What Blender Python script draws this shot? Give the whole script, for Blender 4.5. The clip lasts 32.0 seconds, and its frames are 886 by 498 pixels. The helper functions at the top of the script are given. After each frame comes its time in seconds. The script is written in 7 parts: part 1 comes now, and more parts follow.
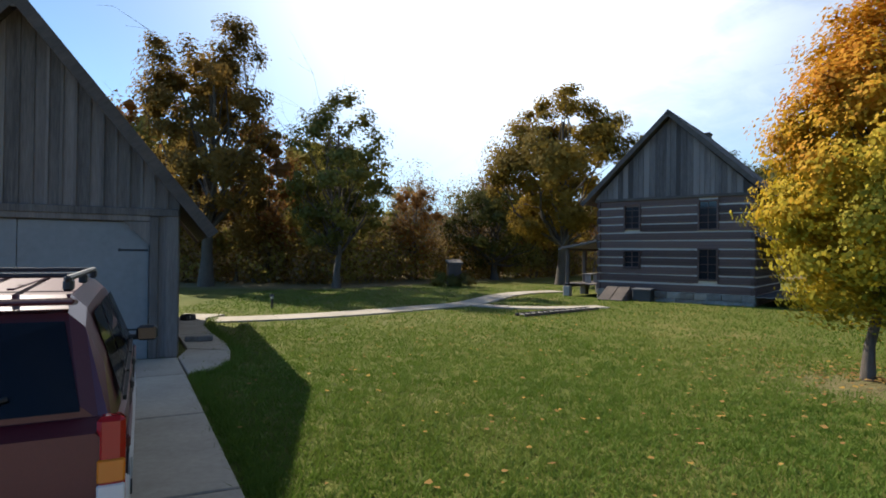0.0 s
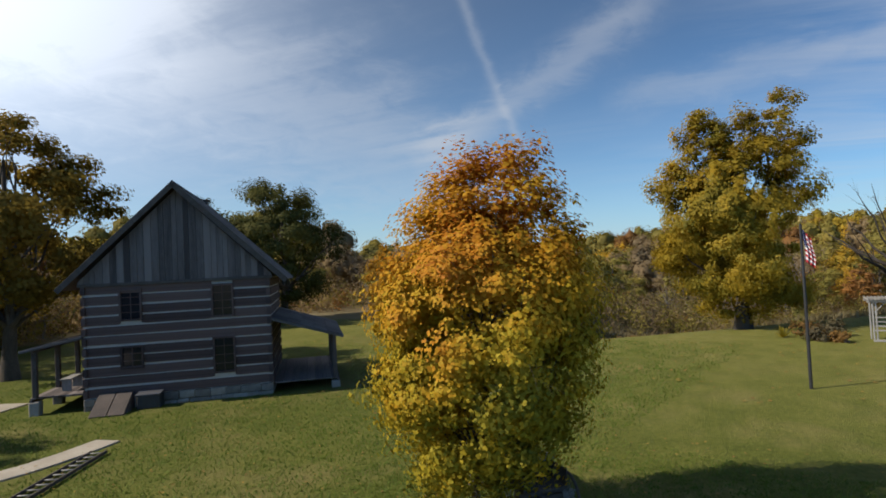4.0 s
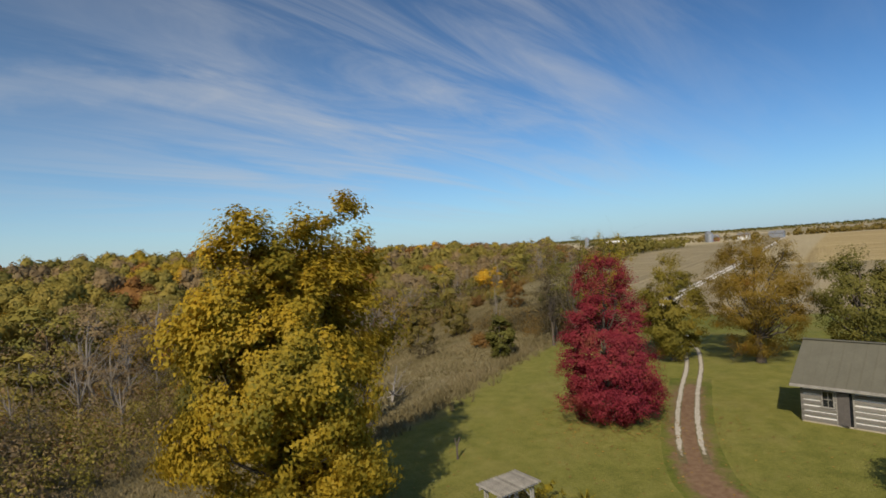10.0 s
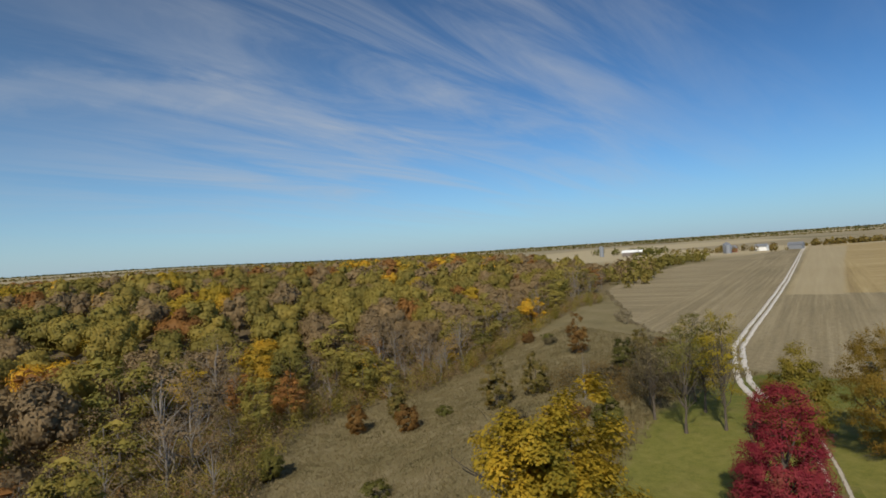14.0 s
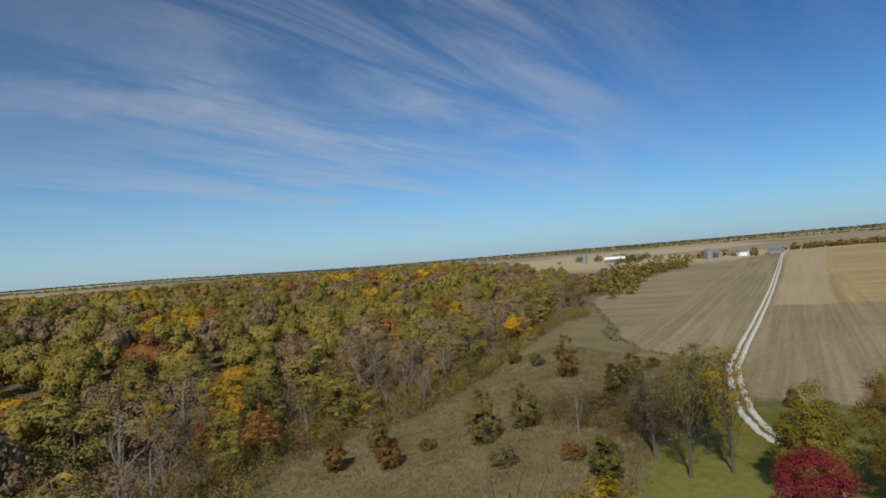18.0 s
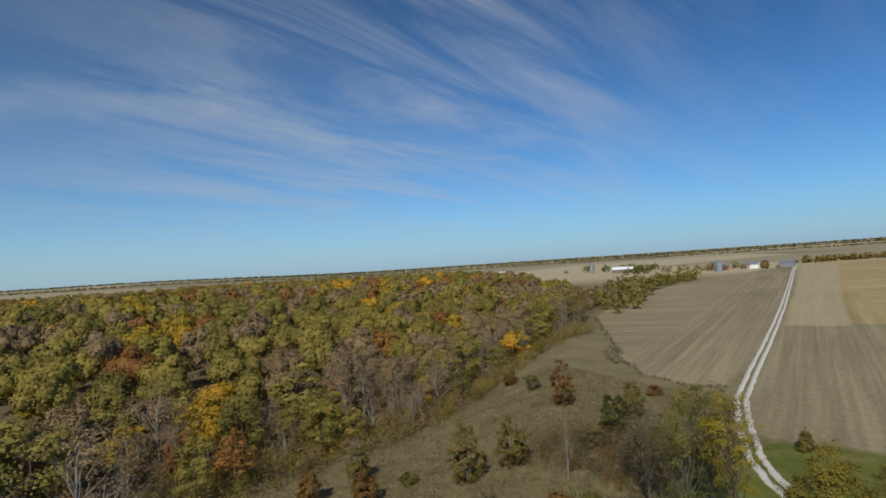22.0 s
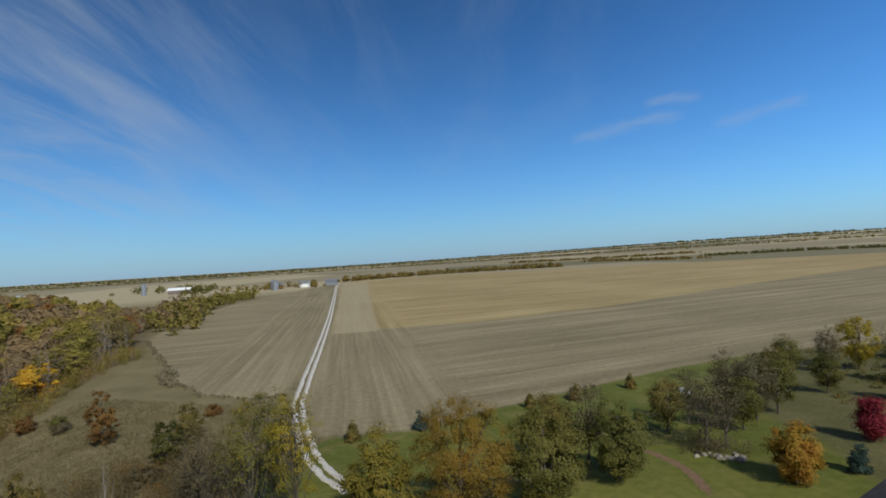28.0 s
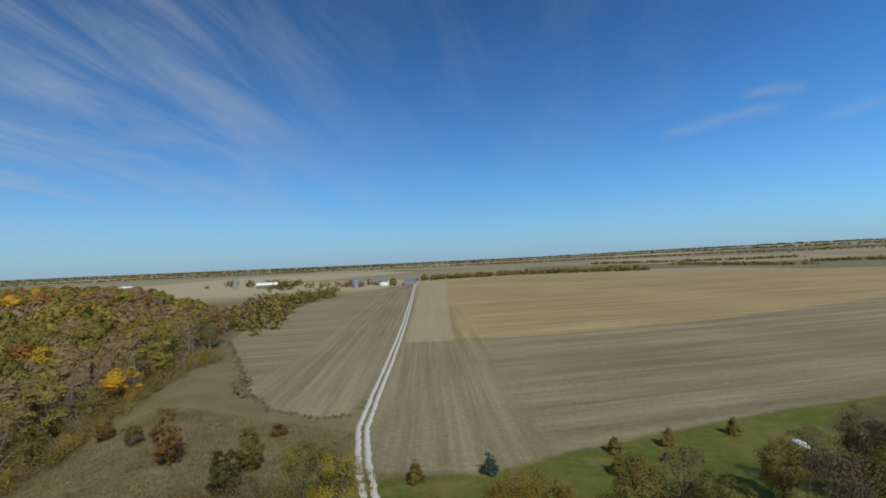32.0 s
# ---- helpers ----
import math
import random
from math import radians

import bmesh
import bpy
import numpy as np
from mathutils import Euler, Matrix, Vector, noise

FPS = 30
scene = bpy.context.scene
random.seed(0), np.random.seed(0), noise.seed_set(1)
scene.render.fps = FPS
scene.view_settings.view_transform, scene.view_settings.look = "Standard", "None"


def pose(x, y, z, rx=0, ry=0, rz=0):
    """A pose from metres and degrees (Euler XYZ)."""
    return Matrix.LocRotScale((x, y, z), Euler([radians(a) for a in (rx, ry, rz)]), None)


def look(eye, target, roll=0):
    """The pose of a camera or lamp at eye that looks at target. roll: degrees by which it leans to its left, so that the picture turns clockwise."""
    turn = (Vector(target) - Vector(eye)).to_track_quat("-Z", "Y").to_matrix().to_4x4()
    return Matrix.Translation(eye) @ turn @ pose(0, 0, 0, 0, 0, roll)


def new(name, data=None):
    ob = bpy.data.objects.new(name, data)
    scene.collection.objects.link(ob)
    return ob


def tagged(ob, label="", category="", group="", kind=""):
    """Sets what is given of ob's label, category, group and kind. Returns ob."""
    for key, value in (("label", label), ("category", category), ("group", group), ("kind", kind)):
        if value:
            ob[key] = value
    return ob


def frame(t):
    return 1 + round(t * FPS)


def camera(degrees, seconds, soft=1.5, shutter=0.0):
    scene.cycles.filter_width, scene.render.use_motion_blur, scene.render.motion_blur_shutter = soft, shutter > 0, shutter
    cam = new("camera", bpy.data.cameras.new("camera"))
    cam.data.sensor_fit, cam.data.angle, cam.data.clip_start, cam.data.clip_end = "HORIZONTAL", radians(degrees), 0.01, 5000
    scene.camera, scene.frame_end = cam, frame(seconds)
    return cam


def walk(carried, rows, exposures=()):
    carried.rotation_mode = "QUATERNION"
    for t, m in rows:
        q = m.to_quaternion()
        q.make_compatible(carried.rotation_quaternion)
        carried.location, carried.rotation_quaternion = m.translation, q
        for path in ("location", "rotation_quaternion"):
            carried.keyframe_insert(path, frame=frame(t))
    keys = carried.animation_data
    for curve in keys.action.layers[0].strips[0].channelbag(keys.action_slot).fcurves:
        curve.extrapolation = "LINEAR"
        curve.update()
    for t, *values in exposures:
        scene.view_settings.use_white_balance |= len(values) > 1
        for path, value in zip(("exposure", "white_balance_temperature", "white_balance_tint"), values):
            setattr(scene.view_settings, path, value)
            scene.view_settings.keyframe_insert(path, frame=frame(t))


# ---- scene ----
EXPOSURES = [(0.0, 0.85, 6500, 10), (1.5, 0.55, 6500, 10), (3.0, 0.15, 6500, 10), (5.5, 0.3, 6800, 10), (8.0, 0.28, 7300, 10), (10.0, 0.05, 7000, 10), (13.0, -0.1, 6700, 9), (20.0, -0.2, 6300, 8), (32.0, -0.3, 5950, 6)]
cam = camera(76.16, 32.0, soft=1.75)
# seconds, x, y, z, heading (degrees to the right of +y), rise, lean to the right
FLIGHT = [
    (0.0, 0.00, 0.00, 1.93, 0.00, 0.58, -0.65),
    (0.5, -0.13, 0.11, 2.52, 4.12, 0.01, -0.84),
    (1.0, -0.42, 0.31, 2.89, 8.93, 0.00, -0.49),
    (1.5, -0.28, 0.62, 3.20, 8.20, 0.07, -0.04),
    (2.0, 0.20, 1.40, 3.21, 11.59, 0.84, -0.27),
    (2.5, -0.05, 2.21, 3.41, 22.92, 1.49, -0.24),
    (3.0, -0.78, 2.79, 3.90, 36.09, 1.58, -0.42),
    (3.5, -1.17, 2.92, 4.14, 45.42, 1.72, 1.39),
    (5.5, 2.74, 6.54, 6.70, 60.46, 1.41, 3.46),
    (6.0, 3.75, 7.22, 7.08, 60.73, 1.59, 3.34),
    (6.5, 4.78, 7.99, 7.78, 60.61, 1.35, 3.17),
    (7.0, 5.73, 8.95, 8.43, 68.69, 0.91, 2.90),
    (7.5, 7.01, 10.02, 8.98, 79.86, 0.48, 3.15),
    (8.0, 8.85, 11.03, 9.46, 90.20, -0.14, 3.84),
    (8.5, 10.59, 11.97, 9.79, 99.46, -0.51, 3.80),
    (9.0, 12.15, 12.88, 10.07, 112.79, -0.61, 3.80),
    (9.5, 13.47, 13.46, 10.27, 119.52, -0.19, 4.11),
    (10.0, 14.17, 14.81, 11.27, 116.13, -0.03, 3.98),
    (10.5, 14.72, 16.53, 12.65, 114.95, -0.37, 3.66),
    (11.0, 14.96, 18.44, 13.92, 114.29, -0.48, 3.31),
    (11.5, 15.59, 19.77, 14.91, 116.09, -0.47, 3.13),
    (12.0, 16.29, 20.69, 15.90, 115.72, -0.40, 3.20),
    (12.5, 17.16, 21.32, 16.73, 114.86, -0.25, 3.33),
    (13.0, 18.10, 21.69, 17.61, 116.13, -0.12, 3.40),
    (13.5, 18.67, 22.31, 18.53, 116.24, 0.03, 3.61),
    (14.0, 18.96, 23.12, 19.45, 115.58, 0.24, 3.82),
    (14.5, 19.14, 23.86, 20.20, 115.50, 0.37, 3.81),
    (16.5, 21.41, 23.18, 20.77, 115.65, 0.90, 4.72),
    (17.0, 22.02, 22.22, 21.01, 117.45, 0.83, 4.82),
    (17.5, 22.64, 21.39, 21.31, 117.46, 0.86, 4.83),
    (18.0, 23.23, 20.56, 21.65, 117.35, 0.88, 4.73),
    (18.5, 23.77, 19.77, 22.01, 117.86, 0.86, 4.58),
    (19.0, 24.31, 19.10, 22.37, 117.73, 0.86, 4.26),
    (19.5, 24.91, 18.35, 22.64, 117.33, 1.04, 4.43),
    (20.0, 25.66, 17.35, 22.71, 117.64, 1.14, 4.35),
    (20.5, 26.43, 16.23, 22.68, 120.18, 1.05, 4.15),
    (21.0, 26.90, 15.45, 22.72, 121.35, 1.09, 4.11),
    (21.5, 26.93, 15.21, 23.00, 119.79, 1.26, 3.94),
    (22.0, 26.61, 15.30, 23.41, 116.55, 1.50, 3.78),
    (22.5, 26.38, 15.18, 23.70, 115.54, 1.56, 3.59),
    (23.0, 26.42, 14.93, 23.93, 117.15, 1.50, 3.26),
    (23.5, 26.19, 14.90, 24.07, 114.33, 1.73, 3.25),
    (24.0, 25.88, 14.71, 24.11, 113.56, 1.88, 3.19),
    (24.5, 25.51, 14.42, 24.07, 115.01, 1.93, 2.99),
    (26.5, 25.17, 13.80, 22.96, 120.25, 2.15, 2.50),
    (27.0, 26.25, 13.17, 22.33, 126.63, 2.01, 2.51),
    (27.5, 28.12, 13.07, 21.88, 145.24, 1.56, 3.30),
    (28.0, 29.68, 12.85, 21.79, 159.18, 0.88, 3.40),
    (28.5, 29.75, 12.54, 21.90, 148.42, 1.32, 2.93),
    (29.0, 29.87, 11.76, 22.25, 151.50, 1.15, 3.00),
    (29.5, 30.30, 10.85, 22.70, 168.86, 0.49, 2.82),
    (30.0, 30.73, 9.93, 23.21, 175.14, 0.18, 2.84),
    (30.5, 31.22, 9.47, 23.60, 169.55, 0.50, 2.54),
    (31.0, 31.40, 8.57, 23.92, 158.19, 0.90, 2.39),
    (31.5, 31.21, 7.63, 24.43, 151.15, 1.07, 2.21),
    (32.0, 31.32, 6.47, 25.09, 151.11, 1.00, 2.32),
]


def flown(t, x, y, z, heading, rise, lean):
    h, p = radians(heading), radians(rise)
    eye = Vector((x, y, z))
    return t, look(eye, eye + Vector((math.sin(h) * math.cos(p), math.cos(h) * math.cos(p), math.sin(p))), -lean)


walk(cam, [flown(*row) for row in FLIGHT], EXPOSURES)
# ---- sky and sun ----
SUN_YAW, SUN_UP = -49.0, 39.0
to_sun = Vector((math.sin(radians(SUN_YAW)) * math.cos(radians(SUN_UP)), math.cos(radians(SUN_YAW)) * math.cos(radians(SUN_UP)), math.sin(radians(SUN_UP))))
world = bpy.data.worlds.new("sky")
scene.world = world
world.use_nodes = True
wn, wl = world.node_tree.nodes, world.node_tree.links
wn.clear()
sky = wn.new("ShaderNodeTexSky")
sky.sky_type, sky.sun_disc = "NISHITA", False
sky.sun_elevation, sky.sun_rotation = radians(SUN_UP), radians(SUN_YAW)
sky.air_density, sky.dust_density, sky.ozone_density = 1.0, 0.0, 5.0
coord = wn.new("ShaderNodeTexCoord")
sep = wn.new("ShaderNodeSeparateXYZ")
wl.new(coord.outputs["Generated"], sep.inputs[0])


def wmath(op, a, b=0.0, c=0.0):
    n = wn.new("ShaderNodeMath")
    n.operation = op
    for k, v in enumerate((a, b, c)):
        if isinstance(v, (int, float)):
            n.inputs[k].default_value = v
        else:
            wl.new(v, n.inputs[k])
    return n.outputs[0]


def wnoise(vec, scale, detail, rough, distort=0.0):
    n = wn.new("ShaderNodeTexNoise")
    n.inputs["Scale"].default_value, n.inputs["Detail"].default_value = scale, detail
    n.inputs["Roughness"].default_value, n.inputs["Distortion"].default_value = rough, distort
    wl.new(vec, n.inputs["Vector"])
    return n.outputs["Fac"]


# high thin cirrus on a flat layer: directions divided by their height
up = wmath("ADD", wmath("MAXIMUM", sep.outputs[2], 0.0), 0.16)
layer = wn.new("ShaderNodeCombineXYZ")
wl.new(wmath("DIVIDE", sep.outputs[0], up), layer.inputs[0])
wl.new(wmath("DIVIDE", sep.outputs[1], up), layer.inputs[1])
turn = wn.new("ShaderNodeMapping")
turn.inputs["Rotation"].default_value = (0, 0, radians(71))
wl.new(layer.outputs[0], turn.inputs["Vector"])
pull = wn.new("ShaderNodeMapping")
pull.inputs["Scale"].default_value = (0.3, 1.45, 1.0)
wl.new(turn.outputs[0], pull.inputs["Vector"])
streaks = wnoise(pull.outputs[0], 1.9, 10, 0.62, 0.8)
frayed = wnoise(layer.outputs[0], 5.0, 6, 0.65, 0.5)
banks = wnoise(layer.outputs[0], 0.45, 4, 0.5)
# the cirrus is thickest over the valley
over_valley = wn.new("ShaderNodeVectorMath")
over_valley.operation = "DOT_PRODUCT"
wl.new(coord.outputs["Generated"], over_valley.inputs[0])
over_valley.inputs[1].default_value = Vector((0.90, -0.34, 0.26)).normalized()
field = wmath("POWER", wmath("MAXIMUM", over_valley.outputs["Value"], 0.0), 10.0)
amount = wmath("MULTIPLY", wmath("SMOOTH_MAX", wmath("MULTIPLY_ADD", streaks, 2.2, -0.87), 0.0, 0.2), wmath("ADD", wmath("MULTIPLY_ADD", banks, 1.8, -0.82), wmath("MULTIPLY", field, 1.25)))


def toward(v):
    n = wn.new("ShaderNodeVectorMath")
    n.operation = "DOT_PRODUCT"
    wl.new(coord.outputs["Generated"], n.inputs[0])
    n.inputs[1].default_value = v
    return n.outputs["Value"]


# long drawn-out wisps and a contrail: the plane each lies in, its middle, reach, width and strength
for plane, middle, reach, width, strength in (((0.462, -0.32, -0.827), (0.842, 0.452, 0.295), 0.968, 0.03, 0.42), ((-0.415, 0.854, -0.315), (0.805, 0.506, 0.311), 0.986, 0.008, 0.26),
                                              ((0.275, -0.012, -0.961), (0.957, 0.102, 0.272), 0.964, 0.03, 0.3),
                                              ((-0.174, 0.434, -0.884), (0.473, 0.824, 0.312), 0.86, 0.12, 0.3),
                                              ((0.214, -0.381, -0.900), (-0.526, -0.821, 0.222), 0.9965, 0.012, 0.75),
                                              ((-0.215, -0.094, -0.972), (-0.448, -0.875, 0.184), 0.9973, 0.014, 0.4),
                                              ((-0.233, -0.006, -0.972), (-0.530, -0.838, 0.132), 0.9986, 0.012, 0.6),
                                              ((-0.120, -0.200, -0.972), (0.038, -0.980, 0.197), 0.9959, 0.008, 0.28),
                                              ((0.004, -0.231, -0.973), (-0.035, -0.972, 0.231), 0.9986, 0.007, 0.3),
                                              ((-0.184, -0.163, -0.969), (-0.154, -0.969, 0.192), 0.9974, 0.008, 0.25)):
    off = wmath("ADD", wmath("DIVIDE", toward(plane), width), wmath("ADD", wmath("MULTIPLY_ADD", streaks, 2.2, -1.1), wmath("MULTIPLY_ADD", frayed, 2.6, -1.3)))
    soft_edge = wmath("POWER", 2.718, wmath("MULTIPLY", wmath("MULTIPLY", off, off), -1.0))
    ends = wmath("MINIMUM", wmath("MAXIMUM", wmath("DIVIDE", wmath("SUBTRACT", toward(middle), reach), (1 - reach) * 0.5), 0.0), 1.0)
    amount = wmath("ADD", wmath("MAXIMUM", amount, 0.0), wmath("MULTIPLY", wmath("MULTIPLY", soft_edge, ends), wmath("MULTIPLY_ADD", streaks, strength, strength * 0.5)))
near_sun = wn.new("ShaderNodeVectorMath")
near_sun.operation = "DOT_PRODUCT"
wl.new(coord.outputs["Generated"], near_sun.inputs[0])
near_sun.inputs[1].default_value = Vector((0.05, 0.86, 0.5)).normalized()
glow = wmath("POWER", wmath("MAXIMUM", near_sun.outputs["Value"], 0.0), 11.0)
thin_veil = wmath("POWER", wmath("MAXIMUM", near_sun.outputs["Value"], 0.0), 1.6)
veil = wmath("MULTIPLY_ADD", glow, 0.85, wmath("MULTIPLY", thin_veil, 0.17))
cover = wmath("MINIMUM", wmath("ADD", wmath("MAXIMUM", amount, 0.0), veil), 0.93)
cover = wmath("MULTIPLY", cover, wmath("MINIMUM", wmath("MULTIPLY", wmath("MAXIMUM", sep.outputs[2], 0.0), 9.0), 1.0))
cloud = wn.new("ShaderNodeMix")
cloud.data_type = "RGBA"
wl.new(wmath("MULTIPLY", cover, 0.72), cloud.inputs["Factor"])
# deeper blue away from the sun
hue = wn.new("ShaderNodeMix")
hue.data_type = "RGBA"
hue.inputs["A"].default_value, hue.inputs["B"].default_value = (0.53, 0.91, 1.24, 1), (0.92, 1.12, 1.18, 1)
wl.new(wmath("MULTIPLY_ADD", near_sun.outputs["Value"], 0.7, 0.45), hue.inputs["Factor"])
west = wmath("POWER", wmath("MAXIMUM", toward((-0.80, -0.59, 0.12)), 0.0), 2.5)
deep_blue = wn.new("ShaderNodeVectorMath")
deep_blue.operation = "MULTIPLY"
dim = wn.new("ShaderNodeVectorMath")
dim.operation = "SCALE"
wl.new(hue.outputs["Result"], dim.inputs[0])
wl.new(wmath("ADD", wmath("MULTIPLY_ADD", wmath("MAXIMUM", sep.outputs[2], 0.0), -0.95, 1.2), wmath("MULTIPLY", west, 1.3)), dim.inputs["Scale"])
wl.new(dim.outputs[0], deep_blue.inputs[1])
wl.new(sky.outputs[0], deep_blue.inputs[0])
wl.new(deep_blue.outputs[0], cloud.inputs["A"])
white = wn.new("ShaderNodeVectorMath")
white.operation = "SCALE"
white.inputs[0].default_value = (6.4, 6.8, 7.4)
wl.new(wmath("MULTIPLY_ADD", glow, 2.0, 1.0), white.inputs["Scale"])
wl.new(white.outputs[0], cloud.inputs["B"])
# pale air along the horizon
haze = wn.new("ShaderNodeMix")
haze.data_type = "RGBA"
wl.new(wmath("MULTIPLY", wmath("POWER", 2.718, wmath("MULTIPLY", wmath("MAXIMUM", sep.outputs[2], 0.0), -13.0)), 0.8), haze.inputs["Factor"])
wl.new(cloud.outputs["Result"], haze.inputs["A"])
haze.inputs["B"].default_value = (4.3, 5.8, 7.6, 1)
back = wn.new("ShaderNodeBackground")
back.inputs["Strength"].default_value = 0.078
wl.new(haze.outputs["Result"], back.inputs["Color"])
wout = wn.new("ShaderNodeOutputWorld")
wl.new(back.outputs[0], wout.inputs[0])

sun = new("sun", bpy.data.lights.new("sun", "SUN"))
sun.data.energy, sun.data.angle, sun.data.color = 4.5, radians(0.53), (1.0, 0.93, 0.82)
sun.matrix_world = look(to_sun * 200, (0, 0, 0))

# ---- materials ----
def material(name):
    m = bpy.data.materials.new(name)
    m.use_nodes = True
    n = m.node_tree.nodes
    return m, n, m.node_tree.links, n["Principled BSDF"]


def node(m, kind, **inputs):
    n = m.node_tree.nodes.new(kind)
    for key, v in inputs.items():
        key = key.replace("_", " ")
        if isinstance(v, bpy.types.NodeSocket):
            m.node_tree.links.new(v, n.inputs[key])
        else:
            n.inputs[key].default_value = v
    return n


def calc(m, op, a, b=0.0, c=0.0):
    n = m.node_tree.nodes.new("ShaderNodeMath")
    n.operation = op
    for k, v in enumerate((a, b, c)):
        if isinstance(v, (int, float)):
            n.inputs[k].default_value = v
        else:
            m.node_tree.links.new(v, n.inputs[k])
    return n.outputs[0]


def blend(m, fac, a, b):
    n = m.node_tree.nodes.new("ShaderNodeMix")
    n.data_type = "RGBA"
    for key, v in (("Factor", fac), ("A", a), ("B", b)):
        if isinstance(v, bpy.types.NodeSocket):
            m.node_tree.links.new(v, n.inputs[key])
        else:
            n.inputs[key].default_value = v if key == "Factor" else (*v, 1)
    return n.outputs["Result"]


def ramp(m, fac, stops):
    n = m.node_tree.nodes.new("ShaderNodeValToRGB")
    m.node_tree.links.new(fac, n.inputs[0])
    e = n.color_ramp.elements
    while len(e) < len(stops):
        e.new(0.5)
    for k, (p, c) in enumerate(stops):
        e[k].position, e[k].color = p, (*c, 1)
    return n.outputs[0]


def where(m, stretch=(1, 1, 1)):
    c = m.node_tree.nodes.new("ShaderNodeTexCoord")
    mp = m.node_tree.nodes.new("ShaderNodeMapping")
    mp.inputs["Scale"].default_value = stretch
    m.node_tree.links.new(c.outputs["Object"], mp.inputs["Vector"])
    return mp.outputs[0]


def grain(m, vec, scale, detail=5, rough=0.6):
    return node(m, "ShaderNodeTexNoise", Vector=vec, Scale=scale, Detail=detail, Roughness=rough).outputs["Fac"]


def relief(m, height, strength, distance=0.02):
    return node(m, "ShaderNodeBump", Height=height, Strength=strength, Distance=distance).outputs[0]


def surface(name, dark, light, rough=0.8, scale=4.0, stretch=(1, 1, 1), bump=0.3, depth=0.01, each=0.0, metal=0.0, coarse=0.5, spec=0.5):
    """A surface whose colour wanders between two tones, at a coarse and a fine scale, and a little from piece to piece."""
    m, n, l, p = material(name)
    v = where(m, stretch)
    fine, wide = grain(m, v, scale * 6, 6, 0.65), grain(m, v, scale * coarse, 3)
    f = calc(m, "ADD", calc(m, "MULTIPLY", fine, 0.5), calc(m, "MULTIPLY", wide, 0.5))
    if each:
        info = n.new("ShaderNodeObjectInfo")
        f = calc(m, "ADD", f, calc(m, "MULTIPLY_ADD", info.outputs["Random"], each, -each / 2))
    l.new(ramp(m, f, [(0.3, dark), (0.7, light)]), p.inputs["Base Color"])
    p.inputs["Roughness"].default_value, p.inputs["Metallic"].default_value = rough, metal
    p.inputs["Specular IOR Level"].default_value = spec
    if bump:
        l.new(relief(m, fine, bump, depth), p.inputs["Normal"])
    return m


TONES = {}


def leafy(name, stops, thin=0.35, patch=0.5, single=0.24, rise=0.0, level=0.0):
    """Leaves: each its own tone along the stops, with patches of one tone through the crown; some light shines through."""
    TONES[name] = stops
    m, n, l, p = material(name)
    n.remove(p)
    geo = n.new("ShaderNodeNewGeometry")
    info = n.new("ShaderNodeObjectInfo")
    spot = grain(m, where(m), patch, 2)
    f = calc(m, "ADD", calc(m, "MULTIPLY", geo.outputs["Random Per Island"], single), calc(m, "MULTIPLY_ADD", spot, 1.5, -0.25 - single / 2))
    f = calc(m, "ADD", f, calc(m, "MULTIPLY_ADD", info.outputs["Random"], 0.3, -0.15))
    if rise:
        f = calc(m, "ADD", f, calc(m, "MULTIPLY_ADD", node(m, "ShaderNodeSeparateXYZ", Vector=where(m)).outputs[2], rise, -rise * level))
    col = ramp(m, f, stops)
    d = node(m, "ShaderNodeBsdfDiffuse", Color=col)
    t = node(m, "ShaderNodeBsdfTranslucent", Color=col)
    g = node(m, "ShaderNodeBsdfGlossy", Roughness=0.65)
    mix = node(m, "ShaderNodeMixShader", Fac=thin)
    l.new(d.outputs[0], mix.inputs[1]), l.new(t.outputs[0], mix.inputs[2])
    mix2 = node(m, "ShaderNodeMixShader", Fac=0.01)
    l.new(mix.outputs[0], mix2.inputs[1]), l.new(g.outputs[0], mix2.inputs[2])
    l.new(mix2.outputs[0], n["Material Output"].inputs[0])
    return m


M = {}
M["bark"] = surface("bark", (0.045, 0.034, 0.025), (0.15, 0.12, 0.09), 0.95, 5, (1, 1, 0.25), 0.8, 0.03)
M["bark_dark"] = surface("bark_dark", (0.022, 0.017, 0.013), (0.075, 0.058, 0.045), 0.95, 5, (1, 1, 0.25), 0.8, 0.03)
M["bark_pale"] = surface("bark_pale", (0.12, 0.103, 0.083), (0.30, 0.262, 0.215), 0.95, 5, (1, 1, 0.25), 0.6, 0.02)
M["siding"] = surface("siding", (0.085, 0.07, 0.06), (0.245, 0.20, 0.17), 0.9, 3, (3, 3, 0.22), 0.5, 0.006, 0.25)
M["board"] = surface("board", (0.055, 0.043, 0.038), (0.21, 0.17, 0.148), 0.9, 3, (3, 3, 0.22), 0.5, 0.006, 0.5)
M["log"] = surface("log", (0.045, 0.027, 0.023), (0.145, 0.09, 0.074), 0.92, 3, (0.3, 3, 3), 0.6, 0.012, 0.35)
M["chink"] = surface("chink", (0.42, 0.36, 0.295), (0.58, 0.505, 0.425), 0.95, 4, (1, 1, 1), 0.4)
M["stone"] = surface("stone", (0.15, 0.125, 0.10), (0.36, 0.31, 0.25), 0.9, 3, (1, 1, 1), 0.6, 0.02, 0.4)
M["shingle"] = surface("shingle", (0.055, 0.048, 0.045), (0.13, 0.115, 0.105), 0.92, 4, (1, 1, 1), 0.5, 0.01, 0.3)
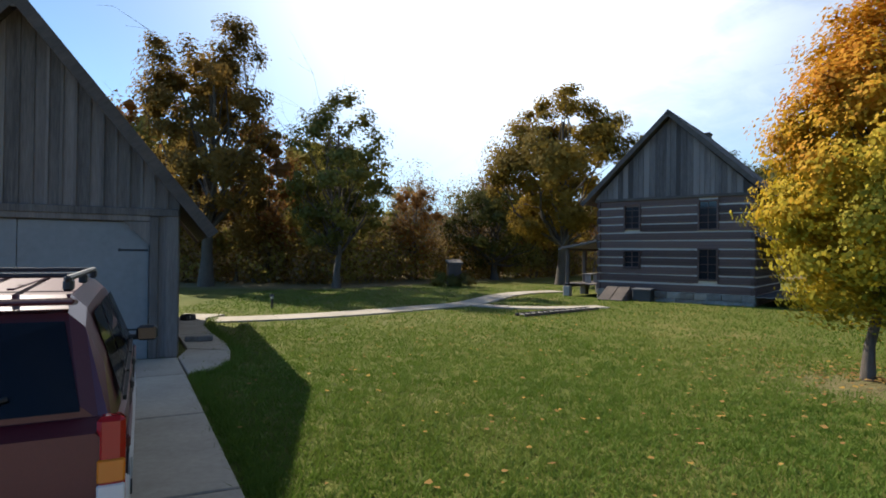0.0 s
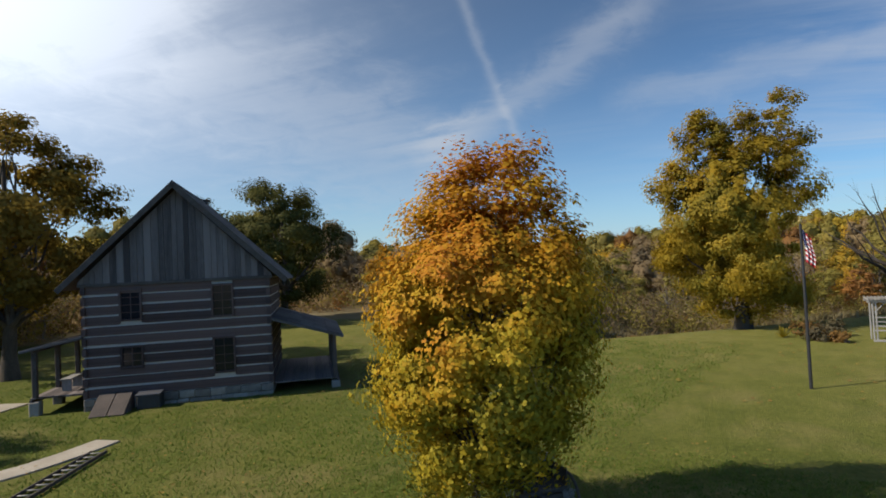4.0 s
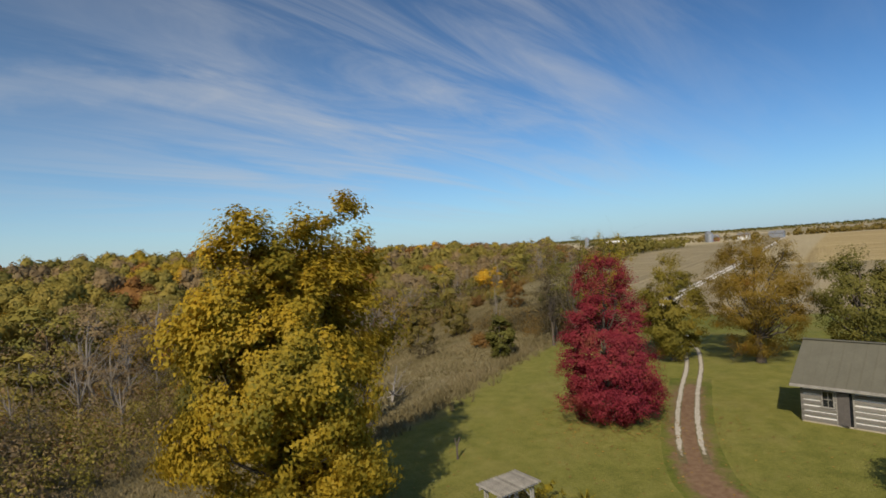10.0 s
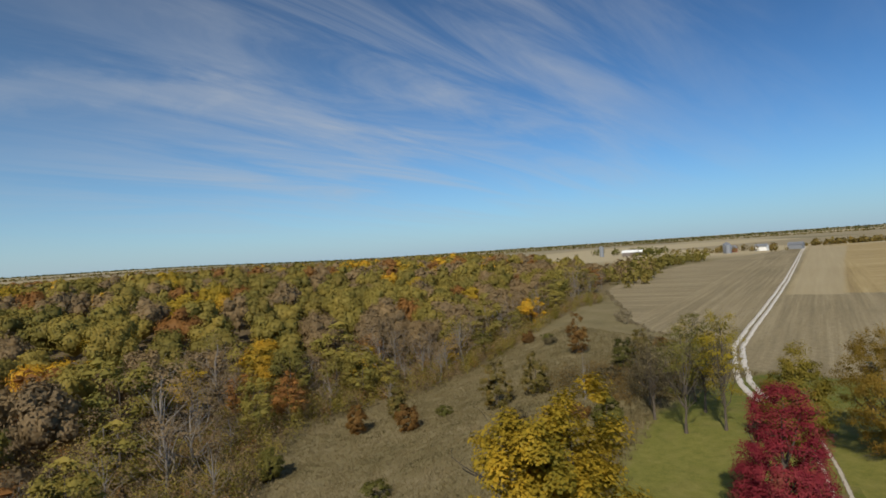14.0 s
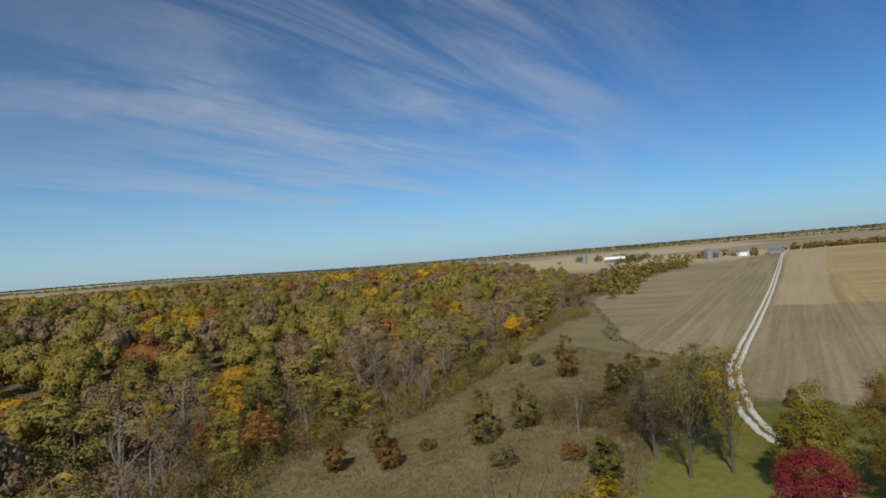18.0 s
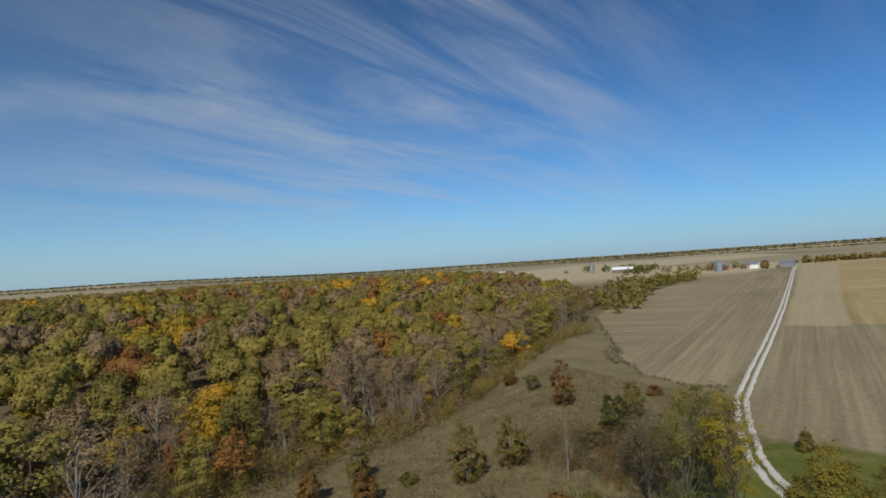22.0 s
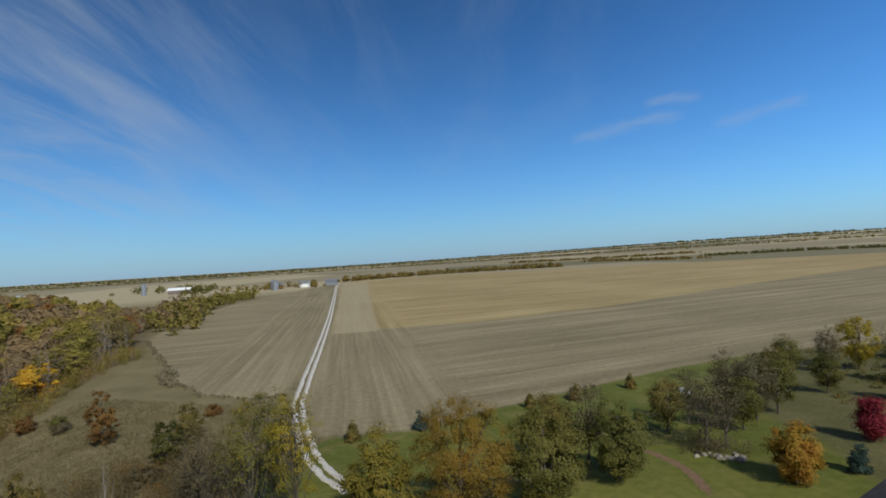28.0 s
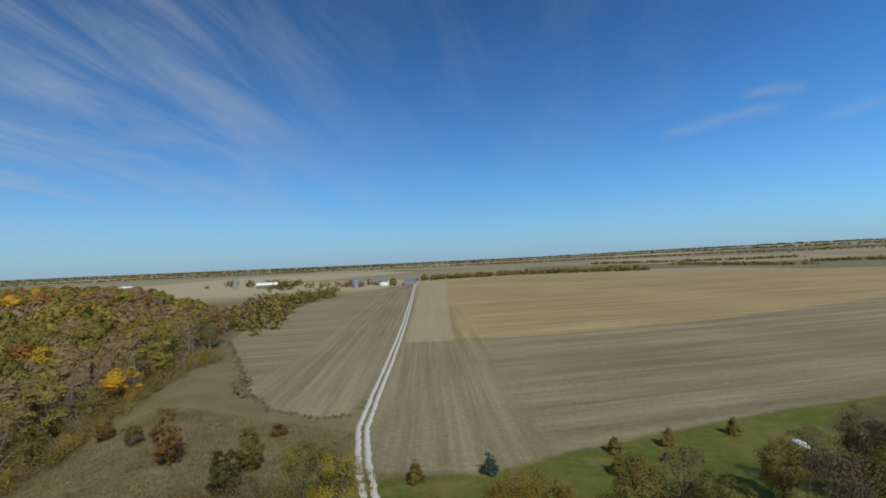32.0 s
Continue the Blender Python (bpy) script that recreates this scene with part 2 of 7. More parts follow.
M["concrete"] = surface("concrete", (0.29, 0.245, 0.185), (0.44, 0.38, 0.295), 0.9, 2.5, (1, 1, 1), 0.3, 0.004, 0.12)
M["door_grey"] = surface("door_grey", (0.20, 0.19, 0.18), (0.27, 0.258, 0.245), 0.6, 1.5, (1, 1, 1), 0.05)
M["iron"] = surface("iron", (0.012, 0.012, 0.013), (0.04, 0.038, 0.037), 0.55, 8, (1, 1, 1), 0.2)
M["white"] = surface("white", (0.70, 0.70, 0.68), (0.86, 0.86, 0.84), 0.6, 2, (1, 1, 1), 0.05)
M["gravel"] = surface("gravel", (0.44, 0.395, 0.33), (0.70, 0.64, 0.545), 0.95, 6, (1, 1, 1), 0.6, 0.02)
M["dark_wood"] = surface("dark_wood", (0.045, 0.035, 0.028), (0.13, 0.10, 0.08), 0.9, 4, (1, 1, 0.3), 0.4)
M["grey_wood"] = surface("grey_wood", (0.16, 0.148, 0.13), (0.36, 0.335, 0.30), 0.9, 4, (1, 1, 0.3), 0.4, 0.005, 0.2)
M["alu"] = surface("alu", (0.40, 0.40, 0.41), (0.60, 0.60, 0.61), 0.4, 6, metal=0.9, bump=0.05)
M["brass"] = surface("brass", (0.55, 0.38, 0.12), (0.75, 0.55, 0.2), 0.3, 6, metal=1.0, bump=0.0)
M["tin_green"] = surface("tin_green", (0.078, 0.073, 0.052), (0.118, 0.11, 0.08), 0.85, 2, (1, 1, 1), 0.1, each=0.1)
M["rubber_grey"] = surface("rubber_grey", (0.05, 0.05, 0.055), (0.10, 0.10, 0.105), 0.6, 6)
m, n, l, p = material("pane")
p.inputs["Base Color"].default_value, p.inputs["Roughness"].default_value = (0.012, 0.014, 0.018, 1), 0.08
M["pane"] = m

# leaves, by kind of tree
M["leaf_maple"] = leafy("leaf_maple", [(0.0, (0.18, 0.175, 0.022)), (0.35, (0.45, 0.325, 0.023)), (0.65, (0.54, 0.285, 0.019)), (1.0, (0.49, 0.165, 0.017))], 0.27, 0.45, 0.24, 0.13, 4.1)
M["leaf_oak_gold"] = leafy("leaf_oak_gold", [(0.0, (0.17, 0.15, 0.02)), (0.35, (0.36, 0.255, 0.026)), (0.7, (0.52, 0.335, 0.028)), (1.0, (0.50, 0.25, 0.024))], 0.42, 0.35)
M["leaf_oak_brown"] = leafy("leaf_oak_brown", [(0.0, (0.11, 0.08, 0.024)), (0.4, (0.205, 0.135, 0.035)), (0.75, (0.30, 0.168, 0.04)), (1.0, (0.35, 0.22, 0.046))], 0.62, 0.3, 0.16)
M["leaf_oak_bronze"] = leafy("leaf_oak_bronze", [(0.0, (0.12, 0.092, 0.02)), (0.4, (0.22, 0.15, 0.027)), (0.75, (0.31, 0.20, 0.03)), (1.0, (0.33, 0.16, 0.028))], 0.5, 0.3)
M["leaf_red"] = leafy("leaf_red", [(0.0, (0.11, 0.014, 0.02)), (0.4, (0.20, 0.02, 0.034)), (0.75, (0.27, 0.036, 0.044)), (1.0, (0.25, 0.09, 0.048))], 0.3, 0.4)
M["leaf_gold"] = leafy("leaf_gold", [(0.0, (0.22, 0.13, 0.015)), (0.5, (0.42, 0.23, 0.02)), (1.0, (0.46, 0.17, 0.02))], 0.55, 0.6)
M["leaf_amber"] = leafy("leaf_amber", [(0.0, (0.19, 0.13, 0.02)), (0.5, (0.34, 0.215, 0.028)), (1.0, (0.38, 0.165, 0.024))], 0.4, 0.6)
M["leaf_straw"] = leafy("leaf_straw", [(0.0, (0.14, 0.115, 0.065)), (0.5, (0.21, 0.17, 0.10)), (1.0, (0.29, 0.24, 0.15))], 0.3, 0.4)
M["leaf_green"] = leafy("leaf_green", [(0.0, (0.058, 0.061, 0.015)), (0.5, (0.104, 0.098, 0.023)), (1.0, (0.158, 0.132, 0.032))], 0.3, 0.3)
M["leaf_olive"] = leafy("leaf_olive", [(0.0, (0.075, 0.08, 0.018)), (0.5, (0.135, 0.125, 0.028)), (1.0, (0.18, 0.152, 0.033))], 0.3, 0.3)
M["leaf_yellow"] = leafy("leaf_yellow", [(0.0, (0.15, 0.13, 0.02)), (0.5, (0.30, 0.23, 0.022)), (1.0, (0.42, 0.30, 0.03))], 0.35, 0.4)
M["leaf_hickory"] = leafy("leaf_hickory", [(0.0, (0.10, 0.098, 0.02)), (0.5, (0.20, 0.165, 0.026)), (1.0, (0.31, 0.215, 0.03))], 0.35, 0.4)
M["leaf_rust"] = leafy("leaf_rust", [(0.0, (0.12, 0.068, 0.024)), (0.5, (0.21, 0.112, 0.032)), (1.0, (0.30, 0.17, 0.042))], 0.4, 0.4)
M["leaf_twig"] = leafy("leaf_twig", [(0.0, (0.078, 0.064, 0.036)), (0.5, (0.124, 0.099, 0.05)), (1.0, (0.175, 0.135, 0.06))], 0.3, 0.5)
M["leaf_spruce"] = leafy("leaf_spruce", [(0.0, (0.022, 0.04, 0.03)), (0.5, (0.045, 0.07, 0.055)), (1.0, (0.09, 0.12, 0.10))], 0.1, 0.8)
M["leaf_cedar"] = leafy("leaf_cedar", [(0.0, (0.075, 0.07, 0.018)), (0.5, (0.15, 0.115, 0.029)), (1.0, (0.24, 0.145, 0.038))], 0.15, 0.8)
# ---- making meshes ----
def part(name, bm, mat, parent=None, label="", smooth=False):
    """Links a bmesh as one mesh object, under a thing or a part where one is given."""
    me = bpy.data.meshes.new(name)
    bm.to_mesh(me)
    bm.free()
    me.materials.append(M[mat] if isinstance(mat, str) else mat)
    if smooth:
        me.shade_smooth()
    ob = new(name, me)
    if parent:
        ob.parent = parent
    return tagged(ob, label)


def shared(name, me, parent, m=None):
    """One more object on a mesh that is already made."""
    ob = new(name, me)
    ob.parent = parent
    if m:
        ob.matrix_local = m
    return ob


def mesh_of(name, verts, faces, mat, sides):
    """A mesh from arrays: faces all with the same number of sides."""
    me = bpy.data.meshes.new(name)
    verts, faces = np.asarray(verts, dtype=np.float32), np.asarray(faces, dtype=np.int32)
    me.vertices.add(len(verts))
    me.vertices.foreach_set("co", verts.ravel())
    me.loops.add(faces.size)
    me.loops.foreach_set("vertex_index", faces.ravel())
    me.polygons.add(len(faces))
    me.polygons.foreach_set("loop_start", np.arange(0, faces.size, sides, dtype=np.int32))
    me.update(calc_edges=True)
    me.materials.append(M[mat] if isinstance(mat, str) else mat)
    return me


def box(bm, size, at=(0, 0, 0), turn=(0, 0, 0), bevel=0.0):
    r = bmesh.ops.create_cube(bm, size=1.0, matrix=pose(*at, *turn) @ Matrix.Diagonal((*size, 1)))
    if bevel:
        edges = {e for v in r["verts"] for e in v.link_edges}
        bmesh.ops.bevel(bm, geom=list(edges), offset=bevel, segments=1, affect="EDGES")
    return bm


def rod(bm, a, b, r1, r2=None, n=8):
    a, b = Vector(a), Vector(b)
    d = b - a
    m = Matrix.Translation((a + b) / 2) @ d.to_track_quat("Z", "Y").to_matrix().to_4x4()
    bmesh.ops.create_cone(bm, cap_ends=True, segments=n, radius1=r1, radius2=r1 if r2 is None else r2, depth=d.length, matrix=m)
    return bm


def prism(bm, outline, depth, m=Matrix()):
    """A flat outline in x and z, made solid towards +y."""
    front = [bm.verts.new(m @ Vector((x, 0, z))) for x, z in outline]
    rear = [bm.verts.new(m @ Vector((x, depth, z))) for x, z in outline]
    bm.faces.new(front)
    bm.faces.new(rear[::-1])
    k = len(outline)
    for i in range(k):
        bm.faces.new((front[i], rear[i], rear[(i + 1) % k], front[(i + 1) % k]))
    bmesh.ops.recalc_face_normals(bm, faces=bm.faces[:])
    return bm


def thing(name, label, category, m=Matrix(), group="", kind=""):
    ob = new(name)
    ob.empty_display_size = 0.3
    ob.matrix_world = m
    return tagged(ob, label, category, group, kind)


# ---- the lie of the land ----
def step(a, b, x):
    t = np.clip((np.asarray(x, dtype=float) - a) / (b - a), 0, 1)
    return t * t * (3 - 2 * t)


def height(x, y):
    """The ground falls to a wooded valley beyond the lawn and the meadow."""
    x, y = np.asarray(x, dtype=float), np.asarray(y, dtype=float)
    s = (x - 50) * 0.635 + (y - 12) * 0.772
    v = step(-12, 25, s) * (1 - step(15, 35, y) * (1 - step(60, 100, x)))
    far = step(150, 500, np.hypot(x, y))
    swell = 0.10 * np.sin(x * 0.11 + 1.0) * np.sin(y * 0.09) * step(18, 45, np.hypot(x - 3, y - 12))
    ridge = 62 * step(900, 3600, np.hypot(x, y)) * (0.4 + 0.3 * np.sin(np.arctan2(x, -y) * 3.0 + 1.6)) * step(-0.9, 0.5, np.arctan2(-x - 100, -y))
    slope = 11.0 * step(30, 190, s) * step(40, 90, x) * (0.3 + 1.0 * step(1.0, 1.6, np.arctan2(x - 9, y - 2)))
    rise = 26 * step(800, 2600, np.hypot(x, y)) * step(0.1, 0.5, np.arctan2(x, y)) * (1 - step(1.5, 1.95, np.arctan2(x, y)))
    return (slope - 8 * v) * (1 - far) + swell * (1 - far) + ridge + rise


def land(x, y):
    return float(height(x, y))


def inside(px, py, poly):
    """The distance to an outline, positive inside it."""
    best, odd = np.full(px.shape, 1e9), np.zeros(px.shape, bool)
    for (ax, ay), (bx, by) in zip(poly, poly[1:] + poly[:1]):
        ex, ey = bx - ax, by - ay
        t = np.clip(((px - ax) * ex + (py - ay) * ey) / (ex * ex + ey * ey), 0, 1)
        best = np.minimum(best, np.hypot(px - ax - t * ex, py - ay - t * ey))
        odd ^= ((ay > py) != (by > py)) & (px < ex * (py - ay) / (ey + 1e-12) + ax)
    return np.where(odd, best, -best)


LAWN = [(-75, 33), (-14, 30), (-6, 30.5), (3, 42), (12, 56), (26, 57), (34, 45), (37.6, 33), (44.5, 24.7), (46, 15), (46.6, 5.7), (49.4, -0.7),
        (58, -11.8), (66, -24), (70, -38), (69.5, -48), (59.5, -53.3), (53.5, -63.7), (42, -78), (28, -95), (12, -111), (24, -88), (20, -70), (14.5, -56), (12, -40), (-75, -40)]
LANE = [(58, -34.3), (63, -37.4), (68.2, -42.0), (76.0, -51.3), (84.4, -62.3), (96.2, -82.5), (110.9, -108.0), (127.4, -136.4), (156.3, -185.5), (225, -300), (300, -424), (380, -558)]
FIELD = [(71.5, -48.5), (59.5, -53.3), (53.5, -63.7), (42, -78), (28, -95), (12, -111), (-10, -121), (-75, -137), (-250, -190), (-620, -330), (-560, -760),
         (-80, -690), (280, -640), (380, -566), (222.6, -303), (156.5, -190), (112, -113), (95.8, -82), (85.1, -63.5), (78, -52)]
FIELD_EAST = [(91, -68), (95, -64.5), (106.6, -65.4), (123, -75), (145, -93), (188, -126), (200, -140), (244, -199), (286, -279), (372, -540), (222.6, -299), (156.5, -186), (112, -109), (97, -80)]
STRAW = [(126, -140), (118, -150), (88.8, -162.4), (51.4, -201.7), (10.8, -265.3), (-35.5, -335.7), (-105.8, -427), (-500, -700), (-80, -690), (280, -640), (380, -566), (222.6, -303)]
HEADLAND = [(126, -140), (113.5, -146), (205, -310), (330, -540), (380, -566), (222.6, -303)]

EDGE = [(330, -215), (224, -158), (162, -97), (152, -76), (146, -63), (133, -47), (127, -33), (125, -20), (119, 0), (113, 10), (94, 19), (70, 24), (56, 27), (47, 33), (44, 44), (38, 56)]
WOODS = EDGE + [(20, 66), (0, 62), (-6, 38), (-40, 36), (-90, 40), (-160, 300), (200, 620), (900, 460), (880, -120), (560, -330)]


def stops(spans):
    out = []
    for a, b, k in spans:
        out += list(np.linspace(a, b, k, endpoint=False))
    return np.array(out + [spans[-1][1]])


gx = stops([(-4600, -700, 14), (-700, -90, 40), (-90, -8, 44), (-8, 16, 40), (16, 175, 88), (175, 420, 60), (420, 4600, 24)])
gy = stops([(-4600, -760, 16), (-760, -200, 80), (-200, 0, 110), (0, 24, 36), (24, 70, 26), (70, 260, 24), (260, 4600, 18)])
X, Y = np.meshgrid(gx, gy)
Z = height(X, Y)
nx, ny = len(gx), len(gy)
idx = np.arange(nx * ny).reshape(ny, nx)
quads = np.stack([idx[:-1, :-1], idx[:-1, 1:], idx[1:, 1:], idx[1:, :-1]], -1).reshape(-1, 4)

m, n, l, p = material("ground_cover")
v = where(m)


def zone(name, soft, wob, scale=0.5):
    a = n.new("ShaderNodeAttribute")
    a.attribute_name = name
    w = calc(m, "MULTIPLY_ADD", grain(m, v, scale, 4), wob, -wob / 2)
    r = n.new("ShaderNodeMapRange")
    r.inputs["From Min"].default_value, r.inputs["From Max"].default_value = -soft, soft
    l.new(calc(m, "ADD", a.outputs["Fac"], w), r.inputs["Value"])
    return r.outputs[0]


def lawn_tones(m, v):
    """Mown grass: green with tired yellowish stretches and a few bare brown patches."""
    fine, mid, wide = grain(m, v, 7, 8, 0.8), grain(m, v, 0.9, 5), grain(m, v, 0.07, 4)
    c = ramp(m, calc(m, "ADD", calc(m, "MULTIPLY", fine, 0.52), calc(m, "ADD", calc(m, "MULTIPLY", mid, 0.22), calc(m, "MULTIPLY", wide, 0.26))),
             [(0.36, (0.045, 0.062, 0.01)), (0.48, (0.1, 0.113, 0.018)), (0.58, (0.155, 0.15, 0.032)), (0.7, (0.245, 0.2, 0.07))])
    tired = calc(m, "MULTIPLY", node(m, "ShaderNodeMapRange", Value=grain(m, v, 0.22, 6, 0.65), From_Min=0.5, From_Max=0.66).outputs[0], 0.6)
    return blend(m, tired, c, (0.205, 0.165, 0.06))


fine, mid = grain(m, v, 9, 6, 0.7), grain(m, v, 0.9, 5)
lawn_col = lawn_tones(m, v)
dry_lawn = ramp(m, calc(m, "ADD", calc(m, "MULTIPLY", fine, 0.6), calc(m, "MULTIPLY", mid, 0.4)), [(0.36, (0.12, 0.12, 0.022)), (0.5, (0.205, 0.19, 0.043)), (0.64, (0.29, 0.25, 0.075))])
lawn_col = blend(m, calc(m, "MULTIPLY", zone("open", 12, 8, 0.05), 0.62), lawn_col, dry_lawn)
meadow_col = ramp(m, calc(m, "ADD", calc(m, "MULTIPLY", grain(m, v, 2.5, 6, 0.7), 0.5), calc(m, "MULTIPLY", grain(m, v, 0.1, 5), 0.5)),
                  [(0.3, (0.10, 0.085, 0.035)), (0.5, (0.19, 0.155, 0.075)), (0.7, (0.27, 0.22, 0.125))])
# stubble: rows along the lane, wheel tracks across
turned = n.new("ShaderNodeMapping")
turned.inputs["Rotation"].default_value = (0, 0, radians(-43))
l.new(v, turned.inputs["Vector"])
rows = n.new("ShaderNodeMapping")
rows.inputs["Scale"].default_value = (0.045, 1.0, 1)
l.new(turned.outputs[0], rows.inputs["Vector"])
lane_turn = n.new("ShaderNodeMapping")
lane_turn.inputs["Rotation"].default_value = (0, 0, radians(59.5))
l.new(v, lane_turn.inputs["Vector"])
lane_rows = n.new("ShaderNodeMapping")
lane_rows.inputs["Scale"].default_value = (0.02, 1.0, 1)
l.new(lane_turn.outputs[0], lane_rows.inputs["Vector"])
band = node(m, "ShaderNodeMix", Factor=zone("bylane", 3, 8, 0.05), A=grain(m, rows.outputs[0], 0.16, 3, 0.55), B=grain(m, lane_rows.outputs[0], 0.3, 3, 0.55)).outputs[0]
drill = node(m, "ShaderNodeMix", Factor=zone("bylane", 3, 8, 0.05), A=grain(m, rows.outputs[0], 0.75, 5, 0.7), B=grain(m, lane_rows.outputs[0], 0.9, 5, 0.7)).outputs[0]
stub = calc(m, "ADD", calc(m, "ADD", calc(m, "MULTIPLY", band, 0.26), calc(m, "MULTIPLY", drill, 0.22)), calc(m, "ADD", calc(m, "MULTIPLY", grain(m, v, 0.9, 8, 0.85), 0.36), calc(m, "MULTIPLY", grain(m, v, 0.014, 4), 0.16)))
field_col = ramp(m, stub, [(0.4, (0.15, 0.118, 0.066)), (0.5, (0.245, 0.197, 0.112)), (0.6, (0.36, 0.292, 0.175))])
straw_col = ramp(m, stub, [(0.41, (0.21, 0.15, 0.065)), (0.5, (0.33, 0.245, 0.112)), (0.59, (0.45, 0.35, 0.175))])
head_col = ramp(m, stub, [(0.3, (0.27, 0.21, 0.115)), (0.6, (0.39, 0.32, 0.19))])
cells = node(m, "ShaderNodeTexVoronoi", Vector=v, Scale=0.0024)
far_col = ramp(m, node(m, "ShaderNodeSeparateColor", Color=cells.outputs["Color"]).outputs[0],
               [(0.1, (0.23, 0.19, 0.115)), (0.4, (0.33, 0.27, 0.16)), (0.6, (0.17, 0.15, 0.08)), (0.85, (0.40, 0.33, 0.2))])
col = blend(m, zone("far", 60, 30, 0.05), meadow_col, far_col)
litter_col = ramp(m, calc(m, "ADD", calc(m, "MULTIPLY", fine, 0.5), calc(m, "MULTIPLY", mid, 0.5)), [(0.35, (0.085, 0.062, 0.034)), (0.65, (0.20, 0.15, 0.085))])
col = blend(m, zone("woods", 6, 8, 0.2), col, litter_col)
rough_col = ramp(m, calc(m, "ADD", calc(m, "MULTIPLY", grain(m, v, 1.8, 6, 0.7), 0.5), calc(m, "MULTIPLY", grain(m, v, 0.16, 5), 0.5)), [(0.32, (0.06, 0.062, 0.02)), (0.5, (0.105, 0.098, 0.036)), (0.68, (0.17, 0.145, 0.065))])
col = blend(m, zone("rough", 2.0, 6.0, 0.3), col, rough_col)
col = blend(m, zone("lawn", 0.9, 3.0, 0.6), col, lawn_col)
tan_col = ramp(m, calc(m, "ADD", calc(m, "MULTIPLY", fine, 0.6), calc(m, "MULTIPLY", mid, 0.4)), [(0.35, (0.13, 0.105, 0.045)), (0.65, (0.25, 0.20, 0.10))])
col = blend(m, calc(m, "MULTIPLY", zone("worn", 0.6, 1.6, 1.2), 0.75), col, tan_col)
col = blend(m, zone("field", 0.8, 2.2, 0.4), col, field_col)
col = blend(m, zone("straw", 1.2, 3.0, 0.3), col, straw_col)
col = blend(m, zone("headland", 1.0, 1.5, 0.3), col, head_col)
l.new(col, p.inputs["Base Color"])
p.inputs["Roughness"].default_value, p.inputs["Specular IOR Level"].default_value = 0.95, 0.15
l.new(relief(m, calc(m, "ADD", fine, mid), 0.8, 0.08), p.inputs["Normal"])
M["ground"] = m

ground_mesh = mesh_of("ground", np.stack([X, Y, Z], -1).reshape(-1, 3), quads, "ground", 4)
for name, values in (("lawn", inside(X, Y, LAWN)), ("field", np.maximum(inside(X, Y, FIELD), inside(X, Y, FIELD_EAST))), ("straw", inside(X, Y, STRAW)),
                     ("headland", inside(X, Y, HEADLAND)), ("woods", inside(X, Y, WOODS)), ("far", np.hypot(X - 60, Y + 60) - 420),
                     ("rough", inside(X, Y, [(28, -92), (22, -70), (16.5, -56), (14, -38), (-75, -38), (-75, -130), (-10, -121), (12, -111)])), ("open", np.minimum(X - 22, 44 - np.hypot(X - 34, Y - 2) * 1.0)), ("worn", 1.15 - np.hypot(X - 6.4, Y - 8.6)), ("bylane", 26 + inside(X, Y, LANE + LANE[-2:0:-1]))):
    a = ground_mesh.attributes.new(name, "FLOAT", "POINT")
    a.data.foreach_set("value", values.ravel().astype(np.float32))
ground_mesh.shade_smooth()
ground = tagged(new("ground", ground_mesh), "open country of lawn, dry meadow and stubble fields", "ground", kind="structure")


def ribbon(name, line, width, mat, lift, label, category="road", ragged=0.0, seed=1, rise=0.0):
    """A strip of road laid over the ground along a line; with a rise it is a slab with sides."""
    rng = np.random.default_rng(seed)
    pts = []
    for (ax, ay), (bx, by) in zip(line, line[1:]):
        k = max(2, int(math.hypot(bx - ax, by - ay) / 0.8))
        pts += [(ax + (bx - ax) * i / k, ay + (by - ay) * i / k) for i in range(k)]
    pts = np.array(pts + [line[-1]])
    for _ in range(3 if ragged or len(line) > 3 else 0):
        pts[1:-1] = 0.25 * pts[:-2] + 0.5 * pts[1:-1] + 0.25 * pts[2:]
    d = np.gradient(pts, axis=0)
    d /= np.linalg.norm(d, axis=1)[:, None]
    side = np.stack([-d[:, 1], d[:, 0]], -1)
    wl, wr = (width / 2 * (1 + ragged * rng.uniform(-1, 1, len(pts))) for _ in range(2))
    a, b = pts + side * wl[:, None], pts - side * wr[:, None]
    za, zb = height(a[:, 0], a[:, 1]) + lift, height(b[:, 0], b[:, 1]) + lift
    k = len(pts)
    verts = np.concatenate([np.column_stack([a, za]), np.column_stack([b, zb]), np.column_stack([a, za - 0.1]), np.column_stack([b, zb - 0.1])])
    i = np.arange(k - 1)
    faces = np.concatenate([np.stack([i + k, i + k + 1, i + 1, i], -1), np.stack([i, i + 1, i + 2 * k + 1, i + 2 * k], -1), np.stack([i + k, i + 3 * k, i + 3 * k + 1, i + k + 1], -1)])
    return tagged(new(name, mesh_of(name, verts, faces, mat, 4)), label, category, kind="structure")


def beside(line, off):
    pts = np.array(line, float)
    d = np.gradient(pts, axis=0)
    d /= np.linalg.norm(d, axis=1)[:, None]
    return [tuple(q) for q in pts + np.stack([-d[:, 1], d[:, 0]], -1) * off]


for k, off in enumerate((-0.64, 0.64)):
    ribbon("road", beside(LANE, off), 0.78, "gravel", 0.035, "pale gravel wheel track of the farm lane", ragged=0.3, seed=k)
YARD_TRACK = [(58, -34.3), (52, -29.2), (47.5, -24), (42.5, -17.5), (38.75, -12.9), (35.5, -9.3), (33.6, -7.5)]
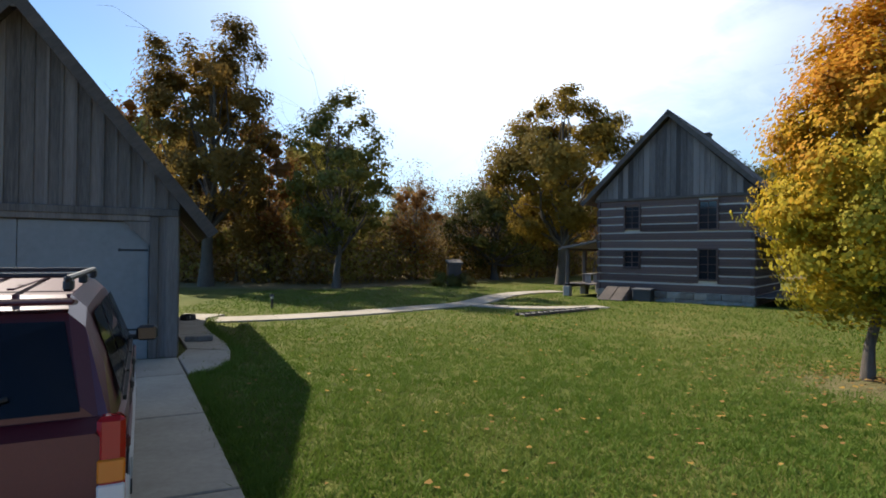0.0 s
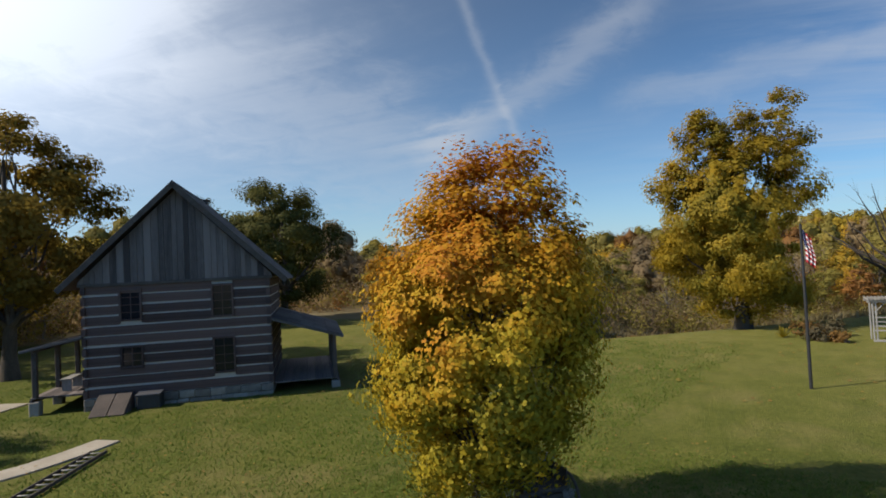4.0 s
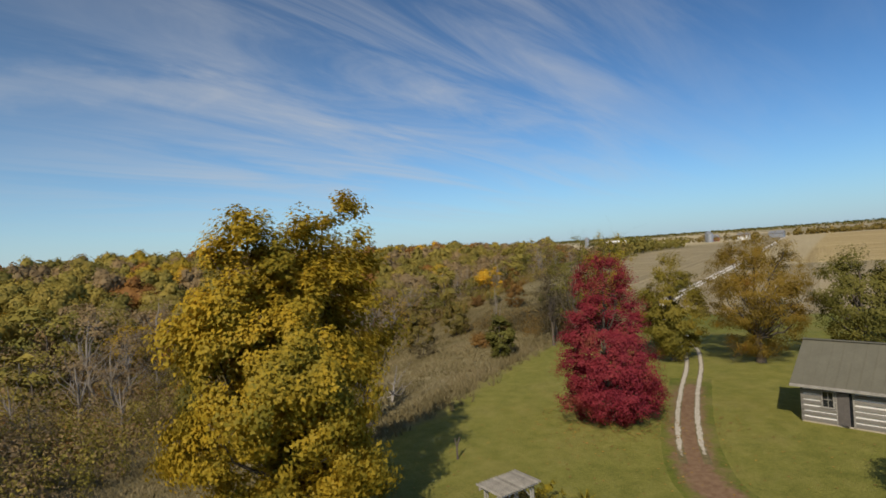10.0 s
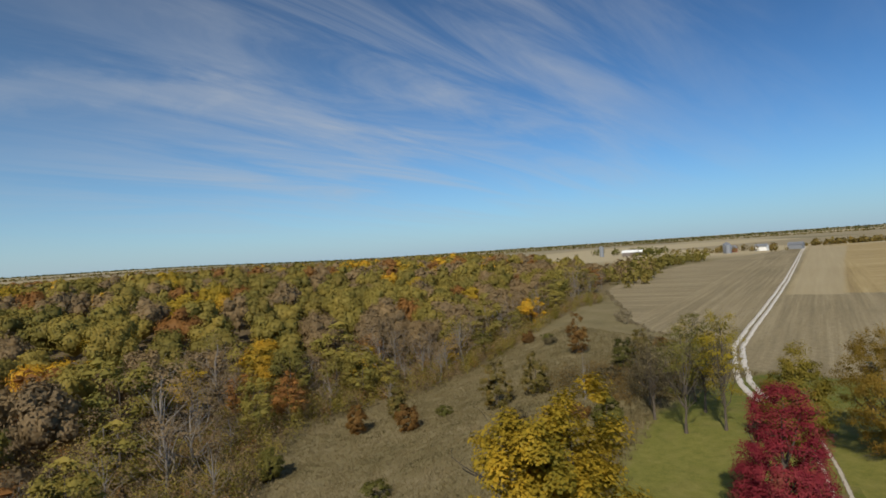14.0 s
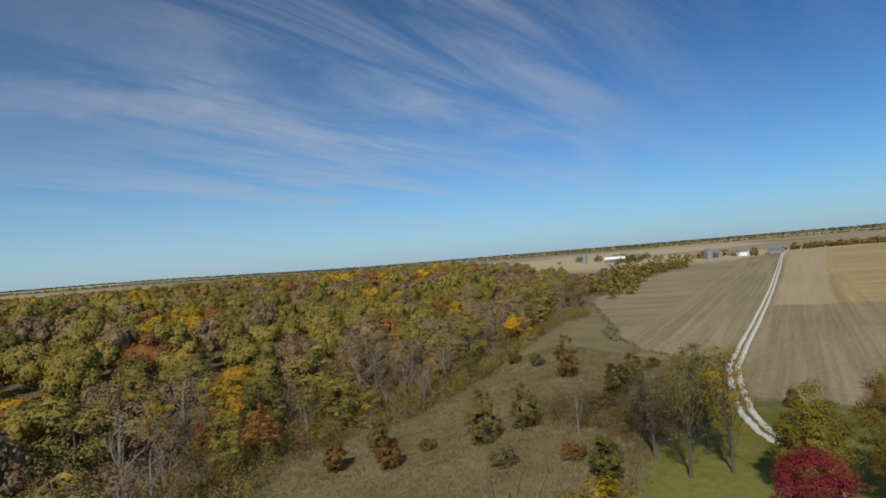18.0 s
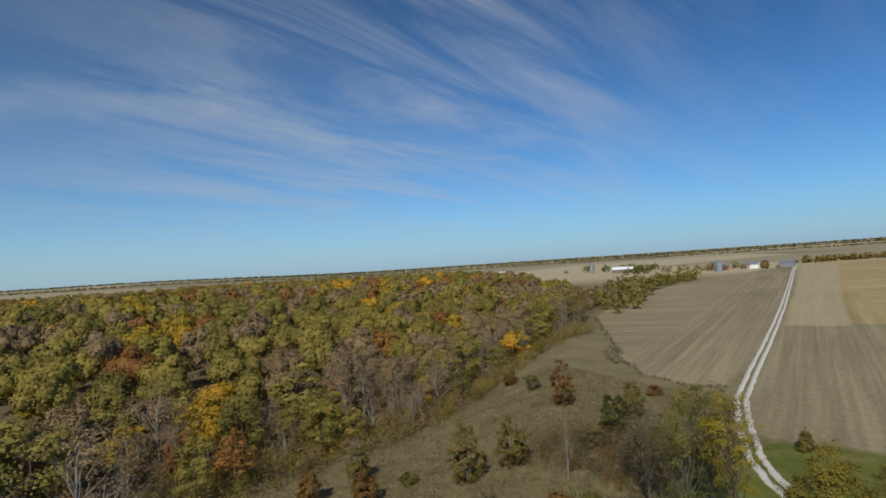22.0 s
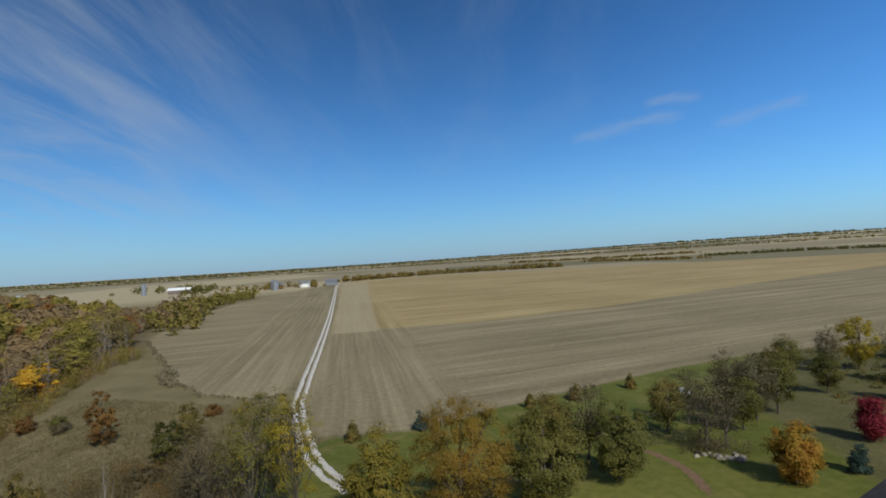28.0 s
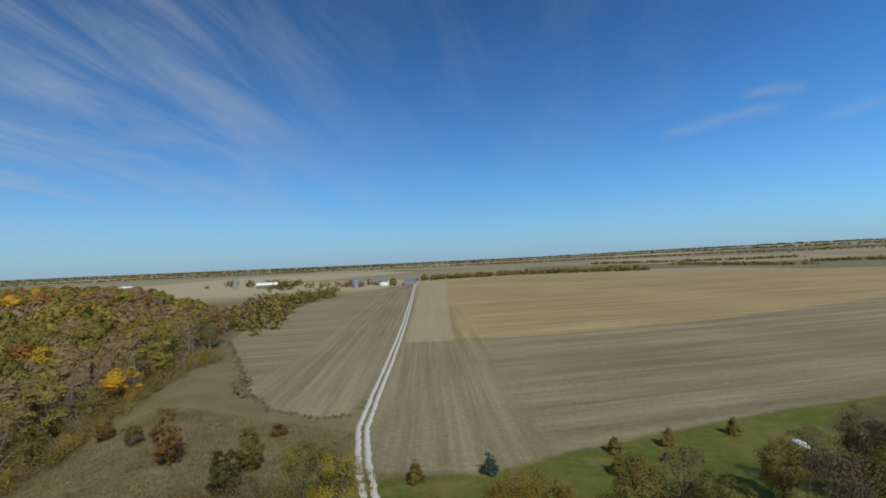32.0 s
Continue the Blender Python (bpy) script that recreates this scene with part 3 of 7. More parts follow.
# worn earth of the drive, fading into the grass at its sides
m, n, l, p = material("worn_earth")
v = where(m)
edge = n.new("ShaderNodeAttribute")
edge.attribute_name = "edge"
earth = ramp(m, grain(m, v, 3, 7, 0.7), [(0.3, (0.13, 0.075, 0.042)), (0.7, (0.235, 0.15, 0.09))])
bare = node(m, "ShaderNodeMapRange", Value=calc(m, "ADD", edge.outputs["Fac"], calc(m, "MULTIPLY_ADD", grain(m, v, 1.3, 6, 0.7), 1.3, -0.65)), From_Min=0.22, From_Max=0.62).outputs[0]
l.new(blend(m, bare, lawn_tones(m, v), earth), p.inputs["Base Color"])
p.inputs["Roughness"].default_value, p.inputs["Specular IOR Level"].default_value = 0.95, 0.15
l.new(relief(m, grain(m, v, 9, 6, 0.7), 0.5, 0.05), p.inputs["Normal"])
M["worn_earth"] = m
m, n, l, p = material("worn_gravel")
v = where(m)
edge = n.new("ShaderNodeAttribute")
edge.attribute_name = "edge"
chips = ramp(m, grain(m, v, 8, 7, 0.75), [(0.3, (0.27, 0.235, 0.18)), (0.7, (0.60, 0.545, 0.45))])
bare = node(m, "ShaderNodeMapRange", Value=calc(m, "ADD", edge.outputs["Fac"], calc(m, "MULTIPLY_ADD", grain(m, v, 1.9, 7, 0.75), 2.0, -1.0)), From_Min=0.3, From_Max=0.5).outputs[0]
l.new(blend(m, bare, ramp(m, grain(m, v, 3, 7, 0.7), [(0.3, (0.10, 0.085, 0.04)), (0.7, (0.19, 0.145, 0.07))]), chips), p.inputs["Base Color"])
p.inputs["Roughness"].default_value, p.inputs["Specular IOR Level"].default_value = 0.95, 0.15
l.new(relief(m, grain(m, v, 12, 6, 0.7), 0.6, 0.04), p.inputs["Normal"])
M["worn_gravel"] = m


def worn_strip(line, width, label, lift=0.012, mat="worn_earth"):
    pts = []
    for (ax, ay), (bx, by) in zip(line, line[1:]):
        k = max(2, int(math.hypot(bx - ax, by - ay) / 0.6))
        pts += [(ax + (bx - ax) * i / k, ay + (by - ay) * i / k) for i in range(k)]
    pts = np.array(pts + [line[-1]])
    for _ in range(5):
        pts[1:-1] = 0.25 * pts[:-2] + 0.5 * pts[1:-1] + 0.25 * pts[2:]
    d = np.gradient(pts, axis=0)
    d /= np.linalg.norm(d, axis=1)[:, None]
    side = np.stack([-d[:, 1], d[:, 0]], -1)
    across = np.linspace(-1, 1, 9)
    ends = np.minimum(1, np.minimum(np.arange(len(pts)), np.arange(len(pts))[::-1]) / 5.0)
    q = pts[:, None] + side[:, None] * (across * width / 2)[None, :, None]
    z = height(q[..., 0], q[..., 1]) + lift * (1 - across ** 6)[None] - 0.004
    me = mesh_of("road", np.concatenate([q, z[..., None]], -1).reshape(-1, 3), np.array([(i * 9 + j, i * 9 + j + 1, i * 9 + j + 10, i * 9 + j + 9) for i in range(len(pts) - 1) for j in range(8)]), mat, 4)
    a = me.attributes.new("edge", "FLOAT", "POINT")
    a.data.foreach_set("value", ((1 - np.abs(across))[None] * ends[:, None]).astype(np.float32).ravel())
    return tagged(new("road", me), label, "road", kind="structure")


worn_strip([(45, -20.6), (42.5, -17.5), (38.75, -12.9), (35.5, -9.3), (33.3, -7.2), (31.3, -5.6), (24, -3.6), (12, -2.5)], 3.2, "bare brown earth of the worn drive on the lawn")
for off in (-0.55, 0.55):
    worn_strip(beside(YARD_TRACK, off), 0.44, "pale gravel wheel track curving across the lawn", 0.024, "worn_gravel")
# ---- trees ----
def tube(path, radii, sides=6):
    """Vertices and quads of a tapered limb along a path."""
    path, radii = np.asarray(path, float), np.asarray(radii, float)
    d = np.gradient(path, axis=0)
    d /= np.linalg.norm(d, axis=1)[:, None] + 1e-9
    ref = np.where(np.abs(d[:, 2:3]) > 0.9, [[1.0, 0, 0]], [[0, 0, 1.0]])
    a = np.cross(d, ref)
    a /= np.linalg.norm(a, axis=1)[:, None] + 1e-9
    b = np.cross(d, a)
    ang = np.arange(sides) * 2 * math.pi / sides
    ring = path[:, None] + (a[:, None] * np.cos(ang)[None, :, None] + b[:, None] * np.sin(ang)[None, :, None]) * radii[:, None, None]
    k = len(path)
    base = np.arange(k - 1)[:, None] * sides
    j = np.arange(sides)
    q = np.stack([base + j, base + (j + 1) % sides, base + sides + (j + 1) % sides, base + sides + j], -1).reshape(-1, 4)
    return ring.reshape(-1, 3), q


def limb_path(rng, a, b, bend, k=5):
    t = np.linspace(0, 1, k)[:, None]
    mid = rng.normal(0, bend, 3) * np.linalg.norm(b - a)
    return a + (b - a) * t + mid * (t * (1 - t)) * 2 + rng.normal(0, bend * 0.12, (k, 3)) * np.linalg.norm(b - a) * (t > 0) * (t < 1)


def wood(rng, h, tips, r0, mat, lean=(0, 0), twigs=0, fork=0.35, twig_len=0.12):
    """Trunk and limbs out to the given tips; twigs: bare twigs on each limb."""
    V, F, off = [], [], 0

    def add(path, radii, sides):
        nonlocal off
        v, f = tube(path, radii, sides)
        V.append(v), F.append(f + off)
        off += len(v)

    top = np.array([lean[0], lean[1], h * 0.82])
    spine = limb_path(rng, np.array([0, 0, -0.15]), top, 0.035, 9)
    spine[:2, :2] *= 0.3
    rad = r0 * np.linspace(1, 0.16, 9) ** 0.9
    rad[0] *= 1.45
    add(spine, rad, 8)
    for tip in tips:
        want = np.clip((tip[2] / h) * 0.62, fork * 0.6, 0.88)
        i = int(np.clip(want * 8 + rng.uniform(-0.8, 0.8), 2, 7))
        path = limb_path(rng, spine[i], tip, 0.16, 6)
        r = rad[i] * rng.uniform(0.4, 0.6)
        add(path, r * np.linspace(1, 0.12, 6), 4)
        for _ in range(twigs):
            j = rng.integers(2, 6)
            d = rng.normal(0, 1, 3) + (tip - spine[i]) / (np.linalg.norm(tip - spine[i]) + 1e-6) * 1.2 + np.array([0, 0, 0.4])
            ln = h * twig_len * rng.uniform(0.5, 1.5)
            end = path[j] + d / np.linalg.norm(d) * ln
            tw = limb_path(rng, path[j], end, 0.15, 4)
            add(tw[[0, 1, 3]], r * 0.22 * np.array([1, 0.7, 0.25]), 3)
            for _ in range(2):
                q = tw[rng.integers(1, 4)]
                e = q + (d / np.linalg.norm(d) + rng.normal(0, 0.7, 3)) * ln * 0.45
                add(np.stack([q, e]), r * 0.11 * np.array([1, 0.3]), 3)
    return mesh_of("trunk", np.concatenate(V), np.concatenate(F), mat, 4)


def foliage(rng, clumps, sizes, count, leaf, mat, flat=0.8, shape="quad", heart=0.0):
    """Many small leaves in clumps. Each leaf is a folded blade; shape maple: five points. heart: small dense cores inside the clumps of a triangle-leaved crown."""
    w = sizes ** 2
    pick = rng.choice(len(clumps), count, p=w / w.sum())
    d = rng.normal(0, 1, (count, 3))
    d /= np.linalg.norm(d, axis=1)[:, None]
    r = rng.uniform(0, 1, count) ** 0.6 * 1.15
    warp = rng.uniform(0.55, 1.45, (len(clumps), 3)) * [1, 1, flat]
    c = clumps[pick] + d * (sizes[pick] * r)[:, None] * warp[pick]
    out_ = c - [0, 0, np.median(clumps[:, 2])] - clumps.mean(0) * [1, 1, 0]
    out_ /= np.linalg.norm(out_, axis=1)[:, None] + 1e-6
    nrm = d * 0.5 + out_ * 0.9 + rng.normal(0, 0.3, (count, 3)) + [0, 0, 0.3]
    nrm /= np.linalg.norm(nrm, axis=1)[:, None]
    t = np.cross(nrm, rng.normal(0, 1, (count, 3)))
    t /= np.linalg.norm(t, axis=1)[:, None]
    b = np.cross(nrm, t)
    s = leaf * rng.uniform(0.6, 1.3, count)
    if shape == "maple":
        out = [(0, -0.5, 0), (0.52, -0.18, 0.1), (0.24, 0.08, 0), (0.36, 0.44, 0.14), (0, 0.64, 0.04), (-0.36, 0.44, 0.14), (-0.24, 0.08, 0), (-0.52, -0.18, 0.1)]
    elif shape == "tri":
        out = [(-0.62, -0.42, 0), (0.62, -0.36, 0.12), (0.05, 0.72, -0.08)]
    else:
        out = [(-0.5, 0, 0.12), (0, -0.5, -0.05), (0.5, 0.05, 0.12), (0.05, 0.6, -0.05)]
    k = len(out)
    v = np.stack([c + (t * x + b * y + nrm * z) * s[:, None] for x, y, z in out], 1).reshape(-1, 3)
    if heart:
        oct_ = np.array([(1, 0, 0), (0, 1, 0), (-1, 0, 0), (0, -1, 0), (0, 0, 1), (0, 0, -1)], float)
        tri_ = [(0, 1, 4), (1, 2, 4), (2, 3, 4), (3, 0, 4), (1, 0, 5), (2, 1, 5), (3, 2, 5), (0, 3, 5)]
        hv = (clumps[:, None] + oct_[None] * (sizes * heart)[:, None, None] * warp[:, None])[:, np.array(tri_)].reshape(-1, 3)
        v = np.concatenate([v, hv])
        count += len(hv) // 3
    return mesh_of("crown", v, np.arange(count * k).reshape(-1, k), mat, k)


def crown_clumps(rng, h, r, low, k, shape="round", lobes=()):
    """Centres and sizes of leaf clumps filling a crown from height low to h."""
    pts, sizes = [], []
    while len(pts) < k:
        u = rng.uniform(-1, 1, 3)
        if shape == "round":
            ok = 0.30 < np.dot(u, u) < 1
            q = np.array([u[0] * r, u[1] * r, low + (h - low) * (0.5 + u[2] * 0.5)])
        elif shape == "egg":
            z = (u[2] + 1) / 2
            w = math.sin(math.pi * (0.11 + 0.82 * z ** 0.85)) ** 0.6
            e = math.hypot(u[0], u[1])
            ok = 0.35 * w < e < w
            q = np.array([u[0] * r, u[1] * r, low + (h - low) * z])
        elif shape == "flame":
            z = (u[2] + 1) / 2
            w = min(1.0, (z + 0.12) * 4.5) * (1 - 0.66 * z ** 1.9)
            e = math.hypot(u[0], u[1])
            ok = 0.45 * w < e < w
            q = np.array([u[0] * r, u[1] * r, low + (h - low) * z])
        else:
            z = (u[2] + 1) / 2
            w = max(0.06, (1 - z) ** 0.85)
            e = math.hypot(u[0], u[1])
            ok = 0.25 * w < e < w
            q = np.array([u[0] * r, u[1] * r, low + (h - low) * z])
        for cx, cy, cz, cr in lobes:
            if np.linalg.norm((q - [cx, cy, cz])) < cr:
                ok = False
        if ok:
            pts.append(q)
            sizes.append(rng.uniform(0.6, 1.25))
    return np.array(pts), np.array(sizes)


def tree(name, label, x, y, h, r, low, leaf_mat, leaves, leaf, clumps=60, clump=0.9, seed=1, shape="round", bark="bark", trunk=None, limbs=14, twigs=0, lobes=(), lean=(0, 0), leaf_shape="quad",
         group="", z=None, squash=(1, 1), category="tree", masses=()):
    rng = np.random.default_rng(seed)
    root = thing(name, label, category, pose(x, y, land(x, y) if z is None else z), group)
    c, s = crown_clumps(rng, h, r, low, clumps, shape, lobes)
    if masses:
        # separate boughs: centre and half-widths of each
        per = max(8, clumps // len(masses))
        d = rng.normal(0, 1, (len(masses) * per, 3))
        d /= np.linalg.norm(d, axis=1)[:, None]
        mm = np.repeat(np.array(masses, float), per, 0)
        c = mm[:, :3] + d * (rng.uniform(0.45, 0.95, len(d))[:, None]) * mm[:, [3, 3, 4]]
        s = rng.uniform(0.7, 1.2, len(d))
    c[:, 0] *= squash[0]
    c[:, 1] *= squash[1]
    c[:, :2] += np.array(lean) * (c[:, 2:3] / h)
    tips = c[rng.choice(len(c), min(limbs, len(c)), replace=False)]
    me = wood(rng, h, tips, trunk or h * 0.022, bark, lean, twigs)
    me.shade_smooth()
    shared("trunk", me, root)
    if leaves:
        shared("crown", foliage(rng, c, s * clump, leaves, leaf, leaf_mat, shape=leaf_shape), root)
    return root
# ---- concrete drive and walks ----
def slab(parent, outline, top=0.05, thick=0.16):
    bm = bmesh.new()
    up = [bm.verts.new((x, y, land(x, y) + top)) for x, y in outline]
    dn = [bm.verts.new((x, y, land(x, y) + top - thick)) for x, y in outline]
    bm.faces.new(up)
    bm.faces.new(dn[::-1])
    for i in range(len(up)):
        j = (i + 1) % len(up)
        bm.faces.new((up[i], dn[i], dn[j], up[j]))
    bmesh.ops.recalc_face_normals(bm, faces=bm.faces[:])
    bmesh.ops.bevel(bm, geom=[e for e in bm.edges if all(v in up for v in e.verts)], offset=0.012, segments=1, affect="EDGES")
    return part("slab", bm, "concrete", parent)


def lerp(a, b, t):
    return (a[0] + (b[0] - a[0]) * t, a[1] + (b[1] - a[1]) * t)


drive = thing("driveway", "pale concrete driveway slabs before the garage", "driveway", kind="structure")
DR = [(2.6, -3.0), (-1.6, 4.55), (-3.95, 8.75), (-4.72, 10.1)]
DL = [(-3.6, -5.2), (-7.2, 2.0), (-8.6, 6.2), (-9.05, 8.1)]
for i in range(3):
    steps = 3 if i == 0 else 2 if i == 1 else 1
    for j in range(steps):
        r0, r1 = lerp(DR[i], DR[i + 1], (j + 0.006) / steps), lerp(DR[i], DR[i + 1], (j + 0.994) / steps)
        l0, l1 = lerp(DL[i], DL[i + 1], (j + 0.006) / steps), lerp(DL[i], DL[i + 1], (j + 0.994) / steps)
        slab(drive, [r0, r1, lerp(r1, l1, 0.498), lerp(r0, l0, 0.498)])
        slab(drive, [lerp(r0, l0, 0.502), lerp(r1, l1, 0.502), l1, l0])
walkway = thing("walkway", "pale concrete walk curving from the drive to the house", "walkway", kind="structure")
slab(walkway, [(-3.93, 8.78), (-3.72, 9.3), (-3.78, 10.1), (-4.05, 10.85), (-4.95, 11.0), (-4.72, 10.14)])
slab(walkway, [(-4.07, 10.9), (-4.5, 11.8), (-5.3, 13.1), (-5.95, 12.75), (-4.97, 11.05)])
slab(walkway, [(-5.33, 13.14), (-6.2, 14.7), (-7.1, 14.75), (-5.98, 12.8)])
slab(walkway, [(-6.22, 14.75), (-6.75, 16.2), (-6.6, 17.2), (-7.9, 17.3), (-7.12, 14.8)])


def walk_slabs(line, width, length=1.5):
    pts = np.array(line, float)
    fine = [pts[0]]
    for a, b in zip(pts, pts[1:]):
        k = max(2, int(np.linalg.norm(b - a) / 0.5))
        fine += [a + (b - a) * (i + 1) / k for i in range(k)]
    fine = np.array(fine)
    for _ in range(4):
        fine[1:-1] = 0.25 * fine[:-2] + 0.5 * fine[1:-1] + 0.25 * fine[2:]
    d = np.gradient(fine, axis=0)
    d /= np.linalg.norm(d, axis=1)[:, None]
    s = np.stack([-d[:, 1], d[:, 0]], -1) * width / 2
    k = 3
    for i in range(0, len(fine) - 1, k):
        j = min(i + k, len(fine) - 1)
        a, b = fine[i:j + 1] + s[i:j + 1], fine[i:j + 1] - s[i:j + 1]
        gap = d[i] * 0.008
        a[0], b[0], a[-1], b[-1] = a[0] + gap, b[0] + gap, a[-1] - gap, b[-1] - gap
        slab(walkway, [tuple(q) for q in b] + [tuple(q) for q in a[::-1]], 0.045)


WALK_MAIN = [(-6.5, 15.9), (-4.8, 16.6), (-2.7, 18.2), (-0.7, 20.3), (0.9, 21.9), (1.7, 23.8), (2.7, 26.7), (4.2, 29.3), (6.3, 30.6)]
WALK_BRANCH = [(1.35, 21.55), (2.0, 21.0), (2.8, 20.65), (4.4, 20.75), (6.1, 21.5)]
walk_slabs(WALK_MAIN, 1.2)
walk_slabs(WALK_BRANCH, 0.85)
# ---- large trees round the yard ----
tree("maple_tree", "young maple in orange and yellow autumn leaf on the lawn", 6.8, 9.05, 6.45, 1.8, 1.0, "leaf_maple", 88000, 0.062, 560, 0.36, 3, "egg", "bark", 0.085, 40, 2, lean=(0.56, -0.41), leaf_shape="maple")
tree("oak_tree", "tall two-topped oak in golden olive leaf at the lawn's edge", 37.2, 10.5, 14.0, 4.9, 0.3, "leaf_oak_gold", 125000, 0.125, 480, 0.66, 5, "egg", trunk=0.42, limbs=30, leaf_shape="tri", squash=(0.98, 0.97),
     masses=((-0.4, 1.7, 11.6, 1.8, 2.2), (0.5, -2.1, 11.9, 2.0, 2.3), (-0.2, 0.2, 9.6, 1.9, 1.7), (-0.8, 3.0, 8.8, 2.0, 1.8), (0.4, -3.0, 8.6, 2.2, 2.2), (0.6, 1.2, 7.6, 2.4, 2.4), (-1.6, 1.9, 5.6, 2.5, 2.4), (-1.2, -1.6, 6.0, 2.6, 2.5), (1.8, 0.4, 6.2, 2.6, 2.8),
             (0.2, 3.4, 4.6, 2.0, 2.0), (-0.6, 0.9, 2.3, 2.6, 2.1), (0.8, -1.6, 2.5, 2.4, 2.1), (-2.4, 0.3, 7.4, 2.0, 2.2), (-2.2, -0.8, 3.8, 2.2, 2.1)))
tree("oak_tree", "brown-leaved oak with a broad crown beyond the house", 8.0, 38.0, 13.4, 5.0, 2.4, "leaf_oak_bronze", 46000, 0.17, 95, 0.95, 8, trunk=0.36, limbs=26, twigs=2)
tree("oak_tree", "tall oak in brown autumn leaf beside the drive", -13.4, 32.0, 15.2, 4.2, 2.5, "leaf_oak_brown", 40000, 0.17, 100, 0.9, 9, "egg", trunk=0.36, limbs=28, twigs=2)
tree("ash_tree", "slender thinly leaved tree at the woods' edge", -5.9, 31.5, 11.0, 3.0, 1.8, "leaf_olive", 11000, 0.17, 110, 0.6, 10, trunk=0.2, limbs=30, twigs=4)
tree("apple_tree", "old spreading tree with crooked limbs and thin leaf", 4.2, 46.0, 7.4, 4.6, 1.0, "leaf_green", 9000, 0.2, 70, 0.85, 11, trunk=0.3, limbs=22, twigs=4)
tree("maple_tree", "red maple in deep crimson leaf on the lawn", 41.0, -9.0, 10.0, 3.25, 0.35, "leaf_red", 95000, 0.08, 560, 0.48, 14, "flame", trunk=0.22, limbs=20)
tree("oak_tree", "brown-leaved oak at the valley's edge", 39.5, 30.8, 11.3, 4.3, 0.5, "leaf_oak_brown", 42000, 0.16, 130, 0.85, 15, "egg", trunk=0.3, limbs=20)
tree("small_tree", "small golden yellow tree beneath the oaks", 34.2, 36.6, 6.6, 2.1, 0.4, "leaf_gold", 11000, 0.16, 80, 0.5, 16, "egg", trunk=0.12, limbs=10)
tree("oak_tree", "dark old oak with a spreading crown", 32.0, 48.5, 13.2, 5.4, 1.2, "leaf_green", 34000, 0.2, 110, 1.05, 17, trunk=0.4, limbs=24, twigs=1)
tree("oak_tree", "dark old oak beside its larger neighbour", 24.0, 51.0, 12.0, 5.0, 1.2, "leaf_green", 30000, 0.2, 105, 1.0, 18, trunk=0.4, limbs=22, twigs=1)
tree("dead_tree", "bare leafless tree at the meadow's edge", 51.0, 3.2, 10.2, 4.4, 2.6, "leaf_twig", 0, 0.2, 60, 0.8, 19, trunk=0.32, limbs=18, twigs=2, bark="bark_dark")
tree("dead_tree", "fallen grey dead limbs in the dry grass", 56.5, -0.5, 3.0, 3.0, 0.2, "leaf_twig", 0, 0.2, 40, 0.8, 20, trunk=0.14, limbs=12, twigs=3, bark="bark_pale", lean=(2.0, -1.4))
# round the log cabin and along the lane
tree("hickory_tree", "yellow-green tree beside the lane", 50.5, -25.0, 9.2, 2.7, 0.6, "leaf_hickory", 30000, 0.13, 150, 0.62, 21, "egg", trunk=0.2, limbs=16)
tree("maple_tree", "tall orange-brown tree behind the cabin", 45.0, -29.0, 10.9, 4.1, 0.5, "leaf_oak_bronze", 44000, 0.1, 210, 0.7, 22, trunk=0.3, limbs=26, twigs=2)
tree("elm_tree", "green-leaved tree behind the cabin", 39.5, -33.5, 8.9, 3.4, 1.2, "leaf_olive", 22000, 0.13, 110, 0.75, 23, trunk=0.26, limbs=20)
tree("dogwood_tree", "dark reddish-brown thinly leaved tree on the lawn before the cabin", 25.0, -11.5, 3.9, 1.8, 0.5, "leaf_rust", 12000, 0.09, 130, 0.38, 24, trunk=0.13, limbs=22, twigs=2)
for k, (x, y, h, r, low, mat, lv, label) in enumerate([
        (59.6, -21.6, 12.0, 2.6, 3.0, "leaf_olive", 1500, "nearly bare pale-barked tree by the lane"),
        (57.9, -25.2, 12.4, 2.4, 3.0, "leaf_yellow", 2600, "thin tree with a few yellow leaves by the lane"),
        (63.0, -28.5, 11.4, 2.8, 2.6, "leaf_olive", 3000, "thin olive-leaved tree by the lane"),
        (66.5, -31.0, 9.6, 2.6, 2.0, "leaf_yellow", 3200, "thin tree with a few yellow leaves by the lane"),
        (68.5, -26.0, 8.6, 2.8, 1.5, "leaf_twig", 2000, "bare grey tree in the meadow"),
        (64.5, -22.5, 8.8, 2.4, 2.0, "leaf_twig", 1200, "bare grey tree in the meadow")]):
    tree("aspen_tree", label, x, y, h, r, low, mat, int(lv * 1.9), 0.125, 70, 0.62, 30 + k, trunk=0.13, limbs=26, twigs=4, bark="bark", group="trees beside the lane")
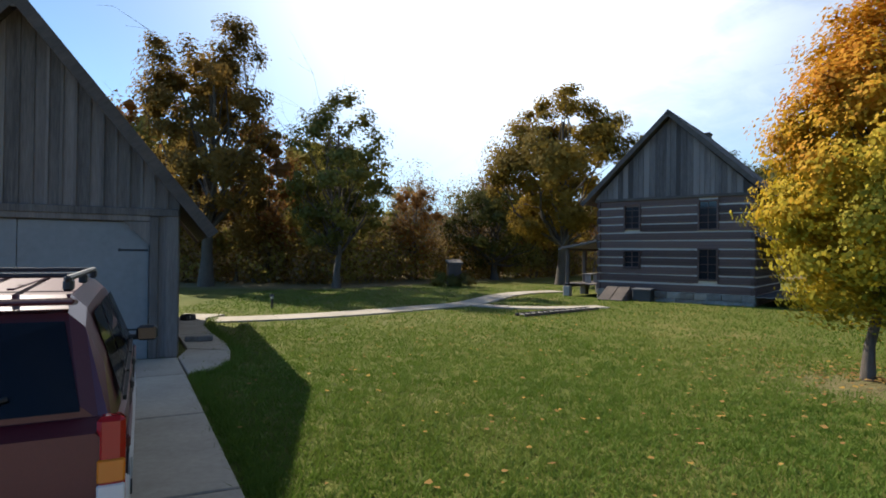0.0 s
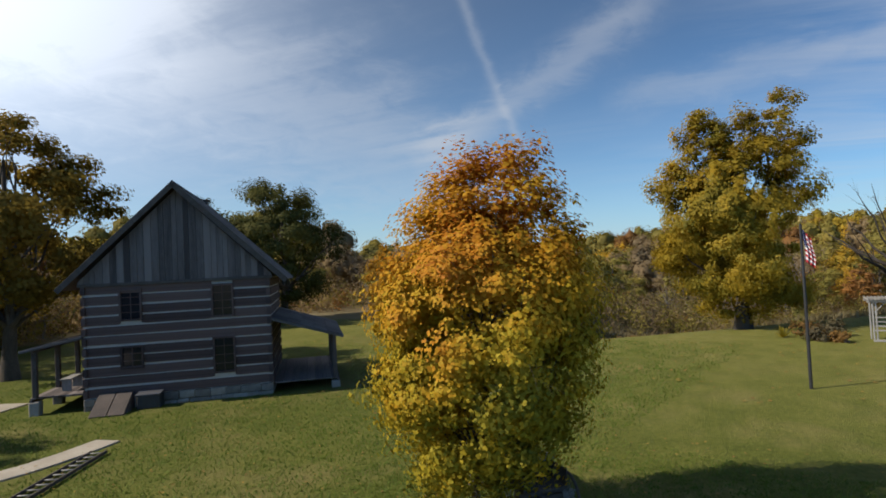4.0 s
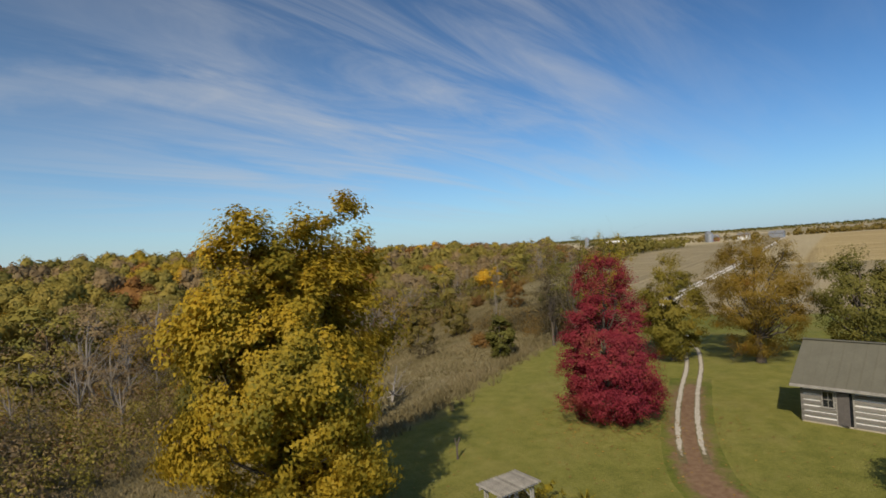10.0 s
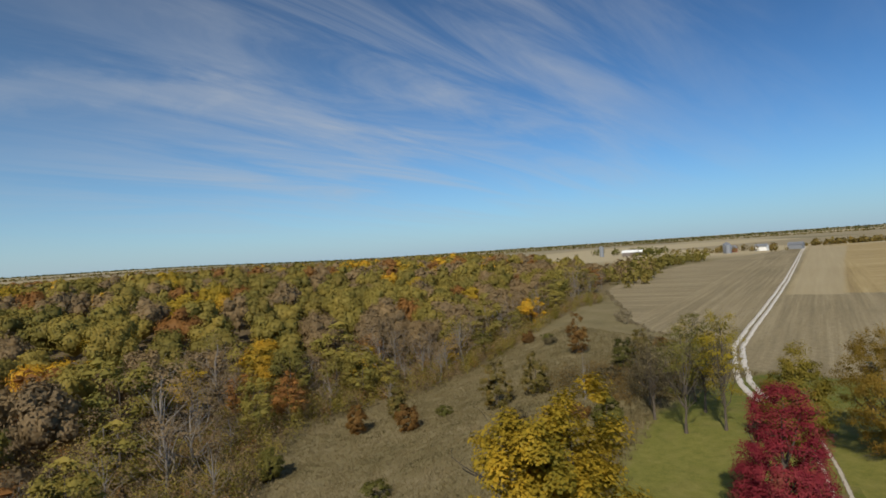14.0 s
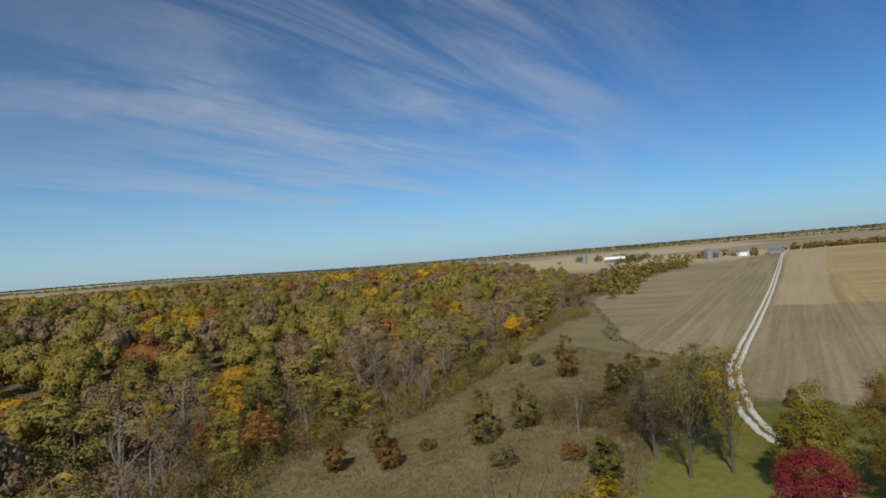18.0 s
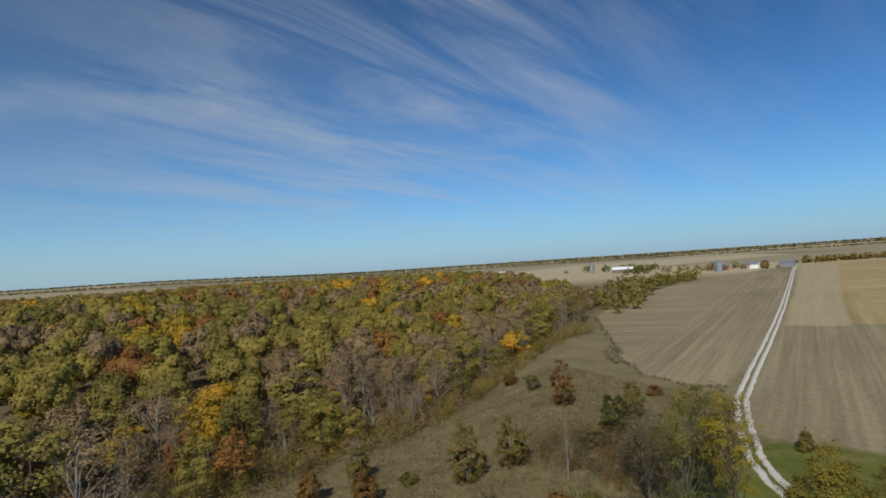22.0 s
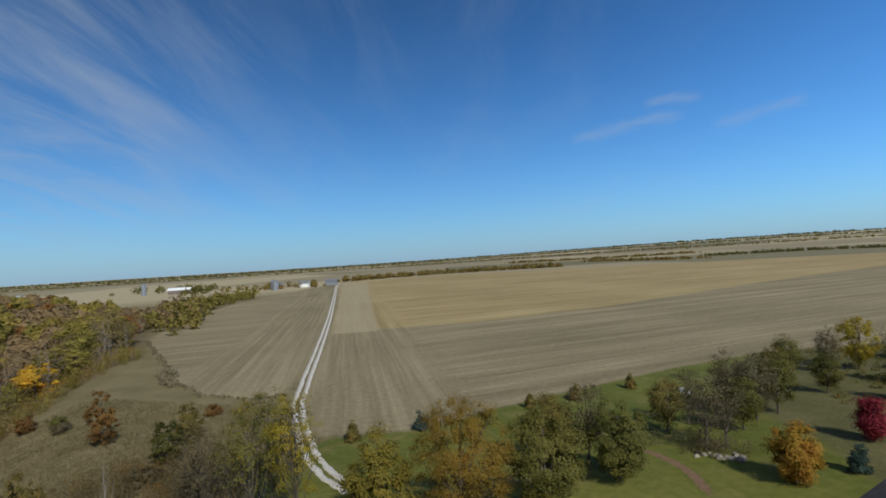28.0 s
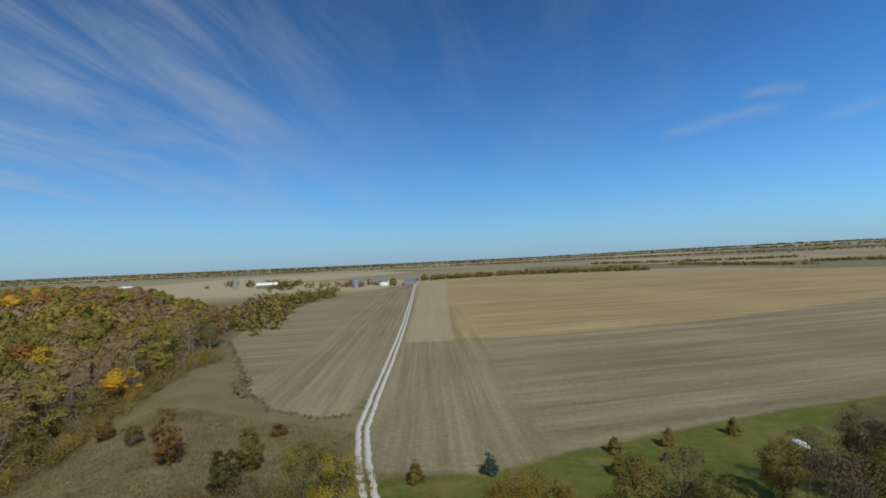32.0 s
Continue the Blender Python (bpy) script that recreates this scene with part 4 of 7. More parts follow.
# cedars and bushes of the meadow
for k, (x, y, h, r, mat, label) in enumerate([
        (99.2, -40.4, 6.4, 1.9, "leaf_rust", "rust-brown cedar in the dry meadow"), (86.2, -15.6, 6.0, 2.3, "leaf_cedar", "bronze-green cedar in the dry meadow"),
        (84.0, -20.6, 5.0, 1.9, "leaf_cedar", "bronze-green cedar in the dry meadow"), (84.2, -36.8, 4.0, 2.0, "leaf_green", "dark green cedar in the dry meadow"),
        (87.5, -43.5, 4.2, 1.7, "leaf_cedar", "bronze-green cedar in the dry meadow"), (105.0, -1.2, 4.0, 1.6, "leaf_rust", "rust-brown cedar in the dry meadow"),
        (97.0, -6.5, 3.6, 1.8, "leaf_rust", "rust-brown cedar in the dry meadow"), (63.4, -15.1, 3.6, 1.4, "leaf_olive", "small green cedar in the dry meadow"),
        (107.6, -9.0, 4.4, 1.6, "leaf_cedar", "bronze-green cedar in the dry meadow"), (94.0, 13.5, 3.6, 1.6, "leaf_olive", "small green cedar in the dry meadow"), (150, -66, 3.4, 2.0, "leaf_gold", "bright yellow shrub at the woods' edge"), (126.4, -48.0, 2.4, 1.5, "leaf_rust", "rust-brown cedar in the dry meadow")]):
    tree("cedar_tree", label, x, y, h * 1.15, r, 0.1, mat, 7500, 0.14, 90, 0.4, 50 + k, "egg", trunk=0.08, limbs=8, leaf_shape="tri", group="cedars of the meadow")
for k, (x, y, h, r, mat) in enumerate([(94.2, -54.9, 1.6, 1.2, "leaf_rust"), (114.6, -45.6, 1.7, 1.5, "leaf_twig"), (119.5, -48.5, 1.6, 1.6, "leaf_olive"), (76.0, -12.0, 1.8, 1.6, "leaf_twig"),
                                       (70.0, -17.0, 1.5, 1.4, "leaf_rust"), (81.0, -31.0, 1.6, 1.7, "leaf_twig"), (96.5, -12.5, 1.4, 1.3, "leaf_olive"), (74.0, 6.0, 2.0, 1.8, "leaf_olive")]):
    tree("bush", "low bush in the dry meadow grass", x, y, h, r, 0.0, mat, 1500, 0.16, 30, 0.4, 70 + k, trunk=0.05, limbs=8, twigs=1, group="bushes of the meadow", category="bush")
tree("dead_tree", "pale bleached dead tree at the woods' edge", 116.0, -11.0, 5.4, 1.8, 2.0, "leaf_twig", 0, 0.2, 30, 0.5, 80, trunk=0.3, limbs=8, twigs=2, bark="bark_pale")
tree("dead_tree", "tall thin bare stem in the meadow", 75.0, -21.8, 7.4, 0.7, 3.0, "leaf_twig", 0, 0.2, 20, 0.4, 81, trunk=0.09, limbs=6, twigs=2, bark="bark_pale")
# the south yard, beside the stubble field
for k, (x, y, h, r, mat, label) in enumerate([
        (65.9, -47.6, 2.9, 1.0, "leaf_cedar", "young bronze tree on the lawn by the field"), (59.2, -53.1, 3.0, 1.0, "leaf_spruce", "young blue spruce on the lawn by the field"),
        (47.8, -65.6, 2.3, 0.8, "leaf_cedar", "young bronze tree on the lawn by the field"), (42.2, -70.8, 2.6, 1.0, "leaf_cedar", "young bronze tree on the lawn by the field"),
        (34.9, -78.6, 2.6, 0.9, "leaf_cedar", "young bronze tree on the lawn by the field"), (46.0, -59.0, 2.4, 0.9, "leaf_olive", "young green tree on the lawn by the field"),
        (3.2, -65.5, 6.0, 2.1, "leaf_spruce", "dark spruce in the overgrown yard"), (13.8, -48.4, 3.4, 1.0, "leaf_spruce", "small dark spruce in the yard")]):
    tree("spruce_tree", label, x, y, h, r, 0.15, mat, 3600, 0.12, 60, 0.32, 90 + k, "cone", trunk=0.06, limbs=6, leaf_shape="tri", group="young trees of the south yard")
for k, (x, y, h, r, low, mat, lv, tw, label) in enumerate([
        (9.9, -58.0, 4.7, 1.25, 0.5, "leaf_red", 7000, 0, "dark red tree in the overgrown yard"), (19.5, -45.2, 5.2, 2.0, 0.4, "leaf_amber", 9000, 0, "small golden orange tree on the yard's lawn"),
        (26.3, -52.6, 7.8, 2.4, 1.5, "leaf_twig", 1300, 5, "bare grey tree beside the stone pile"), (24.2, -54.0, 7.2, 2.2, 1.5, "leaf_twig", 1100, 5, "bare grey tree beside the stone pile"),
        (19.8, -64.5, 8.2, 2.6, 1.2, "leaf_twig", 3600, 4, "thin brown-leaved tree of the yard"), (17.0, -67.5, 8.0, 2.4, 1.2, "leaf_olive", 4200, 3, "thin olive-leaved tree of the yard"),
        (22.5, -69.0, 7.6, 2.2, 1.2, "leaf_twig", 3000, 4, "thin brown-leaved tree of the yard"), (0.7, -96.0, 8.8, 3.2, 1.0, "leaf_yellow", 7000, 1, "yellow-green tree at the field's edge"),
        (5.5, -93.0, 7.4, 1.8, 1.0, "leaf_twig", 2000, 4, "bare thin tree at the field's edge"), (-6.0, -80.0, 3.4, 1.0, 0.4, "leaf_rust", 1800, 0, "small orange tree in rough grass"),
        (-17.0, -115.0, 9.0, 3.4, 0.8, "leaf_green", 8000, 0, "dark green tree at the field's edge"), (-9.0, -105.0, 6.4, 2.6, 0.8, "leaf_olive", 6000, 1, "olive tree at the field's edge"),
        (-38.0, -118.0, 15.0, 6.4, 1.5, "leaf_green", 15000, 1, "large dark oak at the field's edge"), (-52.0, -117.0, 15.5, 6.6, 1.5, "leaf_green", 15000, 1, "large dark oak at the field's edge"),
        (-27.0, -114.0, 10.5, 3.4, 1.0, "leaf_olive", 8000, 1, "olive tree at the field's edge"), (-3.4, -55.0, 12.0, 4.4, 1.2, "leaf_oak_brown", 16000, 1, "large brown-leaved oak of the yard"),
        (-12.0, -50.0, 12.0, 4.6, 1.2, "leaf_oak_brown", 14000, 1, "large brown-leaved oak of the yard"), (-14.0, -64.0, 10.5, 4.0, 1.0, "leaf_olive", 9000, 1, "olive-leaved tree of the yard"),
        (-24.0, -75.0, 11.0, 4.6, 1.0, "leaf_oak_brown", 9000, 1, "brown-leaved oak of the yard"), (-6.0, -68.0, 8.0, 3.4, 0.8, "leaf_green", 9000, 0, "dark green tree of the overgrown yard"),
        (-9.0, -44.0, 9.0, 3.6, 0.8, "leaf_green", 9000, 0, "dark green tree of the overgrown yard"), (-17.0, -86.0, 8.0, 3.4, 0.8, "leaf_green", 8000, 0, "dark green tree of the overgrown yard"),
        (2.0, -46.0, 7.0, 2.8, 0.6, "leaf_cedar", 8000, 0, "bronze-green tree of the overgrown yard"), (-30.0, -92.0, 10.0, 4.4, 1.0, "leaf_green", 9000, 1, "dark green tree of the yard"),
        (34.3, -42.5, 7.6, 2.7, 0.6, "leaf_olive", 11000, 0, "round green-leaved tree on the lawn"), (41.0, -44.0, 7.4, 2.4, 0.8, "leaf_cedar", 7000, 2, "bronze-leaved tree on the lawn"),
        (37.5, -45.5, 9.0, 1.9, 1.5, "leaf_twig", 2600, 4, "thin brown tree on the lawn"), (30.0, -58.0, 6.4, 2.0, 1.0, "leaf_cedar", 3200, 3, "thin bronze-leaved tree by the field"),
        (27.6, -61.5, 6.8, 2.0, 1.0, "leaf_twig", 1600, 4, "bare grey tree by the field"), (21.8, -60.0, 6.2, 2.2, 0.8, "leaf_olive", 4200, 2, "olive-leaved tree beside the rock pile"), (13.0, -84.0, 7.6, 2.0, 1.2, "leaf_olive", 3800, 3, "thin olive-leaved tree at the field's edge"),
        (9.0, -79.0, 5.6, 1.8, 0.8, "leaf_green", 3600, 2, "small green tree of the overgrown yard"), (15.5, -77.0, 6.8, 1.9, 1.0, "leaf_cedar", 3200, 3, "thin bronze-leaved tree of the overgrown yard"), (-2.0, -87.0, 5.4, 2.0, 0.6, "leaf_green", 4200, 1, "small dark green tree of the overgrown yard"),
        (1.5, -76.0, 4.4, 1.8, 0.5, "leaf_olive", 3000, 1, "small olive tree of the overgrown yard"), (-9.0, -93.0, 6.6, 2.4, 0.8, "leaf_green", 5000, 1, "dark green tree at the field's edge")]):
    tree("yard_tree", label, x, y, h, r, low, mat, int(lv * (1.5 if r < 4 else 2.0)), 0.135 if r < 4 else 0.17, 80 if r < 4 else 170, 0.72 if r < 4 else 0.95, 110 + k, "egg" if tw == 0 else "round", trunk=h * 0.02, limbs=18, twigs=tw if tw < 4 else 3, leaf_shape="tri", group="trees of the south yard")
# ---- the woods in the valley and behind the yard ----
KINDS = [("leaf_green", 0.30, "green oak"), ("leaf_olive", 0.34, "olive-leaved oak"), ("leaf_rust", 0.09, "rust-brown oak"), ("leaf_twig", 0.19, "nearly bare grey-brown tree"),
         ("leaf_yellow", 0.03, "yellow-leaved hickory"), ("leaf_oak_gold", 0.05, "golden oak")]
rng = np.random.default_rng(77)
px, py = rng.uniform(-160, 900, 60000), rng.uniform(-340, 620, 60000)
deep = inside(px, py, WOODS)
keep = deep > 0
px, py, deep = px[keep], py[keep], deep[keep]
cell, chosen = {}, []
for i in range(len(px)):
    gap = 4.8 if deep[i] < 14 and px[i] < 260 else 5.6 if deep[i] < 30 and px[i] < 260 else 9.0 if px[i] < 330 else 12.0
    key = (int(px[i] // 5), int(py[i] // 5))
    if any((px[i] - px[j]) ** 2 + (py[i] - py[j]) ** 2 < gap * gap for dx in (-3, -2, -1, 0, 1, 2, 3) for dy in (-3, -2, -1, 0, 1, 2, 3) for j in cell.get((key[0] + dx, key[1] + dy), ())):
        continue
    cell.setdefault(key, []).append(i)
    chosen.append(i)
chosen = np.array(chosen)
px, py, deep = px[chosen], py[chosen], deep[chosen]
tint = np.array([noise.noise((x * 0.014, y * 0.014, 3.0)) for x, y in zip(px, py)])
order = np.argsort(np.where(px > 30, deep + np.hypot(px - 110, py) * 0.12, deep + 14))

for kind, _, _ in KINDS:
    lift = {"leaf_yellow": 1.05, "leaf_oak_gold": 0.95, "leaf_rust": 1.0, "leaf_twig": 1.65}.get(kind, 1.55)
    M["far_" + kind] = leafy("far_" + kind, [(p_, tuple(lift * q * w_ for q, w_ in zip(c_, (1.14, 1.0, 1.0)))) for p_, c_ in TONES[kind]], 0.3, 0.1, 0.1)
    M["wood_" + kind] = leafy("wood_" + kind, [(p_, tuple(1.3 * lift * q * w_ for q, w_ in zip(c_, (1.14, 1.0, 1.0)))) for p_, c_ in TONES[kind]], 0.4, 0.2, 0.2)
near_models = {}
for kind, _, _ in KINDS:
    for var in range(3):
        r2 = np.random.default_rng(500 + 10 * [q[0] for q in KINDS].index(kind) + var)
        hh = 10.0
        c, s = crown_clumps(r2, hh, 2.6 + 0.35 * var, 1.8, 44, "round" if var else "egg")
        bare = kind == "leaf_twig"
        tips = c[r2.choice(len(c), 16 if bare else 8, replace=False)]
        near_models[kind, var] = (wood(r2, hh, tips, 0.16, "bark_pale" if bare else "bark", twigs=4 if bare else 0), foliage(r2, c, s * (0.8 if bare else 1.05), 900 if bare else 3400, 0.15 if bare else 0.19, "wood_" + kind, shape="tri", heart=0.0 if bare else 0.5))

weights = np.array([q[1] for q in KINDS])
far_sets = {q[0]: [] for q in KINDS}


def woodland_tree(x, y, h, k, wide=1.0):
    kind, _, words = KINDS[k]
    grow = h / 10 * wide * rng.uniform(0.9, 1.2)
    root = thing("woodland_tree", f"{words} in the autumn woods", "tree", pose(x, y, land(x, y), 0, 0, rng.uniform(0, 360)) @ Matrix.Diagonal((grow, grow, h / 10, 1)), "trees of the woods")
    tr, cr = near_models[kind, int(rng.integers(3))]
    shared("trunk", tr, root)
    shared("crown", cr, root)


for rank, i in enumerate(order):
    w = weights.copy()
    if deep[i] < 40:
        w = w * [0.3, 0.9, 0.9, 5.0, 1.3, 0.7]
    w = w * (1 + 1.6 * np.clip(tint[i] * np.array([1, 0.5, -1.4, -0.6, -1.2, 0.4]), -0.6, 2))
    k = int(rng.choice(len(KINDS), p=w / w.sum()))
    x, y = float(px[i]), float(py[i])
    h = rng.uniform(8.0, 13.4) * (0.75 if deep[i] < 6 else 1.0) + 5.0 * min(1.0, deep[i] / 60)
    h *= 0.6 + 0.4 * float(step(1.12, 1.42, math.atan2(x - 9, y - 2))) if math.hypot(x, y) < 110 else 1.0
    if y > 30 and x < 30:
        h = rng.uniform(6.5, 10.5)
    if rank < 235:
        woodland_tree(x, y, h, k, 1.25)
    else:
        far_sets[KINDS[k][0]].append((x, y, h, deep[i]))
# the wood behind the yard: thin trees close together at its edge
for j in range(84):
    x = rng.uniform(-48, 16)
    y = (33.5 if x < -5 else 37 + (x + 5) * 0.9) + 3.0 + abs(rng.normal(0, 5.5))
    woodland_tree(x, y, rng.uniform(7.0, 12.0), int(rng.choice([1, 3, 3, 3, 3, 2])), 0.8)
# single bright trees that stand out of the canopy
for x, y, h, k in ((161, 36, 13.0, 4), (150, 60, 13.5, 5), (128, 22, 9.5, 4), (134, -12, 9.0, 4), (128, 42, 12.5, 2), (176, 92, 14.5, 2), (140, -36, 8.0, 4), (122, 14, 8.0, 2)):
    woodland_tree(x, y, h, k, 1.25)

ico = bmesh.new()
bmesh.ops.create_icosphere(ico, subdivisions=1, radius=1.0)
rough_v = np.array([v.co[:] for v in ico.verts])
rough_f = np.array([[v.index for v in f.verts] for f in ico.faces])
ico.free()


def far_crowns(spots, mat, label):
    """Crowns too many to count: billowing boughs on a round core, each thick with small leaves."""
    V, CV, CF, off = [], [], [], 0
    for x, y, h, dp in spots:
        far = math.hypot(x - 25, y - 15)
        q = 1600 if far < 150 else 720 if far < 260 else 150
        size = 0.42 if far < 150 else 0.6 if far < 260 else 1.3
        boughs = 11 if far < 260 else 5
        rr = (rng.uniform(4.8, 7.2) if dp > 25 else rng.uniform(3.4, 4.9)) * (1.0 if x < 330 else 1.35)
        mid = np.array([x, y, land(x, y) + h * 0.6])
        span = np.array([rr, rr, h * 0.38])
        out = rng.normal(0, 1, (boughs, 3))
        out[:, 2] = np.abs(out[:, 2]) * 0.9 - 0.25
        out /= np.linalg.norm(out, axis=1)[:, None]
        centre = np.concatenate([out * rng.uniform(0.55, 0.72, (boughs, 1)), [[0, 0, 0]]])
        swell = np.append(rng.uniform(0.24, 0.42, boughs), 0.74)
        for c, w in zip(centre, swell):
            CV.append((c + rough_v * w * 0.86) * span + mid)
            CF.append(rough_f + off)
            off += len(rough_v)
        pick = rng.choice(boughs + 1, q, p=swell ** 2 / (swell ** 2).sum())
        d = rng.normal(0, 1, (q, 3)) + [0, 0, 0.3] + centre[pick] * 0.9
        d /= np.linalg.norm(d, axis=1)[:, None]
        p3 = (centre[pick] + d * (swell[pick] * rng.uniform(0.8, 1.22, q))[:, None]) * span + mid
        nn = d * 1.5 + rng.normal(0, 0.35, (q, 3)) + [0, 0, 0.3]
        t = np.cross(nn, rng.normal(0, 1, (q, 3)))
        t /= np.linalg.norm(t, axis=1)[:, None]
        b = np.cross(nn, t)
        b /= np.linalg.norm(b, axis=1)[:, None]
        s = (size * rng.uniform(0.6, 1.3, q))[:, None]
        V.append(np.stack([p3 - t * s * 0.6 - b * s * 0.4, p3 + t * s * 0.6 - b * s * 0.35, p3 + b * s * 0.7], 1).reshape(-1, 3))
    if V:
        v = np.concatenate(V)
        tagged(new("woods", mesh_of("woods", v, np.arange(len(v)).reshape(-1, 3), mat, 3)), label, "woods", kind="stuff")
        core = mesh_of("woods", np.concatenate(CV), np.concatenate(CF), mat, 3)
        core.shade_smooth()
        tagged(new("woods", core), label, "woods", kind="stuff")


for kind, spots in far_sets.items():
    far_crowns(spots, "far_" + kind, "far woods in autumn leaf filling the valley")


def brush(spots, r, per, leaf, mat, label, tall=1.0):
    """Undergrowth: low leafy scrub in one mesh."""
    c0 = np.repeat(spots, per, 0)
    k = len(c0)
    rr = np.repeat(r * rng.uniform(0.6, 1.3, len(spots)), per)
    d = rng.normal(0, 1, (k, 3))
    d /= np.linalg.norm(d, axis=1)[:, None]
    c = np.column_stack([c0, height(c0[:, 0], c0[:, 1])]) + d * (rr * rng.uniform(0.5, 1.05, k))[:, None] * [1, 1, tall] + np.column_stack([0 * rr, 0 * rr, rr * tall * 0.75])
    nn = d + rng.normal(0, 0.45, (k, 3)) + [0, 0, 0.3]
    t = np.cross(nn, rng.normal(0, 1, (k, 3)))
    t /= np.linalg.norm(t, axis=1)[:, None]
    b = np.cross(nn, t)
    b /= np.linalg.norm(b, axis=1)[:, None]
    s = (leaf * rng.uniform(0.5, 1.4, k))[:, None]
    v = np.stack([c - t * s * 0.5, c + t * s * 0.5, c + b * s * 0.8], 1).reshape(-1, 3)
    tagged(new("undergrowth", mesh_of("undergrowth", v, np.arange(len(v)).reshape(-1, 3), mat, 3)), label, "undergrowth", kind="stuff")


bx, by = rng.uniform(-60, 200, 16000), rng.uniform(-110, 130, 16000)
bd = inside(bx, by, WOODS)
ok = (bd > -1.0) & (bd < 38) & (np.hypot(bx - 40, by) < 170) & (bx > 20)
spots = np.stack([bx, by], -1)[ok]
mix = rng.uniform(0, 1, len(spots))
for lo, hi, mat, r, words in ((0, 0.45, "wood_leaf_twig", 1.5, "grey-brown bare brush on the woods' floor"), (0.45, 0.75, "wood_leaf_olive", 1.4, "olive brush on the woods' floor"), (0.75, 0.9, "wood_leaf_rust", 1.2, "rust-brown brush on the woods' floor"),
                              (0.9, 1.0, "wood_leaf_green", 1.3, "green brush on the woods' floor")):
    brush(spots[(mix >= lo) & (mix < hi)][:1000], r, 105, 0.23, mat, words, 1.2)
bx, by = rng.uniform(54, 165, 9000), rng.uniform(-100, 32, 9000)
bd = inside(bx, by, WOODS)
spots = np.stack([bx, by], -1)[(bd > -4.5) & (bd < 9)]
for j, (mat, words) in enumerate((("wood_leaf_twig", "pale bare saplings along the woods' edge"), ("wood_leaf_olive", "olive saplings along the woods' edge"), ("leaf_hickory", "yellowing saplings along the woods' edge"))):
    brush(spots[j::3][:300], 1.15, 110, 0.2, mat, words, 1.9)
bx = rng.uniform(-62, 22, 900)
by = np.where(bx < -5, 34.0, 37 + (bx + 5) * 0.95) + 1.0 + np.abs(rng.normal(0, 9, 900))
spots = np.stack([bx, by], -1)
for j, (mat, words) in enumerate((("wood_leaf_twig", "dense dark bare brush behind the yard"), ("leaf_oak_brown", "dense brown brush behind the yard"), ("wood_leaf_olive", "dense olive brush behind the yard"))):
    brush(spots[j::3], 1.7, 170, 0.22, mat, words, 1.35)
bx, by = rng.uniform(64, 94, 1600), rng.uniform(-46, -14, 1600)
ok = (inside(bx, by, LAWN) < -0.5) & (inside(bx, by, FIELD_EAST) < -2) & (inside(bx, by, LANE + LANE[-2:0:-1]) < -2.5) & (np.hypot((bx - 78) / 13, (by + 30) / 10) < rng.uniform(0.4, 1.1, 1600))
spots = np.stack([bx, by], -1)[ok][:520]
brush(spots[::2], 0.95, 80, 0.12, "leaf_twig", "grey-brown bare thicket below the lane's trees", 1.4)
brush(spots[1::2], 0.85, 80, 0.12, "leaf_oak_brown", "dark brown thicket below the lane's trees", 1.3)
bx, by = 25.0 + rng.normal(0, 2.0, 46), -52.4 + rng.normal(0, 1.1, 46)
brush(np.stack([bx, by], -1), 0.8, 110, 0.11, "leaf_twig", "bare brown brush behind the rock pile", 1.3)
brush(np.stack([bx, by], -1)[::3] + [0.4, 0.5], 0.5, 80, 0.1, "leaf_olive", "olive weeds behind the rock pile", 1.0)
# rough scrub of the overgrown yard
bx, by = rng.uniform(-45, 9, 1500), rng.uniform(-118, -38, 1500)
ok = (inside(bx, by, FIELD) < -2) & (inside(bx, by, LAWN) < -1)
spots = np.stack([bx, by], -1)[ok]
brush(spots[::3], 0.7, 60, 0.16, "leaf_olive", "low olive scrub in the overgrown yard", 0.7)
brush(spots[1::3], 0.6, 60, 0.16, "leaf_cedar", "low brown scrub in the overgrown yard", 0.7)
far_side = spots[2::3]
brush(far_side[far_side[:, 0] < -6], 1.8, 150, 0.22, "leaf_green", "dark green thicket of the overgrown yard", 1.3)
# ---- log house ----
def unit_log(name, mat):
    bm = box(bmesh.new(), (1, 1, 1), bevel=0.0)
    bmesh.ops.bevel(bm, geom=bm.edges[:], offset=0.06, segments=1, affect="EDGES")
    me = bpy.data.meshes.new(name)
    bm.to_mesh(me)
    bm.free()
    me.materials.append(M[mat])
    return me


LOG, BOARD, STONE_BLOCK, SHINGLE = unit_log("log", "log"), unit_log("board", "board"), unit_log("stone", "stone"), unit_log("shingle", "shingle")


def piece(name, me, parent, size, at, turn=(0, 0, 0)):
    ob = shared(name, me, parent)
    ob.matrix_local = pose(*at, *turn) @ Matrix.Diagonal((*size, 1))
    return ob


